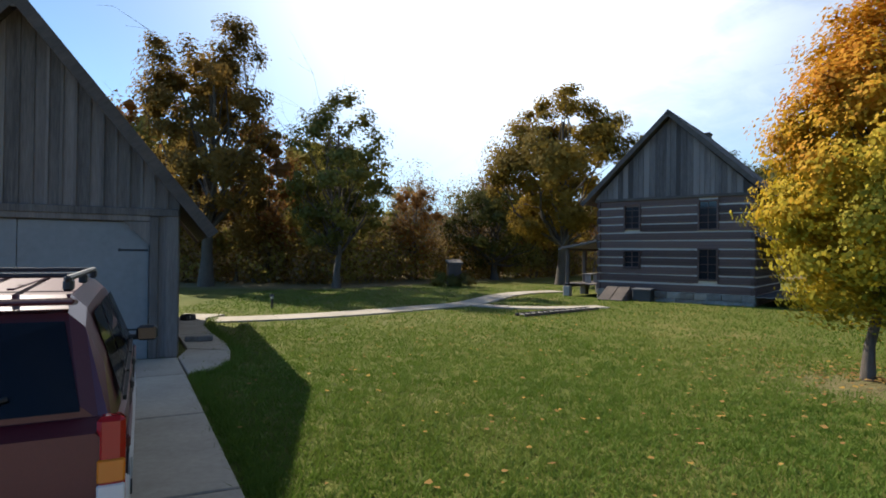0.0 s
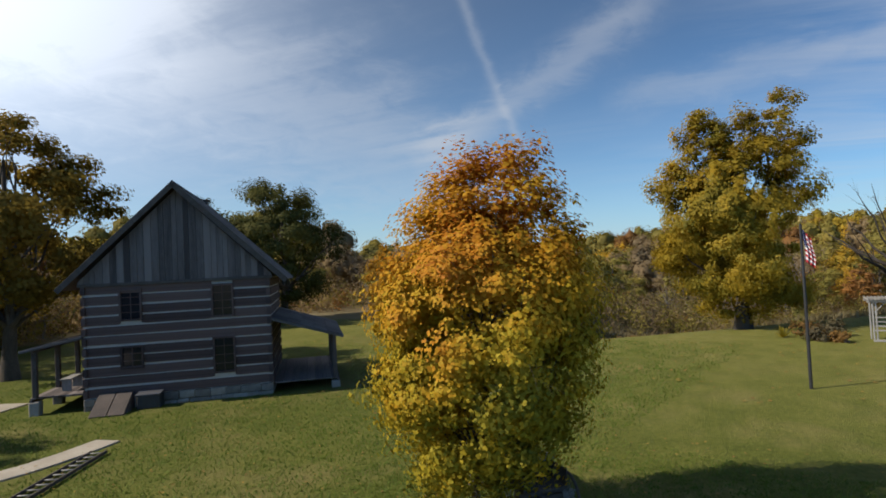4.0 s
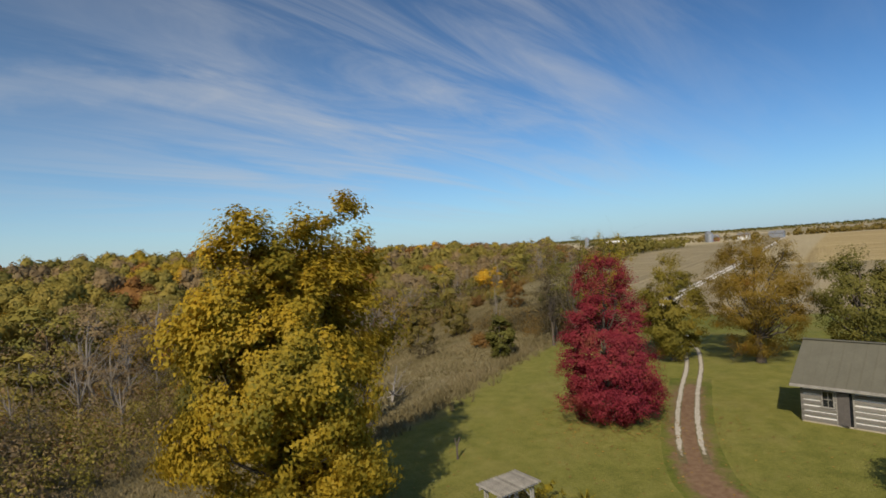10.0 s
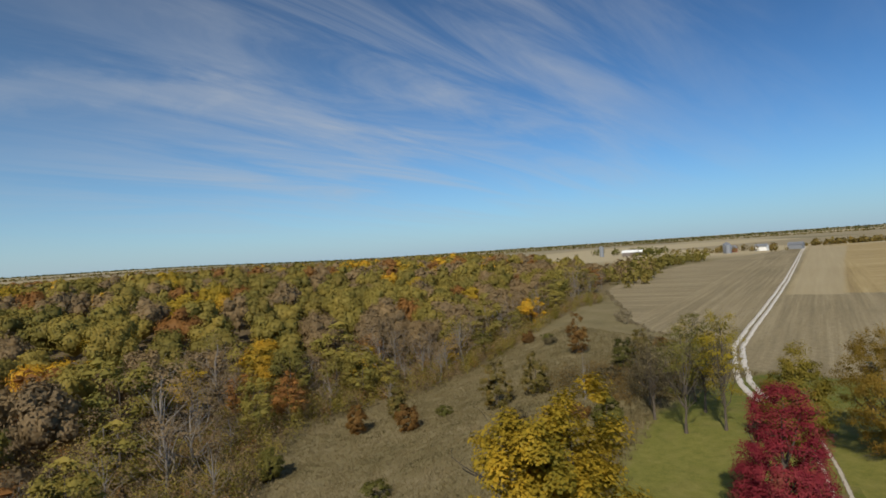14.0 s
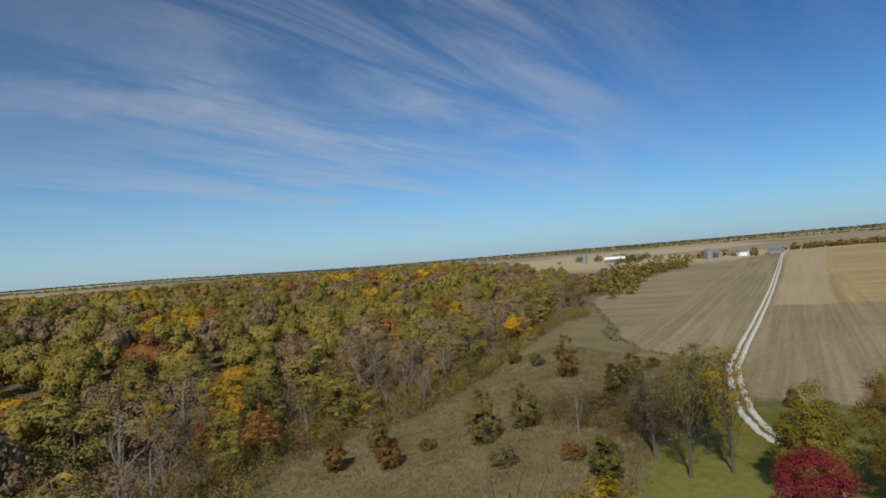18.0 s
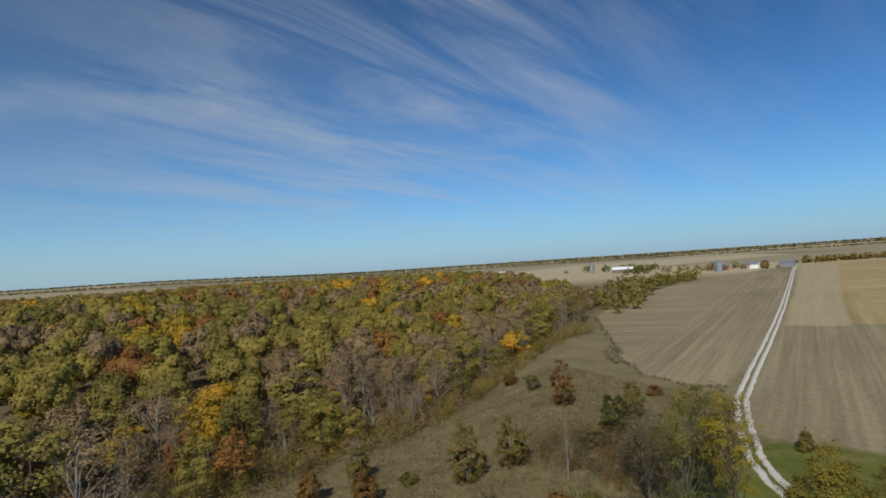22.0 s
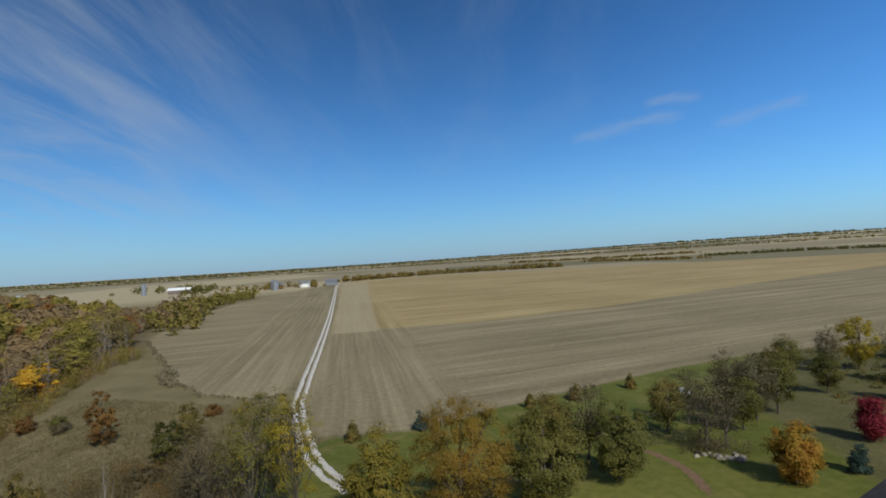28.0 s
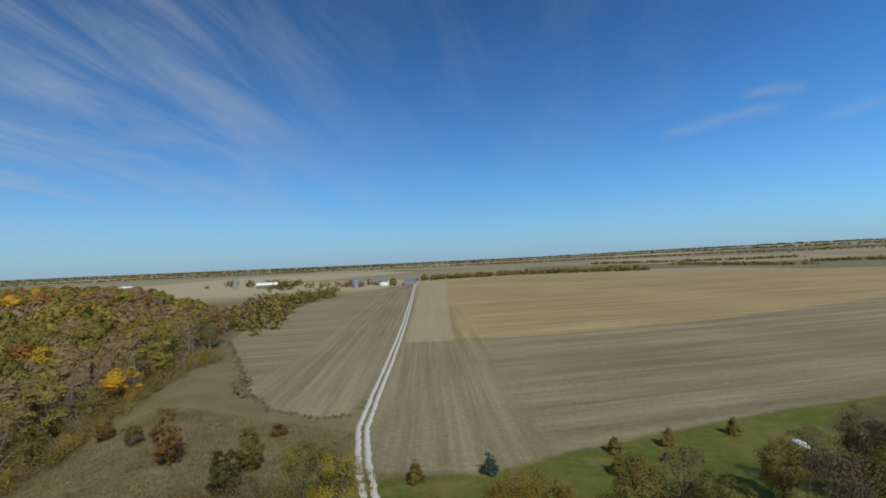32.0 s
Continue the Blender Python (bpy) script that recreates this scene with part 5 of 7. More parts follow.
def window_at(parent, x0, x1, z0, z1, y, rows, cols, label, frame_mat="dark_wood", glass="pane"):
    """A sash window on a wall that faces -y."""
    w = thing("window", label, "")
    w.parent = parent
    cx, cz, wd, ht = (x0 + x1) / 2, (z0 + z1) / 2, x1 - x0, z1 - z0
    w.matrix_local = pose(cx, y, cz)
    bm = bmesh.new()
    for sx in (-1, 1):
        box(bm, (0.07, 0.12, ht + 0.07), (sx * wd / 2, 0, 0), bevel=0.006)
        box(bm, (wd - 0.07, 0.12, 0.07), (0, 0, sx * ht / 2), bevel=0.006)
    part("frame", bm, frame_mat, w)
    bm = bmesh.new()
    for i in range(1, rows):
        box(bm, (wd - 0.07, 0.03, 0.025), (0, 0.02, -ht / 2 + ht * i / rows))
    for i in range(1, cols):
        box(bm, (0.025, 0.028, ht - 0.07), (-wd / 2 + wd * i / cols, 0.02, 0))
    part("muntin", bm, frame_mat, w)
    part("glass", box(bmesh.new(), (wd - 0.07, 0.008, ht - 0.07), (0, 0.04, 0)), glass, w)
    return w


random.seed(4)
hx = Matrix(((0.7795, 0.6264, 0, 9.8), (-0.6264, 0.7795, 0, 24.4), (0, 0, 1, -0.12), (0, 0, 0, 1)))
house = thing("log_house", "two-storey log house with pale chinking and a shingled roof", "house", hx)
WIN = [(-2.0, -1.3, 3.3, 4.4, 4), (1.16, 1.9, 3.22, 4.42, 4), (-2.0, -1.3, 1.55, 2.32, 3), (1.16, 1.9, 1.12, 2.42, 4)]
bm = bmesh.new()
box(bm, (6.5, 6.0, 4.15), (0, 3.0, 0.5 + 2.075))
part("chinking", bm, "chink", house, "pale lime chinking between the logs")
courses, z = 11, 0.55
LH = 4.07 / courses
for c in range(courses):
    zc = z + LH * (c + 0.5)
    hh = LH - 0.058 - random.uniform(0, 0.024)
    cuts = sorted((a, b) for a, b, lo, hi, _ in WIN if lo - 0.02 < zc < hi + 0.02)
    x = -3.3
    for a, b in cuts + [(3.3, None)]:
        if a - x > 0.1:
            piece("log", LOG, house, (a - x - 0.004, 0.16, hh), ((x + a) / 2, 0.03, zc + random.uniform(-0.012, 0.012)), (0, random.uniform(-0.28, 0.28), 0))
        x = b if b is not None else x
    for sx in (-1, 1):
        piece("log", LOG, house, (0.16, 6.25, hh), (sx * 3.2, 3.0, zc + LH * 0.5 - 0.2 + random.uniform(-0.01, 0.01)))
    piece("log", LOG, house, (6.6, 0.16, hh), (0, 5.97, zc))
for k, (a, b, lo, hi, rows_) in enumerate(WIN):
    window_at(house, a, b, lo, hi, -0.05, rows_, 2, "small sash window with dark panes", "log")
# stone footing, course by course
for c in range(2):
    x = -3.28
    while x < 3.2:
        w = min(random.uniform(0.35, 0.8), 3.28 - x)
        piece("stone", STONE_BLOCK, house, (w - 0.015, 0.3, 0.27), (x + w / 2, 0.05 + random.uniform(-0.015, 0.015), 0.13 + c * 0.285))
        x += w
for sx in (-1, 1):
    part("footing", box(bmesh.new(), (0.28, 5.7, 0.55), (sx * 3.12, 3.05, 0.27), bevel=0.02), "stone", house)
# gable boards
for g, y0 in ((0, -0.06), (1, 6.02)):
    x = -3.35
    while x < 3.35:
        w = min(random.uniform(0.17, 0.27), 3.36 - x)
        top = lambda q: 4.62 + (3.5 - abs(q)) * 0.985
        bm = bmesh.new()
        ends = [(x, 4.6), (x + w - 0.012, 4.6), (x + w - 0.012, top(x + w - 0.012))] + ([(0, top(0))] if x < 0 < x + w else []) + [(x, top(x))]
        prism(bm, ends, 0.035 + random.uniform(0, 0.02), pose(0, y0 - 0.02 - random.uniform(0, 0.014), 0))
        part("board", bm, "board", house)
        x += w
part("gable_wall", prism(bmesh.new(), [(-3.3, 4.62), (3.3, 4.62), (0, 7.87)], 5.9, pose(0, 0.04, 0)), "dark_wood", house)
part("sill_beam", box(bmesh.new(), (6.75, 0.16, 0.12), (0, -0.05, 4.62), bevel=0.01), "dark_wood", house)


def pitched_roof(parent, half, eave, peak, y0, y1, rows, cols, thick=0.07, mat_under="dark_wood", rng_seed=1, shingles=True):
    """Two slopes of decking, rake boards and rows of shingles."""
    rnd = random.Random(rng_seed)
    run, rise = half, peak - eave
    ln, ang = math.hypot(run, rise), math.degrees(math.atan2(rise, run))
    for sx in (-1, 1):
        deck = part("roof", box(bmesh.new(), (ln, y1 - y0, thick), bevel=0.008), mat_under, parent, "weathered roof deck under shingles")
        deck.matrix_local = pose(sx * run / 2, (y0 + y1) / 2, (eave + peak) / 2, 0, sx * ang, 0)
        for yy in (y0 - 0.02, y1 + 0.02):
            rk = part("rake_board", box(bmesh.new(), (ln + 0.05, 0.035, 0.2), bevel=0.006), mat_under, parent)
            rk.matrix_local = pose(sx * run / 2, yy, (eave + peak) / 2 - 0.03, 0, sx * ang, 0)
        if shingles:
            for r in range(rows):
                y = y0 - 0.03
                while y < y1:
                    w = min(rnd.uniform(0.8, 1.2) * (y1 - y0) / cols, y1 + 0.03 - y)
                    s = (r + 0.5) / rows
                    d = ln / rows
                    px_, pz_ = sx * run * s, peak - rise * s
                    ob = shared("shingle", SHINGLE, deck)
                    ob.matrix_local = pose(sx * (s - 0.5) * ln, y + w / 2 - (y0 + y1) / 2, thick / 2 + 0.018, 0, sx * 2.2, 0) @ Matrix.Diagonal((d * 1.18, w - 0.012, 0.022, 1))
                    y += w
    cap = part("ridge_cap", prism(bmesh.new(), [(-0.16, -0.11), (0, 0.05), (0.16, -0.11), (0, -0.02)], y1 - y0 + 0.06, pose(0, y0 - 0.03, peak + 0.07)), "shingle", parent)


pitched_roof(house, 3.9, 4.5, 8.25, -0.42, 6.35, 10, 9, rng_seed=3)
# chimney
ch = part("chimney", box(bmesh.new(), (0.5, 0.5, 0.6), (0.0, 5.6, 8.0), bevel=0.02), "shingle", house, "squat dark stone chimney")
part("chimney_cap", box(bmesh.new(), (0.58, 0.58, 0.08), (0.0, 5.6, 8.33), bevel=0.02), "shingle", ch)
# cellar bulkhead and stone steps
bulk = part("cellar_door", prism(bmesh.new(), [(0, 0.0), (0, 0.7), (1.2, 0.1), (1.2, 0.0)], 1.15, pose(-2.75, -0.12, 0, 0, 0, 180) @ pose(0, 0, 0, 0, 0, 90)), "board", house, "sloping plank cellar doors")
for k in range(2):
    part("door_leaf", box(bmesh.new(), (0.53, 1.3, 0.05), (-2.45 + k * 0.56, -0.72, 0.43), (26.6, 0, 0), bevel=0.008), "dark_wood", bulk)
bin_m = hx @ pose(-1.0, -0.42, 0.12)
bin_ = thing("storage_bin", "dark plastic storage bin on the grass by the house", "bin", bin_m)
part("tub", box(bmesh.new(), (0.8, 0.5, 0.5), (0, 0, 0.25), bevel=0.04), "iron", bin_)
part("lid", box(bmesh.new(), (0.86, 0.56, 0.07), (0, 0, 0.53), (4, 0, 0), bevel=0.02), "rubber_grey", bin_)
# porches
for sx, wide, zt, ze, floor_z in ((-1, 1.75, 2.75, 2.42, 0.72), (1, 2.5, 2.95, 2.15, 0.5)):
    x0, x1 = sx * 3.28, sx * (3.28 + wide)
    ang = math.degrees(math.atan2(zt - ze, wide))
    roof = part("porch_roof", box(bmesh.new(), (math.hypot(wide + 0.25, zt - ze), 6.3, 0.09), bevel=0.01), "shingle", house, "low dark shingled porch roof")
    roof.matrix_local = pose((x0 + x1) / 2 + sx * 0.1, 3.0, (zt + ze) / 2, 0, sx * ang, 0)
    for r in range(5):
        for c in range(7):
            ob = shared("shingle", SHINGLE, roof)
            ob.matrix_local = pose(-sx * (wide + 0.2) / 2 + sx * (r + 0.5) * (wide + 0.2) / 5, -3.15 + 0.45 + c * 0.9, 0.062, 0, sx * 2.5, 0) @ Matrix.Diagonal(((wide + 0.2) / 5 * 1.16, 0.885, 0.024, 1))
    for k in range(8):
        piece("deck_board", BOARD, house, (wide / 8 - 0.01, 5.9, 0.05), (x0 + sx * wide * (k + 0.5) / 8, 3.0, floor_z))
    part("rim_beam", box(bmesh.new(), (0.1, 6.0, 0.16), (x1 - sx * 0.05, 3.0, floor_z - 0.11), bevel=0.01), "dark_wood", house)
    for k in range(4):
        y = 0.15 + k * 1.9
        part("post", box(bmesh.new(), (0.16, 0.16, ze - floor_z), (x1 - sx * 0.15, y, (ze + floor_z) / 2), bevel=0.015), "dark_wood", house)
        part("pier", box(bmesh.new(), (0.34, 0.34, floor_z - 0.1), (x1 - sx * 0.15, y, (floor_z - 0.12) / 2), bevel=0.03), "stone", house)
    part("rafter", box(bmesh.new(), (0.09, 6.1, 0.14), (x1 - sx * 0.15, 3.0, ze - 0.02), bevel=0.01), "dark_wood", house)

# a bench on the porch and a ladder on the grass
bench = thing("porch_bench", "weathered plank bench on the porch", "bench", hx @ pose(-4.2, 1.5, 0.745))
part("seat", box(bmesh.new(), (0.36, 1.3, 0.05), (0, 0, 0.44), bevel=0.008), "grey_wood", bench)
for y in (-0.5, 0.5):
    part("leg", box(bmesh.new(), (0.32, 0.05, 0.42), (0, y, 0.21), bevel=0.006), "grey_wood", bench)
ladder_m = Matrix.Translation((3.95, 19.1, 0.02)) @ pose(0, 0, 0, 0, 0, math.degrees(math.atan2(2.96, 3.37)))
ladder = thing("ladder", "long wooden ladder lying on the grass", "ladder", ladder_m)
for y in (-0.2, 0.2):
    part("rail", box(bmesh.new(), (4.0, 0.045, 0.09), (0, y, 0.045), bevel=0.008), "dark_wood", ladder)
for k in range(13):
    part("rung", rod(bmesh.new(), (-1.86 + k * 0.31, -0.2, 0.05), (-1.86 + k * 0.31, 0.2, 0.05), 0.02), "grey_wood", ladder, smooth=True)
# ---- garage ----
garage = thing("garage", "grey board-and-batten garage with a steep gable", "garage", pose(-6.965, 9.226, 0, 0, 0, 25))
SL = 1.25


def gable_top(x):
    return 5.93 - SL * abs(x)


random.seed(9)
x = -2.4
DOOR_W, DOOR_H = 1.94, 2.45
while x < 2.39:
    w = min(0.2, 2.4 - x)
    a, b = x + 0.003, x + w - 0.003
    for low in ([2.66] if -DOOR_W < (a + b) / 2 < DOOR_W else [0.04]):
        outline = [(a, low), (b, low), (b, gable_top(b))] + ([(0, gable_top(0))] if a < 0 < b else []) + [(a, gable_top(a))]
        part("board", prism(bmesh.new(), outline, 0.03, pose(0, -0.03 - random.uniform(0, 0.004), 0)), "siding", garage)
    if x > -2.35:
        lo = 2.66 if -DOOR_W < x < DOOR_W else 0.04
        part("batten", box(bmesh.new(), (0.045, 0.022, gable_top(x) - lo - 0.05), (x, -0.045, (gable_top(x) + lo) / 2), bevel=0.004), "siding", garage)
    x += 0.2
bm = bmesh.new()
box(bm, (0.12, 7.0, 2.9), (2.34, 3.55, 1.46))
box(bm, (0.12, 7.0, 2.9), (-2.34, 3.55, 1.46))
prism(bm, [(-2.4, 0.02), (2.4, 0.02), (2.4, gable_top(2.4)), (0, gable_top(0)), (-2.4, gable_top(2.4))], 0.1, pose(0, 7.0, 0))
prism(bm, [(-2.4, 0.02), (-DOOR_W, 0.02), (-DOOR_W, DOOR_H), (DOOR_W, DOOR_H), (DOOR_W, 0.02), (2.4, 0.02), (2.4, gable_top(2.4)), (0, gable_top(0)), (-2.4, gable_top(2.4))], 0.1, pose(0, 0.003, 0))
part("wall", bm, "siding", garage, "weathered grey plank wall")
for k in range(34):
    part("batten", box(bmesh.new(), (0.022, 0.05, 2.85), (2.411, 0.15 + k * 0.2, 1.46), bevel=0.004), "siding", garage)
for sx in (-1, 1):
    part("corner_board", box(bmesh.new(), (0.2, 0.05, 2.6), (sx * 2.3, -0.06, 1.34), bevel=0.008), "siding", garage)
    part("jamb", box(bmesh.new(), (0.14, 0.05, 2.5), (sx * 2.01, -0.06, 1.29), bevel=0.008), "siding", garage)
part("header_beam", box(bmesh.new(), (4.8, 0.07, 0.13), (0, -0.075, 2.62), bevel=0.01), "siding", garage)
bm = bmesh.new()
prism(bm, [(-DOOR_W, DOOR_H - 0.42), (-DOOR_W + 0.42, DOOR_H), (-DOOR_W, DOOR_H)], 0.07, pose(0, -0.06, 0))
prism(bm, [(DOOR_W, DOOR_H - 0.42), (DOOR_W, DOOR_H), (DOOR_W - 0.42, DOOR_H)], 0.07, pose(0, -0.06, 0))
box(bm, (3.88, 0.05, 0.1), (0, -0.055, DOOR_H + 0.06), bevel=0.006)
part("door_trim", bm, "siding", garage)
for sx in (-1, 1):
    leaf = part("door_leaf", box(bmesh.new(), (1.92, 0.05, 2.42), (sx * 0.965, 0.05, 1.23), bevel=0.006), "door_grey", garage, "smooth grey-painted garage door leaf")
    for zz in (0.55, 1.95):
        part("hinge", box(bmesh.new(), (0.42, 0.012, 0.035), (sx * 1.7, 0.02, zz), bevel=0.003), "iron", leaf, "black iron strap hinge")
        part("hinge_tip", rod(bmesh.new(), (sx * 1.47, 0.012, zz), (sx * 1.47, 0.028, zz), 0.03), "iron", leaf)
    part("handle", box(bmesh.new(), (0.03, 0.04, 0.3), (sx * 0.1, 0.0, 1.15), bevel=0.006), "iron", leaf, "black pull handle")
pitched_roof(garage, 2.95, 2.28, 5.98, -0.45, 7.4, 11, 9, rng_seed=8)
part("rake_trim", box(bmesh.new(), (0.06, 0.04, 0.22), (0, -0.46, 5.85)), "siding", garage)
# by the garage wall: a coiled hose, a spigot box and a log
hose = thing("garden_hose", "coiled black hose on the walk by the garage", "hose", pose(-7.0, 15.6, 0.055))
for k in range(4):
    bm = bmesh.new()
    for i in range(16):
        a, b = 2 * math.pi * i / 16, 2 * math.pi * (i + 1) / 16
        r = 0.2 - 0.008 * k
        rod(bm, (r * math.cos(a), r * math.sin(a), 0.02 + k * 0.038), (r * math.cos(b), r * math.sin(b), 0.02 + k * 0.038), 0.018, n=6)
    part("coil", bm, "iron", hose, smooth=True)
block = thing("step_block", "short weathered beam lying by the garage wall", "beam", pose(-5.15, 12.0, 0.05, 0, 0, 20))
part("beam", box(bmesh.new(), (0.55, 0.14, 0.1), (0, 0, 0.05), bevel=0.012), "grey_wood", block)
light_post = thing("path_light", "small dark path light beside the walk", "lamp", pose(-5.9, 19.6, 0))
part("stem", rod(bmesh.new(), (0, 0, 0), (0, 0, 0.42), 0.045), "iron", light_post)
part("head", rod(bmesh.new(), (0, 0, 0.42), (0, 0, 0.5), 0.09, 0.06), "iron", light_post)
part("lens", rod(bmesh.new(), (0, 0, 0.34), (0, 0, 0.42), 0.055), "alu", light_post)
# ---- parked car ----
m, n, l, p = material("maroon_paint")
l.new(ramp(m, grain(m, where(m), 260, 3), [(0.35, (0.06, 0.006, 0.011)), (0.65, (0.09, 0.010, 0.016))]), p.inputs["Base Color"])
p.inputs["Roughness"].default_value, p.inputs["Metallic"].default_value = 0.4, 0.1
p.inputs["Coat Weight"].default_value, p.inputs["Coat Roughness"].default_value = 0.25, 0.1
M["maroon"] = m
for key, c, r in (("lamp_red", (0.35, 0.008, 0.01), 0.12), ("lamp_amber", (0.6, 0.17, 0.01), 0.12), ("lamp_clear", (0.6, 0.58, 0.55), 0.1), ("tint_glass", (0.006, 0.007, 0.01), 0.05)):
    m, n, l, p = material(key)
    p.inputs["Base Color"].default_value, p.inputs["Roughness"].default_value = (*c, 1), r
    M[key] = m
M["rubber"] = surface("rubber", (0.012, 0.012, 0.012), (0.028, 0.027, 0.026), 0.85, 8)
M["cladding"] = surface("cladding", (0.30, 0.285, 0.27), (0.40, 0.385, 0.36), 0.5, 3, bump=0.05)
suv = thing("suv", "maroon sport utility vehicle parked on the drive", "car", pose(-3.5, 4.48, 0.05, 0, 0, 28) @ Matrix.Diagonal((1, 1, 0.965, 1)))


def loft(bm, rings):
    """Skins between rings of equal count and closes both ends."""
    vs = [[bm.verts.new(q) for q in ring] for ring in rings]
    k = len(rings[0])
    for a, b in zip(vs, vs[1:]):
        for i in range(k):
            bm.faces.new((a[i], a[(i + 1) % k], b[(i + 1) % k], b[i]))
    bm.faces.new(vs[0][::-1])
    bm.faces.new(vs[-1])
    bmesh.ops.recalc_face_normals(bm, faces=bm.faces[:])
    return bm


def hull(y, w, z0, z1, c=0.07, tuck=0.05):
    return [(-w + tuck, y, z0), (w - tuck, y, z0), (w, y, z0 + 0.16), (w, y, z1 - c), (w - c, y, z1), (-w + c, y, z1), (-w, y, z1 - c), (-w, y, z0 + 0.16)]


body = part("body", loft(bmesh.new(), [hull(-2.28, 0.86, 0.48, 1.0), hull(-2.18, 0.9, 0.36, 1.06), hull(-1.4, 0.925, 0.3, 1.07), hull(0.4, 0.925, 0.3, 1.04), hull(1.0, 0.92, 0.32, 1.0),
                                       hull(2.0, 0.88, 0.34, 0.93), hull(2.26, 0.8, 0.42, 0.82)]), "maroon", suv, smooth=False)


def cab(y, w0, w1, z0, z1):
    c = 0.08
    return [(-w0, y, z0), (w0, y, z0), ((w0 + w1) / 2 + 0.01, y, (z0 + z1) / 2), (w1, y, z1 - c), (w1 - c, y, z1), (-w1 + c, y, z1), (-w1, y, z1 - c), (-(w0 + w1) / 2 - 0.01, y, (z0 + z1) / 2)]


part("cabin_shell", loft(bmesh.new(), [cab(-2.17, 0.86, 0.8, 1.02, 1.12), cab(-1.97, 0.88, 0.72, 1.02, 1.6), cab(-1.75, 0.89, 0.71, 1.02, 1.69), cab(-0.4, 0.89, 0.71, 1.02, 1.73), cab(0.35, 0.89, 0.7, 1.02, 1.68), cab(1.05, 0.87, 0.78, 1.0, 1.08)]), "maroon", suv)
# glass, slightly proud of the shell
bm = bmesh.new()
vs = [bm.verts.new(q) for q in ((-0.72, -2.195, 1.1), (0.72, -2.195, 1.1), (0.63, -2.022, 1.56), (-0.63, -2.022, 1.56))]
bm.faces.new(vs)
bmesh.ops.solidify(bm, geom=bm.faces[:], thickness=0.02)
part("rear_window", bm, "tint_glass", suv, "dark tinted rear window")
for sx in (-1, 1):
    for y0, y1, y0t, y1t in ((-1.86, -1.12, -1.72, -1.12), (-1.06, -0.28, -1.06, -0.28), (-0.22, 0.78, -0.22, 0.22)):
        bm = bmesh.new()
        vs = [bm.verts.new(q) for q in ((sx * 0.898, y0, 1.09), (sx * 0.898, y1, 1.09), (sx * 0.742, y1t, 1.58), (sx * 0.742, y0t, 1.58))]
        bm.faces.new(vs if sx > 0 else vs[::-1])
        bmesh.ops.solidify(bm, geom=bm.faces[:], thickness=0.012)
        part("side_window", bm, "tint_glass", suv, "dark tinted side window")
        part("window_trim", box(bmesh.new(), (0.02, y1 - y0, 0.025), (sx * 0.91, (y0 + y1) / 2, 1.075)), "rubber", suv)
    lamp = part("tail_lamp", box(bmesh.new(), (0.13, 0.1, 0.5), (sx * 0.862, -2.24, 0.83), bevel=0.025), "lamp_red", suv, "red tail lamp with amber and clear lenses")
    part("amber_lens", box(bmesh.new(), (0.125, 0.03, 0.12), (sx * 0.864, -2.287, 0.8), bevel=0.008), "lamp_amber", lamp)
    part("clear_lens", box(bmesh.new(), (0.125, 0.03, 0.1), (sx * 0.864, -2.286, 0.68), bevel=0.008), "lamp_clear", lamp)
    rail = part("roof_rail", box(bmesh.new(), (0.04, 1.95, 0.035), (sx * 0.62, -0.85, 1.785), bevel=0.012), "iron", suv, "black roof rail")
    for y in (-1.75, -0.85, 0.08):
        part("rail_foot", box(bmesh.new(), (0.05, 0.12, 0.07), (sx * 0.62, y, 1.745), bevel=0.012), "iron", rail)
    mir = part("mirror", box(bmesh.new(), (0.19, 0.11, 0.15), (sx * 1.04, 0.62, 1.13), bevel=0.035), "iron", suv, "black door mirror")
    part("mirror_arm", box(bmesh.new(), (0.09, 0.06, 0.05), (sx * 0.93, 0.64, 1.09), bevel=0.01), "iron", mir)
    part("mirror_glass", box(bmesh.new(), (0.15, 0.006, 0.11), (sx * 1.04, 0.562, 1.13)), "tint_glass", mir)
    part("sill_cladding", box(bmesh.new(), (0.05, 2.5, 0.17), (sx * 0.925, 0.0, 0.44), bevel=0.02), "cladding", suv, "pale grey lower body cladding")
    part("rear_cladding", box(bmesh.new(), (0.05, 0.42, 0.24), (sx * 0.915, -2.03, 0.5), bevel=0.02), "cladding", suv)
    for y in (-0.75, 0.2):
        part("door_handle", box(bmesh.new(), (0.03, 0.16, 0.05), (sx * 0.935, y - 0.2, 0.97), bevel=0.01), "iron", suv, "black door handle")
    for y in (-1.09, -0.25, 0.72):
        part("door_seam", box(bmesh.new(), (0.006, 0.012, 0.55), (sx * 0.926, y, 0.74)), "rubber", suv)
    for y in (-1.38, 1.42):
        wh = part("tyre", rod(bmesh.new(), (sx * 0.7, y, 0.36), (sx * 0.93, y, 0.36), 0.37, n=28), "rubber", suv, smooth=False)
        part("rim", rod(bmesh.new(), (sx * 0.86, y, 0.36), (sx * 0.94, y, 0.36), 0.22, n=20), "alu", wh, "silver wheel rim")
        part("hub_cap", rod(bmesh.new(), (sx * 0.93, y, 0.36), (sx * 0.952, y, 0.36), 0.05, n=12), "iron", wh)
        part("wheel_arch", box(bmesh.new(), (0.03, 0.86, 0.09), (sx * 0.928, y, 0.79), bevel=0.02), "maroon", suv)
for y in (-1.45, -0.2):
    part("roof_bar", box(bmesh.new(), (1.24, 0.06, 0.03), (0, y, 1.79), bevel=0.01), "iron", suv)
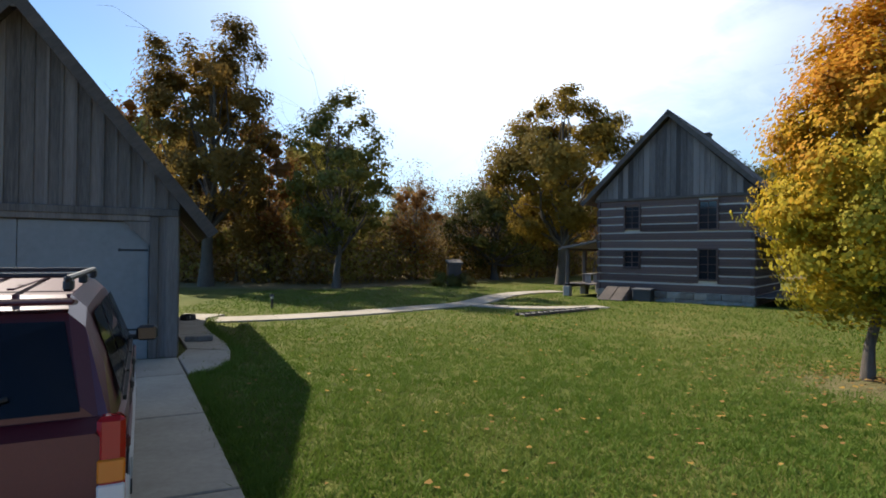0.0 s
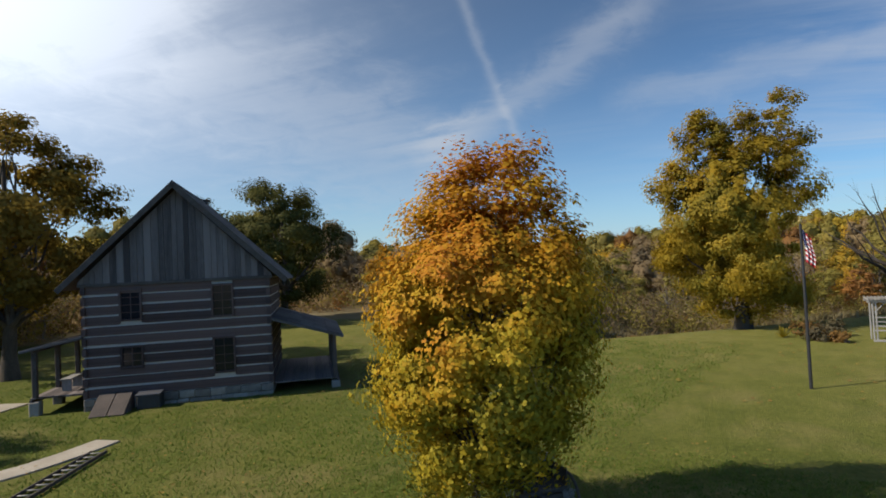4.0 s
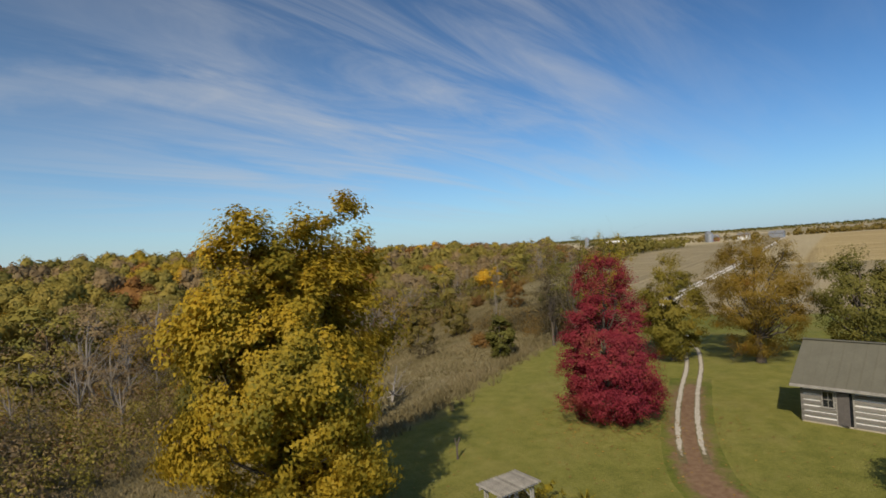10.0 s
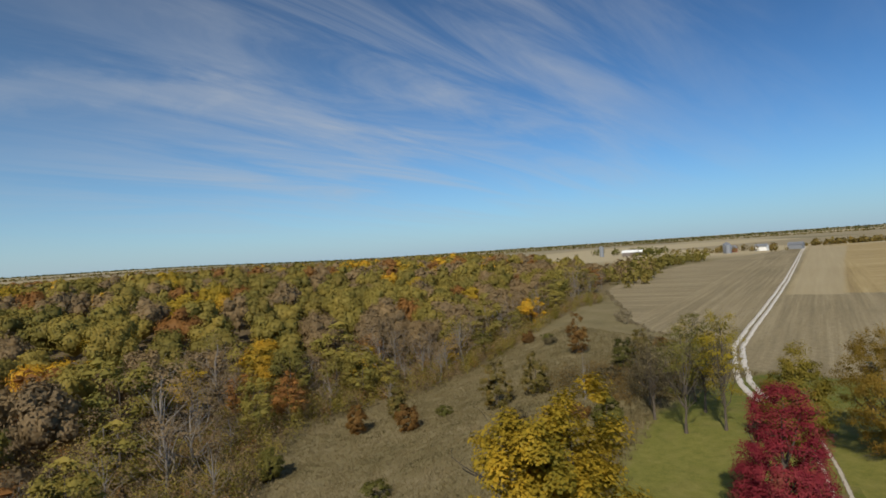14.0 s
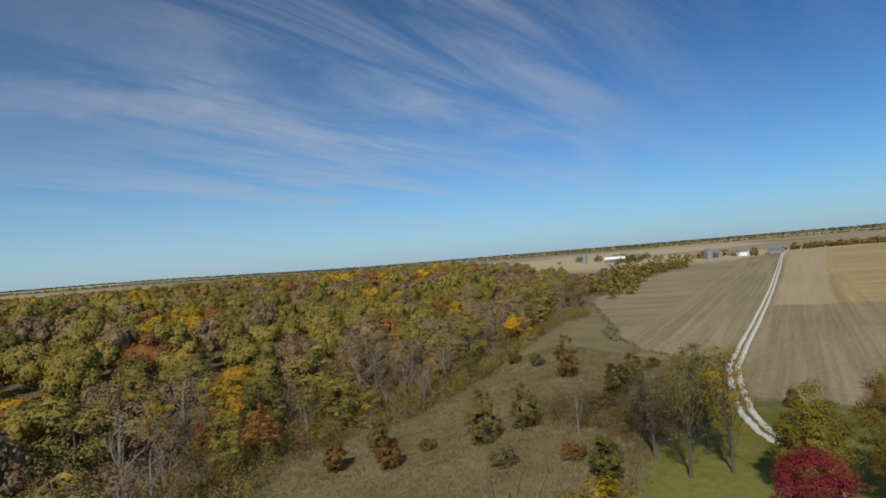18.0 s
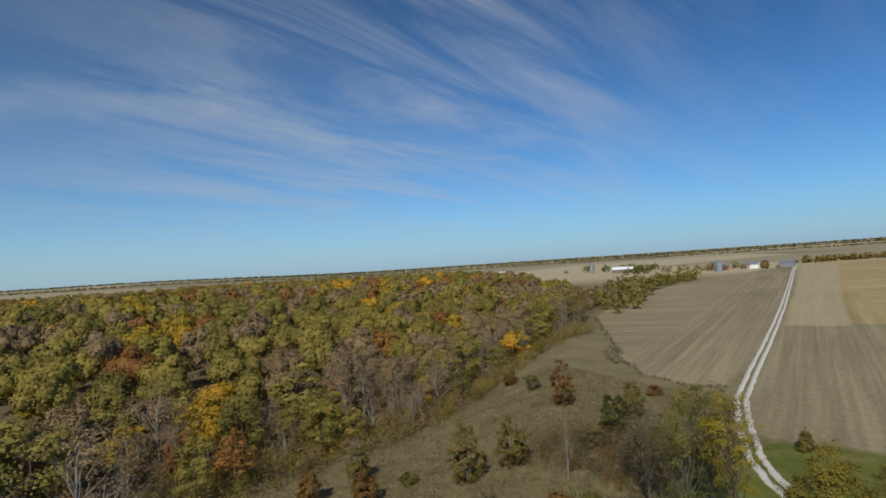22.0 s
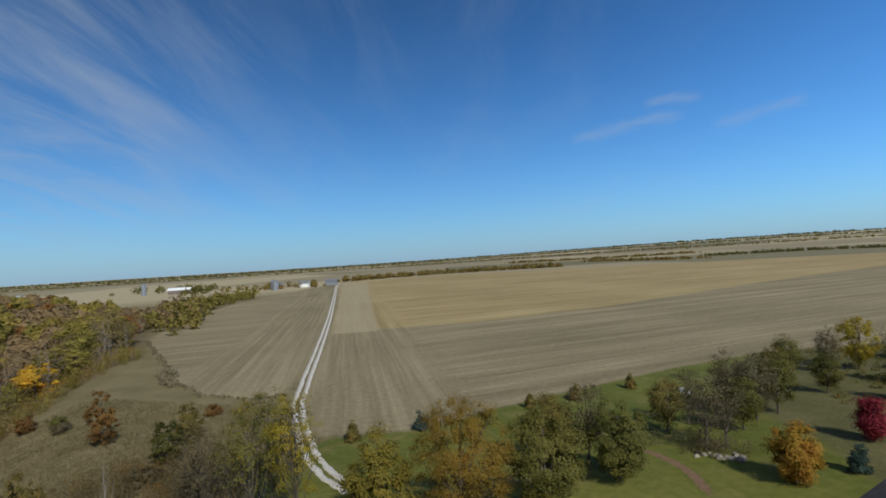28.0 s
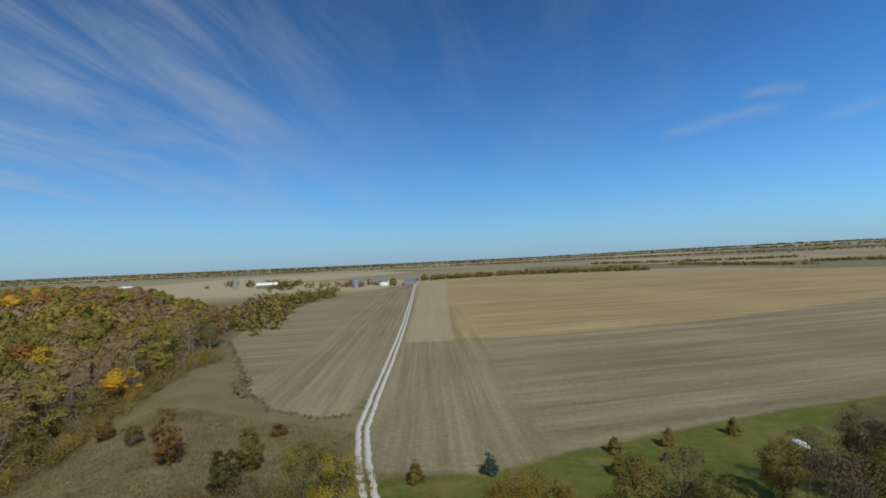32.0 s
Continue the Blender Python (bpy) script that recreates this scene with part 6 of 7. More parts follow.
for x in (-0.36, -0.12, 0.12, 0.36):
    part("roof_rib", box(bmesh.new(), (0.035, 1.7, 0.012), (x, -0.95, 1.735), (0.6, 0, 0), bevel=0.004), "maroon", suv)
part("rear_bumper", box(bmesh.new(), (1.8, 0.22, 0.26), (0, -2.3, 0.5), bevel=0.05), "cladding", suv, "pale grey rear bumper")
part("spoiler", box(bmesh.new(), (1.36, 0.22, 0.035), (0, -2.0, 1.665), (-6, 0, 0), bevel=0.012), "maroon", suv)
part("rear_wiper", rod(bmesh.new(), (0.0, -2.225, 1.1), (0.42, -2.19, 1.2), 0.012), "rubber", suv)
part("tailgate_handle", box(bmesh.new(), (0.4, 0.03, 0.05), (0, -2.3, 0.93), bevel=0.01), "maroon", suv)
# ---- farm wagon under the maple ----
M["blue_tarp"] = surface("blue_tarp", (0.03, 0.033, 0.055), (0.06, 0.066, 0.10), 0.6, 3, bump=0.4)
wagon_m = Matrix(((0.54, -0.84, 0, 8.55), (0.84, 0.54, 0, 9.25), (0, 0, 1, 0), (0, 0, 0, 1))) @ Matrix.Diagonal((0.84, 0.84, 0.84, 1))
wagon = thing("farm_wagon", "old wooden farm wagon with spoked wheels under the maple", "wagon", wagon_m)
for x, r in ((-1.05, 0.5), (1.05, 0.58)):
    part("axle", box(bmesh.new(), (0.09, 1.26, 0.1), (x, 0, r), bevel=0.01), "dark_wood", wagon)
    for sy in (-1, 1):
        wheel = thing("wheel", "grey wooden spoked wheel", "")
        wheel.parent = wagon
        wheel.matrix_local = pose(x, sy * 0.66, r)
        bm = bmesh.new()
        k = 24
        for ring in range(1):
            for i in range(k):
                a, b = 2 * math.pi * i / k, 2 * math.pi * (i + 1) / k
                rod(bm, (r * 0.95 * math.cos(a), 0, r * 0.95 * math.sin(a)), (r * 0.95 * math.cos(b), 0, r * 0.95 * math.sin(b)), 0.032, n=6)
        part("rim", bm, "dark_wood", wheel)
        part("hub", rod(bmesh.new(), (0, -0.13, 0), (0, 0.13, 0), 0.085, n=12), "grey_wood", wheel)
        for i in range(12):
            a = 2 * math.pi * i / 12
            part("spoke", rod(bmesh.new(), (0.07 * math.cos(a), 0, 0.07 * math.sin(a)), (r * 0.94 * math.cos(a), 0, r * 0.94 * math.sin(a)), 0.02, 0.015, 6), "grey_wood", wheel)
part("reach", box(bmesh.new(), (2.4, 0.1, 0.1), (0, 0, 0.56), bevel=0.01), "dark_wood", wagon)
part("bolster", box(bmesh.new(), (0.12, 1.1, 0.14), (-1.05, 0, 0.66), bevel=0.01), "dark_wood", wagon)
part("bolster", box(bmesh.new(), (0.12, 1.1, 0.14), (1.05, 0, 0.7), bevel=0.01), "dark_wood", wagon)
for sy in (-1, 1):
    for zz in (0.86, 1.05):
        part("side_board", box(bmesh.new(), (2.9, 0.03, 0.18), (0.1, sy * 0.5, zz), bevel=0.006), "dark_wood", wagon)
part("bed", box(bmesh.new(), (2.9, 1.0, 0.04), (0.1, 0, 0.77), bevel=0.006), "dark_wood", wagon)
part("seat", box(bmesh.new(), (0.34, 0.9, 0.04), (-0.9, 0, 1.3), bevel=0.006), "grey_wood", wagon, "pale weathered plank seat")
for sy in (-0.4, 0.4):
    part("seat_bracket", box(bmesh.new(), (0.05, 0.04, 0.28), (-0.9, sy, 1.15), bevel=0.004), "iron", wagon)
part("tongue", rod(bmesh.new(), (-1.1, 0, 0.5), (-1.75, 0, 0.4), 0.045), "grey_wood", wagon)
rng = np.random.default_rng(5)
gx2, gy2 = np.meshgrid(np.linspace(-0.45, 1.62, 26), np.linspace(-0.62, 0.62, 14))
tz = 1.12 + 0.34 * np.cos(gx2 * 1.25 - 0.7) * np.cos(gy2 * 2.2) + 0.03 * np.sin(gx2 * 9 + gy2 * 4) + rng.normal(0, 0.012, gx2.shape)
tz[0], tz[-1] = tz[0] - 0.4, tz[-1] - 0.4
ti = np.arange(gx2.size).reshape(gx2.shape)
tarp = mesh_of("tarp", np.stack([gx2, gy2, tz], -1).reshape(-1, 3), np.stack([ti[:-1, :-1], ti[:-1, 1:], ti[1:, 1:], ti[1:, :-1]], -1).reshape(-1, 4), "blue_tarp", 4)
tarp.shade_smooth()
shared("tarp", tarp, wagon)

# ---- flagpole ----
flag_pole = thing("flagpole", "dark flagpole with a gilt finial and a limp flag", "flagpole", pose(20.94, 5.63, 0))
part("pole", rod(bmesh.new(), (0, 0, 0), (0, 0, 5.35), 0.055, 0.04, 12), "iron", flag_pole)
bm = bmesh.new()
bmesh.ops.create_uvsphere(bm, u_segments=12, v_segments=8, radius=0.06, matrix=Matrix.Translation((0, 0, 5.44)))
rod(bm, (0, 0, 5.46), (0, 0, 5.62), 0.03, 0.004)
part("finial", bm, "brass", flag_pole, "gilt finial")
part("halyard", rod(bmesh.new(), (0.07, 0, 1.2), (0.07, 0, 5.25), 0.006, n=5), "white", flag_pole)
m, n, l, p = material("flag_cloth")
uv = n.new("ShaderNodeAttribute")
uv.attribute_name = "weave"
s2 = node(m, "ShaderNodeSeparateXYZ", Vector=uv.outputs["Vector"])
stripe = calc(m, "GREATER_THAN", calc(m, "FRACT", calc(m, "MULTIPLY", s2.outputs[1], 6.5)), 0.5)
red_white = blend(m, stripe, (0.45, 0.02, 0.03), (0.72, 0.71, 0.69))
canton = calc(m, "MULTIPLY", calc(m, "LESS_THAN", s2.outputs[0], 0.4), calc(m, "GREATER_THAN", s2.outputs[1], 0.46))
dots = node(m, "ShaderNodeTexVoronoi", Vector=uv.outputs["Vector"], Scale=14.0, Randomness=0.0)
blue = blend(m, calc(m, "LESS_THAN", dots.outputs["Distance"], 0.22), (0.015, 0.025, 0.11), (0.6, 0.6, 0.62))
l.new(blend(m, canton, red_white, blue), p.inputs["Base Color"])
p.inputs["Roughness"].default_value = 0.8
M["flag_cloth"] = m
fu, fv = np.meshgrid(np.linspace(0, 1, 26), np.linspace(0, 1, 16))
fold = 0.055 * np.sin(fu * 17 + fv * 2.5) * np.minimum(fu * 3, 1)
fx = 0.06 + fu * 0.27 + 0.03 * np.sin(fv * 5)
fz = 5.2 - (1 - fv) * 1.05 * (1 - 0.15 * fu) - fu * 0.4
fi = np.arange(fu.size).reshape(fu.shape)
cloth = mesh_of("flag", np.stack([fx, fold, fz], -1).reshape(-1, 3), np.stack([fi[:-1, :-1], fi[:-1, 1:], fi[1:, 1:], fi[1:, :-1]], -1).reshape(-1, 4), "flag_cloth", 4)
cloth.shade_smooth()
at = cloth.attributes.new("weave", "FLOAT_VECTOR", "POINT")
at.data.foreach_set("vector", np.stack([fu, fv, 0 * fu], -1).astype(np.float32).ravel())
fl = shared("flag", cloth, flag_pole)
fl.matrix_local = pose(0, 0, 0, 0, 0, -70)
tagged(fl, "red, white and blue striped cloth flag")

# ---- garden arbour ----
arb_m = pose(33.1, 3.4, -0.02, 0, 0, -82) @ Matrix.Diagonal((0.88, 0.88, 0.95, 1))
arbour = thing("garden_arbour", "grey weathered garden arbour with a slatted roof and seat", "arbour", arb_m)
for sx in (-0.85, 0.85):
    for sy in (-0.55, 0.55):
        for dx in (-0.07, 0.07):
            part("post", box(bmesh.new(), (0.075, 0.075, 2.05), (sx + dx, sy, 1.02), bevel=0.008), "grey_wood", arbour)
for sy in (-0.62, 0.62):
    part("beam", box(bmesh.new(), (2.35, 0.045, 0.14), (0, sy, 2.0), bevel=0.008), "grey_wood", arbour)
for k in range(15):
    part("slat", box(bmesh.new(), (0.045, 1.75, 0.09), (-1.12 + k * 0.16, 0, 2.12), bevel=0.006), "grey_wood", arbour)
for k in range(4):
    part("seat_slat", box(bmesh.new(), (1.55, 0.09, 0.03), (0, 0.2 + k * 0.105, 0.45), bevel=0.005), "grey_wood", arbour)
for k in range(3):
    part("back_rail", box(bmesh.new(), (1.6, 0.03, 0.07), (0, 0.56, 0.65 + k * 0.22), bevel=0.005), "grey_wood", arbour)
part("threshold", box(bmesh.new(), (1.9, 0.12, 0.1), (0, -0.6, 0.06), bevel=0.008), "grey_wood", arbour)
for sx in (-0.8, 0.8):
    part("brace", box(bmesh.new(), (0.05, 0.06, 0.75), (sx * 0.72, -0.55, 1.72), (0, -45 if sx > 0 else 45, 0), bevel=0.005), "grey_wood", arbour)

# ---- garden beds, yucca, stones and a forked post ----
for k, (x, y, h, r, mat, label) in enumerate([
        (34.0, 5.9, 0.9, 0.7, "leaf_twig", "faded brown flower clump in the garden bed"), (33.4, 6.9, 0.8, 0.8, "leaf_rust", "faded russet flower clump in the garden bed"), (32.2, 6.4, 0.6, 0.6, "leaf_twig", "faded brown flower clump in the garden bed"),
        (34.6, 7.2, 0.7, 0.6, "leaf_olive", "olive perennial clump in the garden bed"), (33.2, 1.6, 0.9, 0.7, "leaf_olive", "olive perennial clump in the garden bed"), (34.1, 0.9, 1.1, 0.7, "leaf_yellow", "yellowing perennial clump in the garden bed"),
        (33.0, 0.5, 0.7, 0.6, "leaf_olive", "olive perennial clump in the garden bed"), (34.8, 1.9, 0.8, 0.6, "leaf_cedar", "bronze perennial clump in the garden bed"), (31.9, 5.5, 0.5, 0.5, "leaf_rust", "faded russet flower clump in the garden bed")]):
    tree("garden_plant", label, x, y, h, r, 0.02, mat, 900, 0.09, 24, 0.2, 200 + k, trunk=0.015, limbs=8, twigs=1, group="garden beds", category="plant")


def yucca(x, y, seed, label):
    rnd = random.Random(seed)
    root = thing("yucca", label, "plant", pose(x, y, land(x, y)), "yuccas")
    bm = bmesh.new()
    for k in range(46):
        a, e, ln = rnd.uniform(0, 6.283), rnd.uniform(0.25, 1.35), rnd.uniform(0.45, 0.75)
        d = Vector((math.cos(a) * math.cos(e), math.sin(a) * math.cos(e), math.sin(e)))
        s = Vector((-math.sin(a), math.cos(a), 0)) * 0.03
        vs = [bm.verts.new(q) for q in (s, -s, d * ln * 0.6 - s * 0.8, d * ln, d * ln * 0.6 + s * 0.8)]
        bm.faces.new((vs[0], vs[1], vs[2], vs[3], vs[4]))
    part("leaf_rosette", bm, "leaf_yellow", root)


yucca(33.5, -0.6, 1, "yellow-green spiky yucca in the garden bed")
yucca(33.0, 7.9, 2, "yellow-green spiky yucca in the garden bed")


def boulder(x, y, s, seed, label, mat="stone", group=""):
    bm = bmesh.new()
    bmesh.ops.create_icosphere(bm, subdivisions=2, radius=1.0)
    for v in bm.verts:
        v.co *= 0.85 + 0.35 * noise.noise(v.co * 1.3 + Vector((seed * 3.1, 0, 0)))
        v.co = Vector((v.co.x * s, v.co.y * s * 0.8, v.co.z * s * 0.62 + s * 0.3))
    ob = part("boulder", bm, mat, None, label, smooth=False)
    ob.matrix_world = pose(x, y, land(x, y) - 0.05, 0, 0, seed * 47)
    return tagged(ob, category="stone", group=group)


boulder(33.1, -0.3, 0.28, 1, "pale boulder beside the yucca", "chink")
for k in range(9):
    boulder(32.0 + 0.35 * k + 0.1 * math.sin(k * 5), 5.2 + 0.16 * k + 0.3 * math.sin(k * 2.1), 0.16 + 0.05 * math.sin(k * 3), k + 2, "grey fieldstone edging the garden bed", group="bed edging stones")
rnd = random.Random(12)
for k in range(22):
    boulder(25.2 + rnd.uniform(-2.2, 2.2), -50.6 + rnd.uniform(-0.9, 0.9), rnd.uniform(0.25, 0.6), k + 20, "grey fieldstone in the yard's rock pile", group="rock pile stones")
fork = thing("forked_post", "dark forked wooden post on the lawn", "post", pose(41.3, 1.5, land(41.3, 1.5)))
part("stem", rod(bmesh.new(), (0, 0, -0.1), (0, 0, 0.7), 0.06, 0.05), "dark_wood", fork)
part("branch", rod(bmesh.new(), (0, 0, 0.62), (-0.05, 0.1, 1.15), 0.045, 0.03), "dark_wood", fork)
part("branch", rod(bmesh.new(), (0, 0, 0.62), (0.1, -0.25, 1.1), 0.045, 0.03), "dark_wood", fork)
# a small dark well house beyond the walk
well = thing("well_house", "small dark plank well house on the lawn", "shed", pose(0.7, 35.3, 0, 0, 0, 12) @ Matrix.Diagonal((0.6, 0.6, 1.25, 1)))
part("wall", box(bmesh.new(), (1.3, 1.1, 1.15), (0, 0, 0.575), bevel=0.02), "dark_wood", well)
part("roof", box(bmesh.new(), (1.6, 1.4, 0.08), (0, 0, 1.2), (6, 0, 0), bevel=0.01), "shingle", well)
for k in range(8):
    part("plank", box(bmesh.new(), (0.15, 0.025, 1.1), (-0.57 + k * 0.163, -0.562, 0.57), bevel=0.004), "dark_wood", well)
for k, (x, y, h, r, mat) in enumerate([(-0.2, 34.6, 0.9, 0.6, "leaf_olive"), (1.5, 34.7, 0.8, 0.5, "leaf_cedar"), (0.6, 34.3, 0.6, 0.5, "leaf_green")]):
    tree("bush", "straggling bush beside the well house", x, y, h, r, 0.05, mat, 1100, 0.09, 24, 0.25, 260 + k, trunk=0.03, limbs=8, twigs=1, group="bushes by the well house", category="bush")
# ---- log cabin by the lane ----
M["grey_log"] = surface("grey_log", (0.11, 0.10, 0.088), (0.22, 0.205, 0.18), 0.9, 3, (0.3, 3, 3), 0.5, 0.01, 0.25)
M["white_chink"] = surface("white_chink", (0.62, 0.60, 0.56), (0.80, 0.78, 0.74), 0.9, 3)
GLOG = unit_log("log", "grey_log")
cabin_m = Matrix(((-0.966, 0.26, 0, 34.3), (-0.26, -0.966, 0, -17.1), (0, 0, 1, 0.0), (0, 0, 0, 1)))
cabin = thing("log_cabin", "one-storey log cabin with white chinking and a metal roof", "cabin", cabin_m)
W, D, H = 6.6, 4.6, 2.35
part("chinking", box(bmesh.new(), (W + 0.02, D + 0.02, H), (W / 2, D / 2, H / 2 + 0.02)), "white_chink", cabin, "white chinking between the logs")
OPEN = [(0.98, 1.55, 1.05, 1.95), (1.68, 2.45, 0.2, 2.0), (3.95, 4.85, 0.2, 2.0)]
random.seed(31)
for c in range(7):
    zc = 0.3 + c * 0.31
    x = -0.06
    for a, b in sorted((a, b) for a, b, lo, hi in OPEN if lo < zc < hi) + [(W + 0.06, None)]:
        if a - x > 0.05:
            piece("log", GLOG, cabin, (a - x - 0.004, 0.15, 0.2), ((x + a) / 2, -0.005, zc + random.uniform(-0.012, 0.012)))
        x = b if b is not None else x
    for xs in (0.0, W):
        piece("log", GLOG, cabin, (0.15, D + 0.12, 0.2), (xs, D / 2, zc + 0.15))
    piece("log", GLOG, cabin, (W + 0.1, 0.15, 0.2), (W / 2, D, zc))
part("footing", box(bmesh.new(), (W + 0.1, D + 0.1, 0.2), (W / 2, D / 2, 0.08), bevel=0.02), "concrete", cabin)
window_at(cabin, 0.98, 1.55, 1.05, 1.95, -0.07, 2, 2, "dark sash window with a weathered grey frame", "grey_wood")
for a, b, lo, hi in OPEN[1:]:
    # near-black sheet fills each opening; its colour stands for the unlit inside
    part("doorway", box(bmesh.new(), (b - a, 0.03, hi - lo), ((a + b) / 2, -0.045, (lo + hi) / 2)), "pane", cabin, "dark sheet in the open door, in place of the unlit inside")
    for xx in (a, b):
        part("door_frame", box(bmesh.new(), (0.08, 0.17, hi - lo + 0.08), (xx, -0.01, (lo + hi) / 2), bevel=0.006), "grey_wood", cabin)
    leaf = part("door_leaf", box(bmesh.new(), (0.6, 0.045, hi - lo - 0.04), (0.3, 0, 0), bevel=0.006), "shingle", cabin, "dark grey plank door standing open")
    leaf.matrix_local = pose(a + 0.02, -0.09, (lo + hi) / 2, 0, 0, -12)
roof_run, roof_rise = D / 2 + 0.55, 2.1
ang = math.degrees(math.atan2(roof_rise, roof_run))
ln = math.hypot(roof_run, roof_rise)
for sy in (-1, 1):
    slope = part("roof", box(bmesh.new(), (W + 0.9, ln, 0.06), bevel=0.01), "tin_green", cabin, "drab olive metal roof")
    slope.matrix_local = pose(W / 2, D / 2 + sy * roof_run / 2, H + 2.1 - roof_rise / 2 - 0.1, -sy * ang, 0, 0)
    for k in range(15):
        part("roof_seam", box(bmesh.new(), (0.025, ln, 0.014), (-(W + 0.84) / 2 + k * (W + 0.84) / 14, 0, 0.036)), "tin_green", slope)
    fas = part("fascia", box(bmesh.new(), (W + 0.9, 0.05, 0.16), (W / 2, D / 2 + sy * roof_run, H - 0.12), bevel=0.006), "grey_wood", cabin, "pale weathered fascia board")
for xs in (0.02, W - 0.02):
    part("gable", prism(bmesh.new(), [(0, H), (D, H), (D / 2, H + 1.62)], 0.06, pose(xs + 0.03, 0, 0, 0, 0, 90)), "grey_wood", cabin)
part("ridge_cap", box(bmesh.new(), (W + 0.94, 0.3, 0.05), (W / 2, D / 2, H + 2.05), bevel=0.015), "tin_green", cabin)
part("plate_beam", box(bmesh.new(), (W + 0.3, 0.2, 0.16), (W / 2, -0.02, H - 0.02), bevel=0.01), "dark_wood", cabin)

# ---- outbuilding in the south yard ----
shed = thing("garden_shed", "dark-roofed shed beneath the yard trees", "shed", pose(14.5, -31.0, 0.0, 0, 0, 8) @ Matrix.Diagonal((1, 1, 0.8, 1)))
part("wall", box(bmesh.new(), (5.0, 5.5, 2.3), (0, -2.6, 1.15), bevel=0.02), "siding", shed)
part("gable", prism(bmesh.new(), [(-2.5, 2.3), (2.5, 2.3), (0, 4.8)], 5.4, pose(0, -5.3, 0)), "siding", shed)
for sx in (-1, 1):
    r = part("roof", box(bmesh.new(), (3.9, 6.2, 0.09), bevel=0.01), "shingle", shed)
    r.matrix_local = pose(sx * 1.38, -2.6, 3.55, 0, sx * 45, 0)
boat = thing("rowing_boat", "small white boat turned over on the grass", "boat", pose(27.3, -77.0, 0, 0, 0, 25))
part("hull", loft(bmesh.new(), [[(x * w, y, z * h) for x, z in ((-1, 0), (1, 0), (0.85, 0.6), (0.35, 1), (-0.35, 1), (-0.85, 0.6))] for y, w, h in ((-1.4, 0.5, 0.35), (-0.6, 0.62, 0.45), (0.5, 0.58, 0.45), (1.2, 0.3, 0.35), (1.5, 0.06, 0.2))]), "white", boat)
part("keel", box(bmesh.new(), (0.04, 2.4, 0.05), (0, -0.1, 0.46)), "white", boat)
worn_strip([(34.5, -52.6), (31.8, -50.9), (30.2, -49.3), (28.6, -46.9), (27.5, -43.9), (26.5, -39.5)], 1.7, "bare brown track across the south yard")

# ---- distant farms ----
M["steel"] = surface("steel", (0.22, 0.23, 0.25), (0.36, 0.37, 0.39), 0.45, 1.0, bump=0.05, metal=0.5)
M["barn_red"] = surface("barn_red", (0.16, 0.035, 0.03), (0.26, 0.06, 0.05), 0.8, 2.0)


def farm_building(x, y, w, d, h, peak, turn, wall_mat, roof_mat, label, category="barn"):
    b = thing("farm_building", label, category, pose(x, y, land(x, y) - 0.1, 0, 0, turn), "distant farm buildings")
    part("wall", box(bmesh.new(), (w, d, h), (0, 0, h / 2)), wall_mat, b)
    part("gable", prism(bmesh.new(), [(-d / 2, h), (d / 2, h), (0, peak)], w - 0.1, pose(-w / 2 + 0.05, 0, 0) @ pose(0, 0, 0, 0, 0, -90) @ pose(0, 0, 0)), wall_mat, b)
    run = d / 2 + 0.4
    for s in (-1, 1):
        r = part("roof", box(bmesh.new(), (w + 0.8, math.hypot(run, peak - h) + 0.2, 0.15)), roof_mat, b)
        r.matrix_local = pose(0, s * run / 2, (h + peak) / 2 + 0.1, -s * math.degrees(math.atan2(peak - h, run)), 0, 0)
    for k in range(3):
        part("window", box(bmesh.new(), (w * 0.1, 0.1, h * 0.3), (-w * 0.3 + k * w * 0.3, -d / 2 - 0.05, h * 0.55)), "pane", b)
    return b


farm_building(505, -450, 26, 11, 4, 6.5, 35, "siding", "white", "long white metal barn far across the fields")
farm_building(540, -478, 14, 9, 4, 6, 35, "siding", "steel", "white metal barn far across the fields")
farm_building(372, -480, 10, 7, 4, 6.5, 20, "white", "steel", "white farmhouse at the end of the lane", "house")
farm_building(352, -500, 12, 8, 4, 6.5, 20, "steel", "steel", "grey metal shed at the end of the lane", "shed")
farm_building(392, -462, 10, 8, 4, 6.5, 60, "barn_red", "steel", "red barn at the end of the lane")
farm_building(730, -430, 24, 10, 4, 6, 15, "siding", "white", "long white metal barn on the horizon")
farm_building(800, -470, 16, 9, 4, 6, 15, "siding", "steel", "white metal barn on the horizon")
farm_building(1250, -120, 26, 10, 5, 7, 80, "siding", "steel", "white farm shed on the horizon")
for k, (x, y, h, r) in enumerate([(384, -447, 9, 3.2), (377, -440, 8, 2.8), (548, -440, 12, 2.5)]):
    silo = thing("grain_bin", "round steel grain bin beside the far farm", "grain bin", pose(x, y, land(x, y) - 0.1), "grain bins")
    part("drum", rod(bmesh.new(), (0, 0, 0), (0, 0, h), r, n=20), "steel", silo)
    part("cone_roof", rod(bmesh.new(), (0, 0, h), (0, 0, h + r * 0.5), r * 1.02, 0.2, 20), "steel", silo)
# ---- hedgerows and far tree lines ----
rng = np.random.default_rng(21)


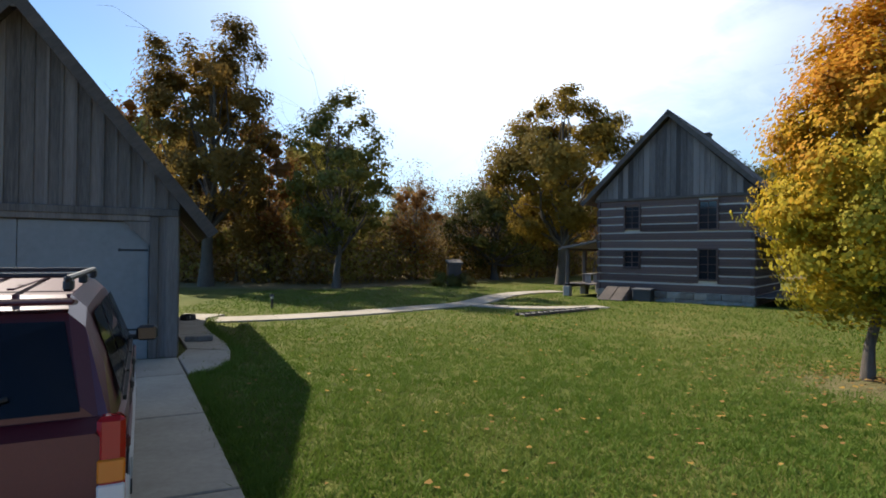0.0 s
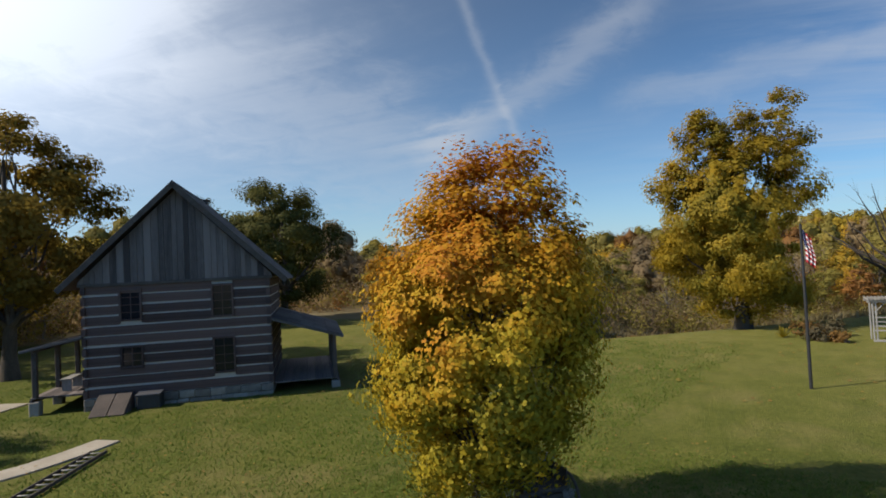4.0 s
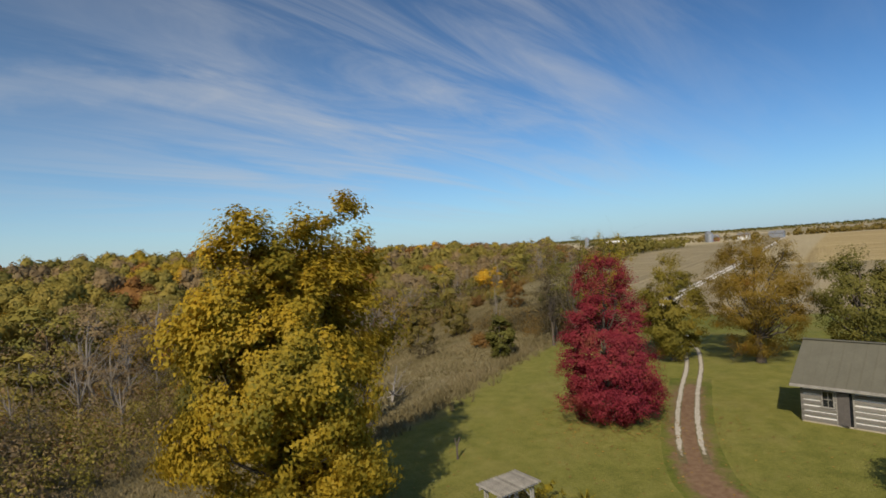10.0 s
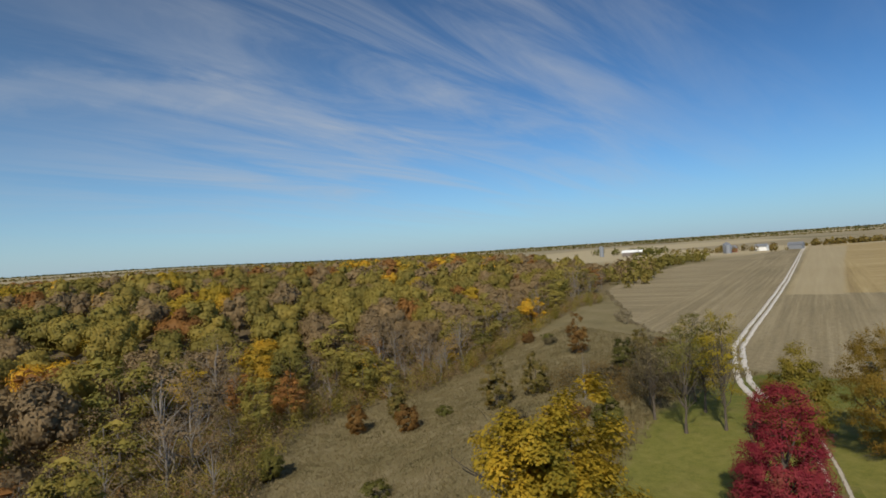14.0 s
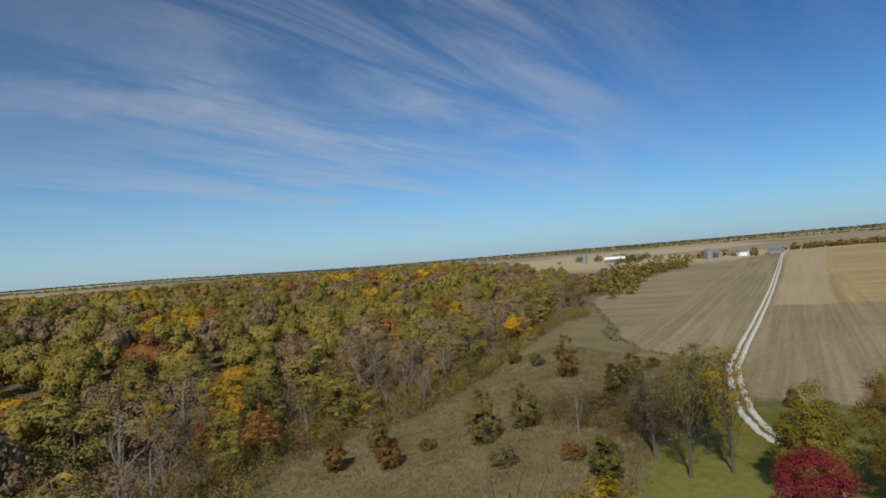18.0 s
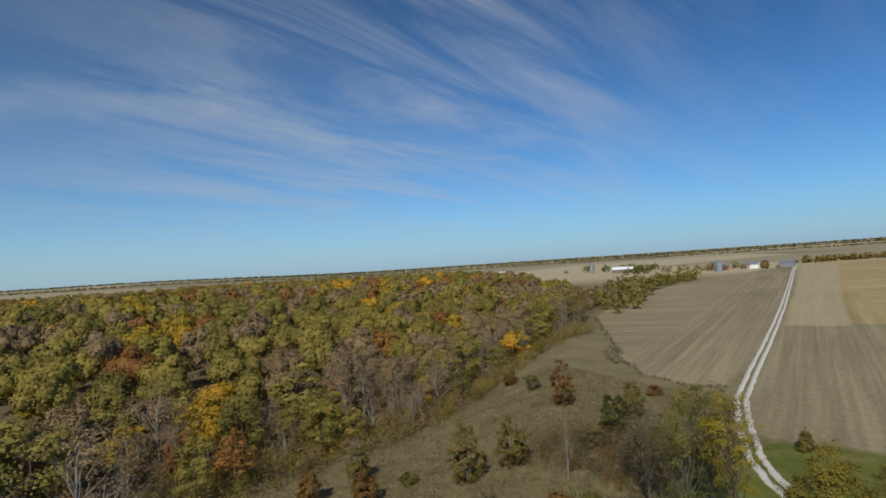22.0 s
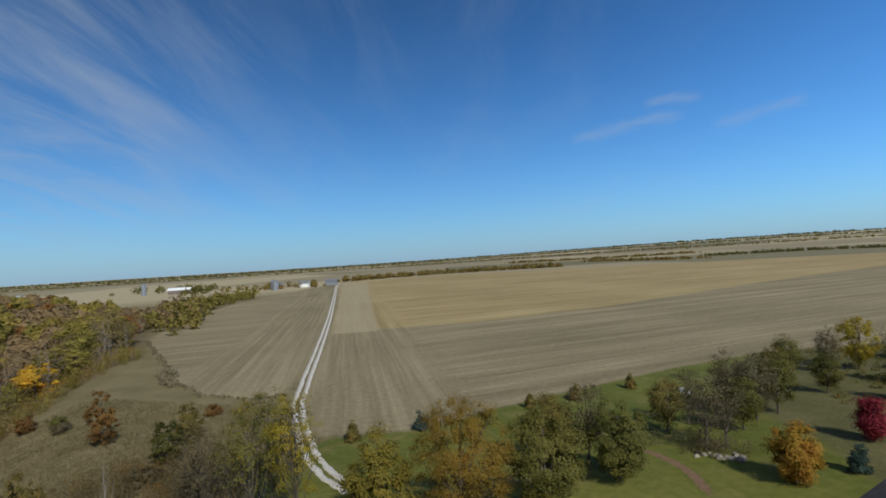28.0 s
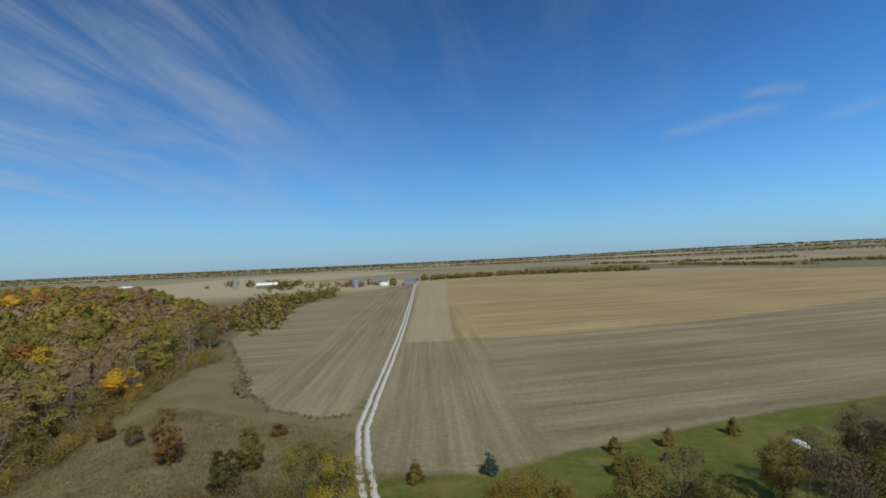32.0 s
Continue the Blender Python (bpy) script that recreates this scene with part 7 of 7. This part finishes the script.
def leaf_mass(name, label, centres, radii, per, size, mat, category="trees", squash=0.9):
    """Trees too far off to count: leaf clumps in one mesh."""
    c0, r0 = np.repeat(centres, per, 0), np.repeat(radii, per)
    k = len(c0)
    d = rng.normal(0, 1, (k, 3))
    d /= np.linalg.norm(d, axis=1)[:, None]
    c = c0 + d * (r0 * rng.uniform(0.4, 1.05, k))[:, None] * [1, 1, squash]
    nn = d * 1.1 + rng.normal(0, 0.5, (k, 3)) + [0, 0, 0.3]
    t = np.cross(nn, rng.normal(0, 1, (k, 3)))
    t /= np.linalg.norm(t, axis=1)[:, None]
    b = np.cross(nn, t)
    b /= np.linalg.norm(b, axis=1)[:, None]
    s = (r0 * size * rng.uniform(0.6, 1.3, k))[:, None]
    v = np.stack([c - t * s, c - b * s, c + t * s, c + b * s], 1).reshape(-1, 3)
    return tagged(new(name, mesh_of(name, v, np.arange(len(v)).reshape(-1, 4), mat, 4)), label, category, kind="stuff")


def along(line, gap, wob):
    pts = []
    for (ax, ay), (bx, by) in zip(line, line[1:]):
        k = max(1, int(math.hypot(bx - ax, by - ay) / gap))
        for i in range(k):
            pts.append((ax + (bx - ax) * i / k + rng.normal(0, wob), ay + (by - ay) * i / k + rng.normal(0, wob)))
    return np.array(pts)


def row(name, label, line, gap, wob, r, per, size, mat, lift=0.8, category="trees"):
    p2 = along(line, gap, wob)
    rr = r * rng.uniform(0.55, 1.2, len(p2))
    leaf_mass(name, label, np.column_stack([p2, height(p2[:, 0], p2[:, 1]) + rr * lift]), rr, per, size, mat, category)


row("tree_line", "dark tree line between the far fields", [(384, -574), (320, -690), (230, -735), (150, -760)], 1.7, 3, 4.2, 34, 0.26, "leaf_cedar", 0.7)
row("tree_line", "dark tree line between the far fields", [(292, -262), (306, -300), (318, -335)], 3, 5, 4.6, 90, 0.16, "far_leaf_olive")
row("tree_line", "dark tree line between the far fields", [(206, -150), (236, -186), (262, -214), (292, -262)], 3, 6, 4.8, 90, 0.16, "far_leaf_green")
row("tree_line", "brown-leaved trees between the far fields", [(214, -146), (246, -182), (276, -212), (304, -256)], 6, 7, 4.8, 90, 0.16, "far_leaf_twig")
row("tree_line", "trees round the far farmyard", [(352, -470), (390, -500), (410, -450), (440, -440)], 5, 8, 4.0, 60, 0.2, "leaf_cedar")
row("tree_line", "trees round the far white barns", [(440, -400), (500, -480), (560, -500), (620, -470)], 9, 10, 5.0, 60, 0.2, "leaf_olive")
row("tree_line", "dark tree line on the horizon", [(330, -1180), (216, -1176), (60, -1190), (-40, -1250)], 1.6, 9, 3.4, 12, 0.42, "leaf_cedar", 0.6)
row("tree_line", "dark tree line on the horizon", [(-40, -960), (-181, -980), (-330, -900), (-480, -860)], 1.6, 9, 3.2, 12, 0.42, "leaf_green", 0.6)
row("tree_line", "dark tree line on the horizon", [(150, -1000), (60, -900), (-20, -820)], 1.6, 9, 3.0, 12, 0.42, "leaf_cedar", 0.6)
for rad, sz, mat in ((1900, 3.2, "leaf_cedar"), (2500, 4.4, "leaf_green"), (3300, 6.5, "leaf_green")):
    arc = [(rad * math.sin(a), rad * math.cos(a)) for a in np.linspace(radians(60), radians(225), 60)]
    row("tree_line", "low dark woods along the horizon", arc, sz * 0.42, 60, sz, 5, 0.66, mat, 0.2)
row("hedgerow", "dry brushy fence row between meadow and field", [(90, -66.5), (95, -63.8), (106.6, -64.8), (123, -74.5), (145, -92.5), (188, -125.5)], 0.8, 0.5, 0.42, 30, 0.24, "leaf_straw", 0.6, "brush")
row("hedgerow", "dry brushy fence row between meadow and field", [(118, -70), (126, -76), (134, -83)], 1.4, 0.9, 1.0, 50, 0.18, "leaf_straw", 0.7, "brush")

# ---- tall dry grass of the meadow ----
def blades(name, label, px_, py_, tall, wide, per, mat, lean=0.35, spread=0.12, category="grass"):
    k = len(px_) * per
    x = np.repeat(px_, per) + rng.normal(0, spread, k)
    y = np.repeat(py_, per) + rng.normal(0, spread, k)
    z = height(x, y)
    a = rng.uniform(0, 2 * math.pi, k)
    h = tall * rng.uniform(0.45, 1.2, k)
    w = wide * rng.uniform(0.6, 1.3, k)
    lx, ly = rng.normal(0, lean, k) * h, rng.normal(0, lean, k) * h
    v = np.stack([np.stack([x - w * np.cos(a), y - w * np.sin(a), z], -1), np.stack([x + w * np.cos(a), y + w * np.sin(a), z], -1), np.stack([x + lx, y + ly, z + h], -1)], 1).reshape(-1, 3)
    return tagged(new(name, mesh_of(name, v, np.arange(len(v)).reshape(-1, 3), mat, 3)), label, category, kind="stuff")


M["dry_grass"] = leafy("dry_grass", [(0.0, (0.11, 0.09, 0.04)), (0.5, (0.20, 0.16, 0.078)), (1.0, (0.28, 0.225, 0.125))], 0.3, 0.15, 0.15)
M["green_grass"] = leafy("green_grass", [(0.0, (0.06, 0.11, 0.012)), (0.5, (0.115, 0.175, 0.024)), (1.0, (0.19, 0.225, 0.05))], 0.35, 0.25, 0.15)
qx, qy = rng.uniform(40, 130, 60000), rng.uniform(-60, 30, 60000)
ok = (inside(qx, qy, LAWN) < -0.3) & (inside(qx, qy, LAWN) > -70) & (inside(qx, qy, FIELD_EAST) < -1) & (inside(qx, qy, FIELD) < -0.6)
qx, qy = qx[ok][:26000], qy[ok][:26000]
blades("meadow_grass", "tall dry tan meadow grass", qx, qy, 0.38, 0.045, 5, "dry_grass", 0.5, 0.3)
edge_pts = along([(44.5, 25.2), (46.4, 15), (47.1, 5.7), (49.9, -0.7), (58.5, -11.8), (66.5, -24)], 0.06, 0.9)
blades("meadow_grass", "tall dry grass along the mown edge", edge_pts[:, 0] + 0.9, edge_pts[:, 1], 0.6, 0.05, 5, "dry_grass")

# ---- mown lawn near the drive ----
qx, qy = rng.uniform(-5, 13, 90000), rng.uniform(1.0, 17, 90000)
hard = [DR + DL[::-1], [(-3.9, 8.7), (-3.6, 9.6), (-4.0, 11), (-5.3, 13.2), (-6.2, 14.8), (-6.7, 17.3), (-8, 17.3), (-4.75, 10.1)]]
ok = np.hypot(qx, qy) < 5 + 11 * rng.uniform(0, 1, len(qx)) ** 1.4
for poly in hard:
    ok &= inside(qx, qy, poly) < -0.02
cx, sx_ = math.cos(radians(25)), math.sin(radians(25))
gx_l, gy_l = (qx + 6.965) * cx + (qy - 9.226) * sx_, -(qx + 6.965) * sx_ + (qy - 9.226) * cx
ok &= ~((np.abs(gx_l) < 2.6) & (gy_l > -0.1))
ok &= np.hypot(qx - 6.4, qy - 8.6) > 1.2 * rng.uniform(0.3, 1, len(qx))
qx, qy = qx[ok], qy[ok]
blades("lawn_grass", "mown green lawn grass", qx, qy, 0.06, 0.0075, 7, "green_grass", 0.6, 0.06)
wx, wy = rng.uniform(-9, 30, 42000), rng.uniform(9, 44, 42000)
ok = (inside(wx, wy, LAWN) > 0.4) & (np.hypot(wx, wy) > 9 + 5 * rng.uniform(0, 1, len(wx))) & (np.hypot(wx, wy) < 22 + 20 * rng.uniform(0, 1, len(wx)))
in_house = ((wx - 9.8) * 0.7795 - (wy - 24.4) * 0.6264, (wx - 9.8) * 0.6264 + (wy - 24.4) * 0.7795)
ok &= ~((np.abs(in_house[0] - 0.4) < 6.0) & (in_house[1] > -0.2) & (in_house[1] < 6.6))
for line, half in ((WALK_MAIN, 0.75), (WALK_BRANCH, 0.62)):
    ok &= inside(wx, wy, line + line[-2:0:-1]) < -half
ok &= ~((np.abs((wx + 6.965) * cx + (wy - 9.226) * sx_) < 2.9) & (-(wx + 6.965) * sx_ + (wy - 9.226) * cx > -0.1) & (-(wx + 6.965) * sx_ + (wy - 9.226) * cx < 7.5))
blades("lawn_grass", "mown green lawn grass before the house", wx[ok], wy[ok], 0.075, 0.014, 4, "green_grass", 0.6, 0.14)
ex = along([(2.2, -2.2), (-1.55, 4.6), (-3.9, 8.75), (-3.66, 9.3), (-3.72, 10.1), (-4.0, 10.9), (-5.3, 13.1), (-6.15, 14.7), (-6.68, 16.3)], 0.015, 0.06)
blades("lawn_grass", "ragged grass overhanging the drive's edge", ex[:, 0] + 0.1, ex[:, 1] + 0.04, 0.11, 0.008, 5, "green_grass", 0.7, 0.03)

# ---- fallen leaves ----
M["fallen_leaf"] = leafy("fallen_leaf", [(0.0, (0.12, 0.06, 0.025)), (0.4, (0.26, 0.15, 0.05)), (0.7, (0.34, 0.22, 0.05)), (1.0, (0.34, 0.12, 0.035))], 0.1, 2.0)


def fallen(x, y, size, name="fallen_leaves", label="fallen autumn leaves scattered on the lawn"):
    k = len(x)
    a = rng.uniform(0, 2 * math.pi, k)
    s = size * rng.uniform(0.6, 1.3, k)
    z = height(x, y) + rng.uniform(0.03, 0.075, k)
    out = [(0, -0.5, 0.1), (0.45, -0.05, 0.35), (0.25, 0.5, 0), (-0.3, 0.45, 0.3), (-0.45, -0.1, 0)]
    ca, sa = np.cos(a), np.sin(a)
    v = np.stack([np.stack([x + (px_ * ca - py_ * sa) * s, y + (px_ * sa + py_ * ca) * s, z + pz_ * s * rng.uniform(0, 1, k)], -1) for px_, py_, pz_ in out], 1).reshape(-1, 3)
    tagged(new(name, mesh_of(name, v, np.arange(len(v)).reshape(-1, 5), "fallen_leaf", 5)), label, "leaves", kind="stuff")


fx_, fy_ = rng.uniform(-3, 14, 900), rng.uniform(2.5, 22, 900)
ok = (inside(fx_, fy_, hard[0]) < 0)
fallen(fx_[ok], fy_[ok], 0.06)
r_, a_ = np.abs(rng.normal(0, 1.7, 420)), rng.uniform(0, 6.283, 420)
fallen(6.9 + r_ * np.cos(a_), 8.9 + r_ * np.sin(a_), 0.07, label="fallen orange leaves round the maple's trunk")
r_, a_ = np.abs(rng.normal(0, 3.0, 600)), rng.uniform(0, 6.283, 600)
fallen(41.0 + r_ * np.cos(a_), -9.3 + r_ * np.sin(a_), 0.14, label="fallen red leaves beneath the crimson maple")
fallen(rng.uniform(18, 44, 1500), rng.uniform(-16, 34, 1500), 0.11)
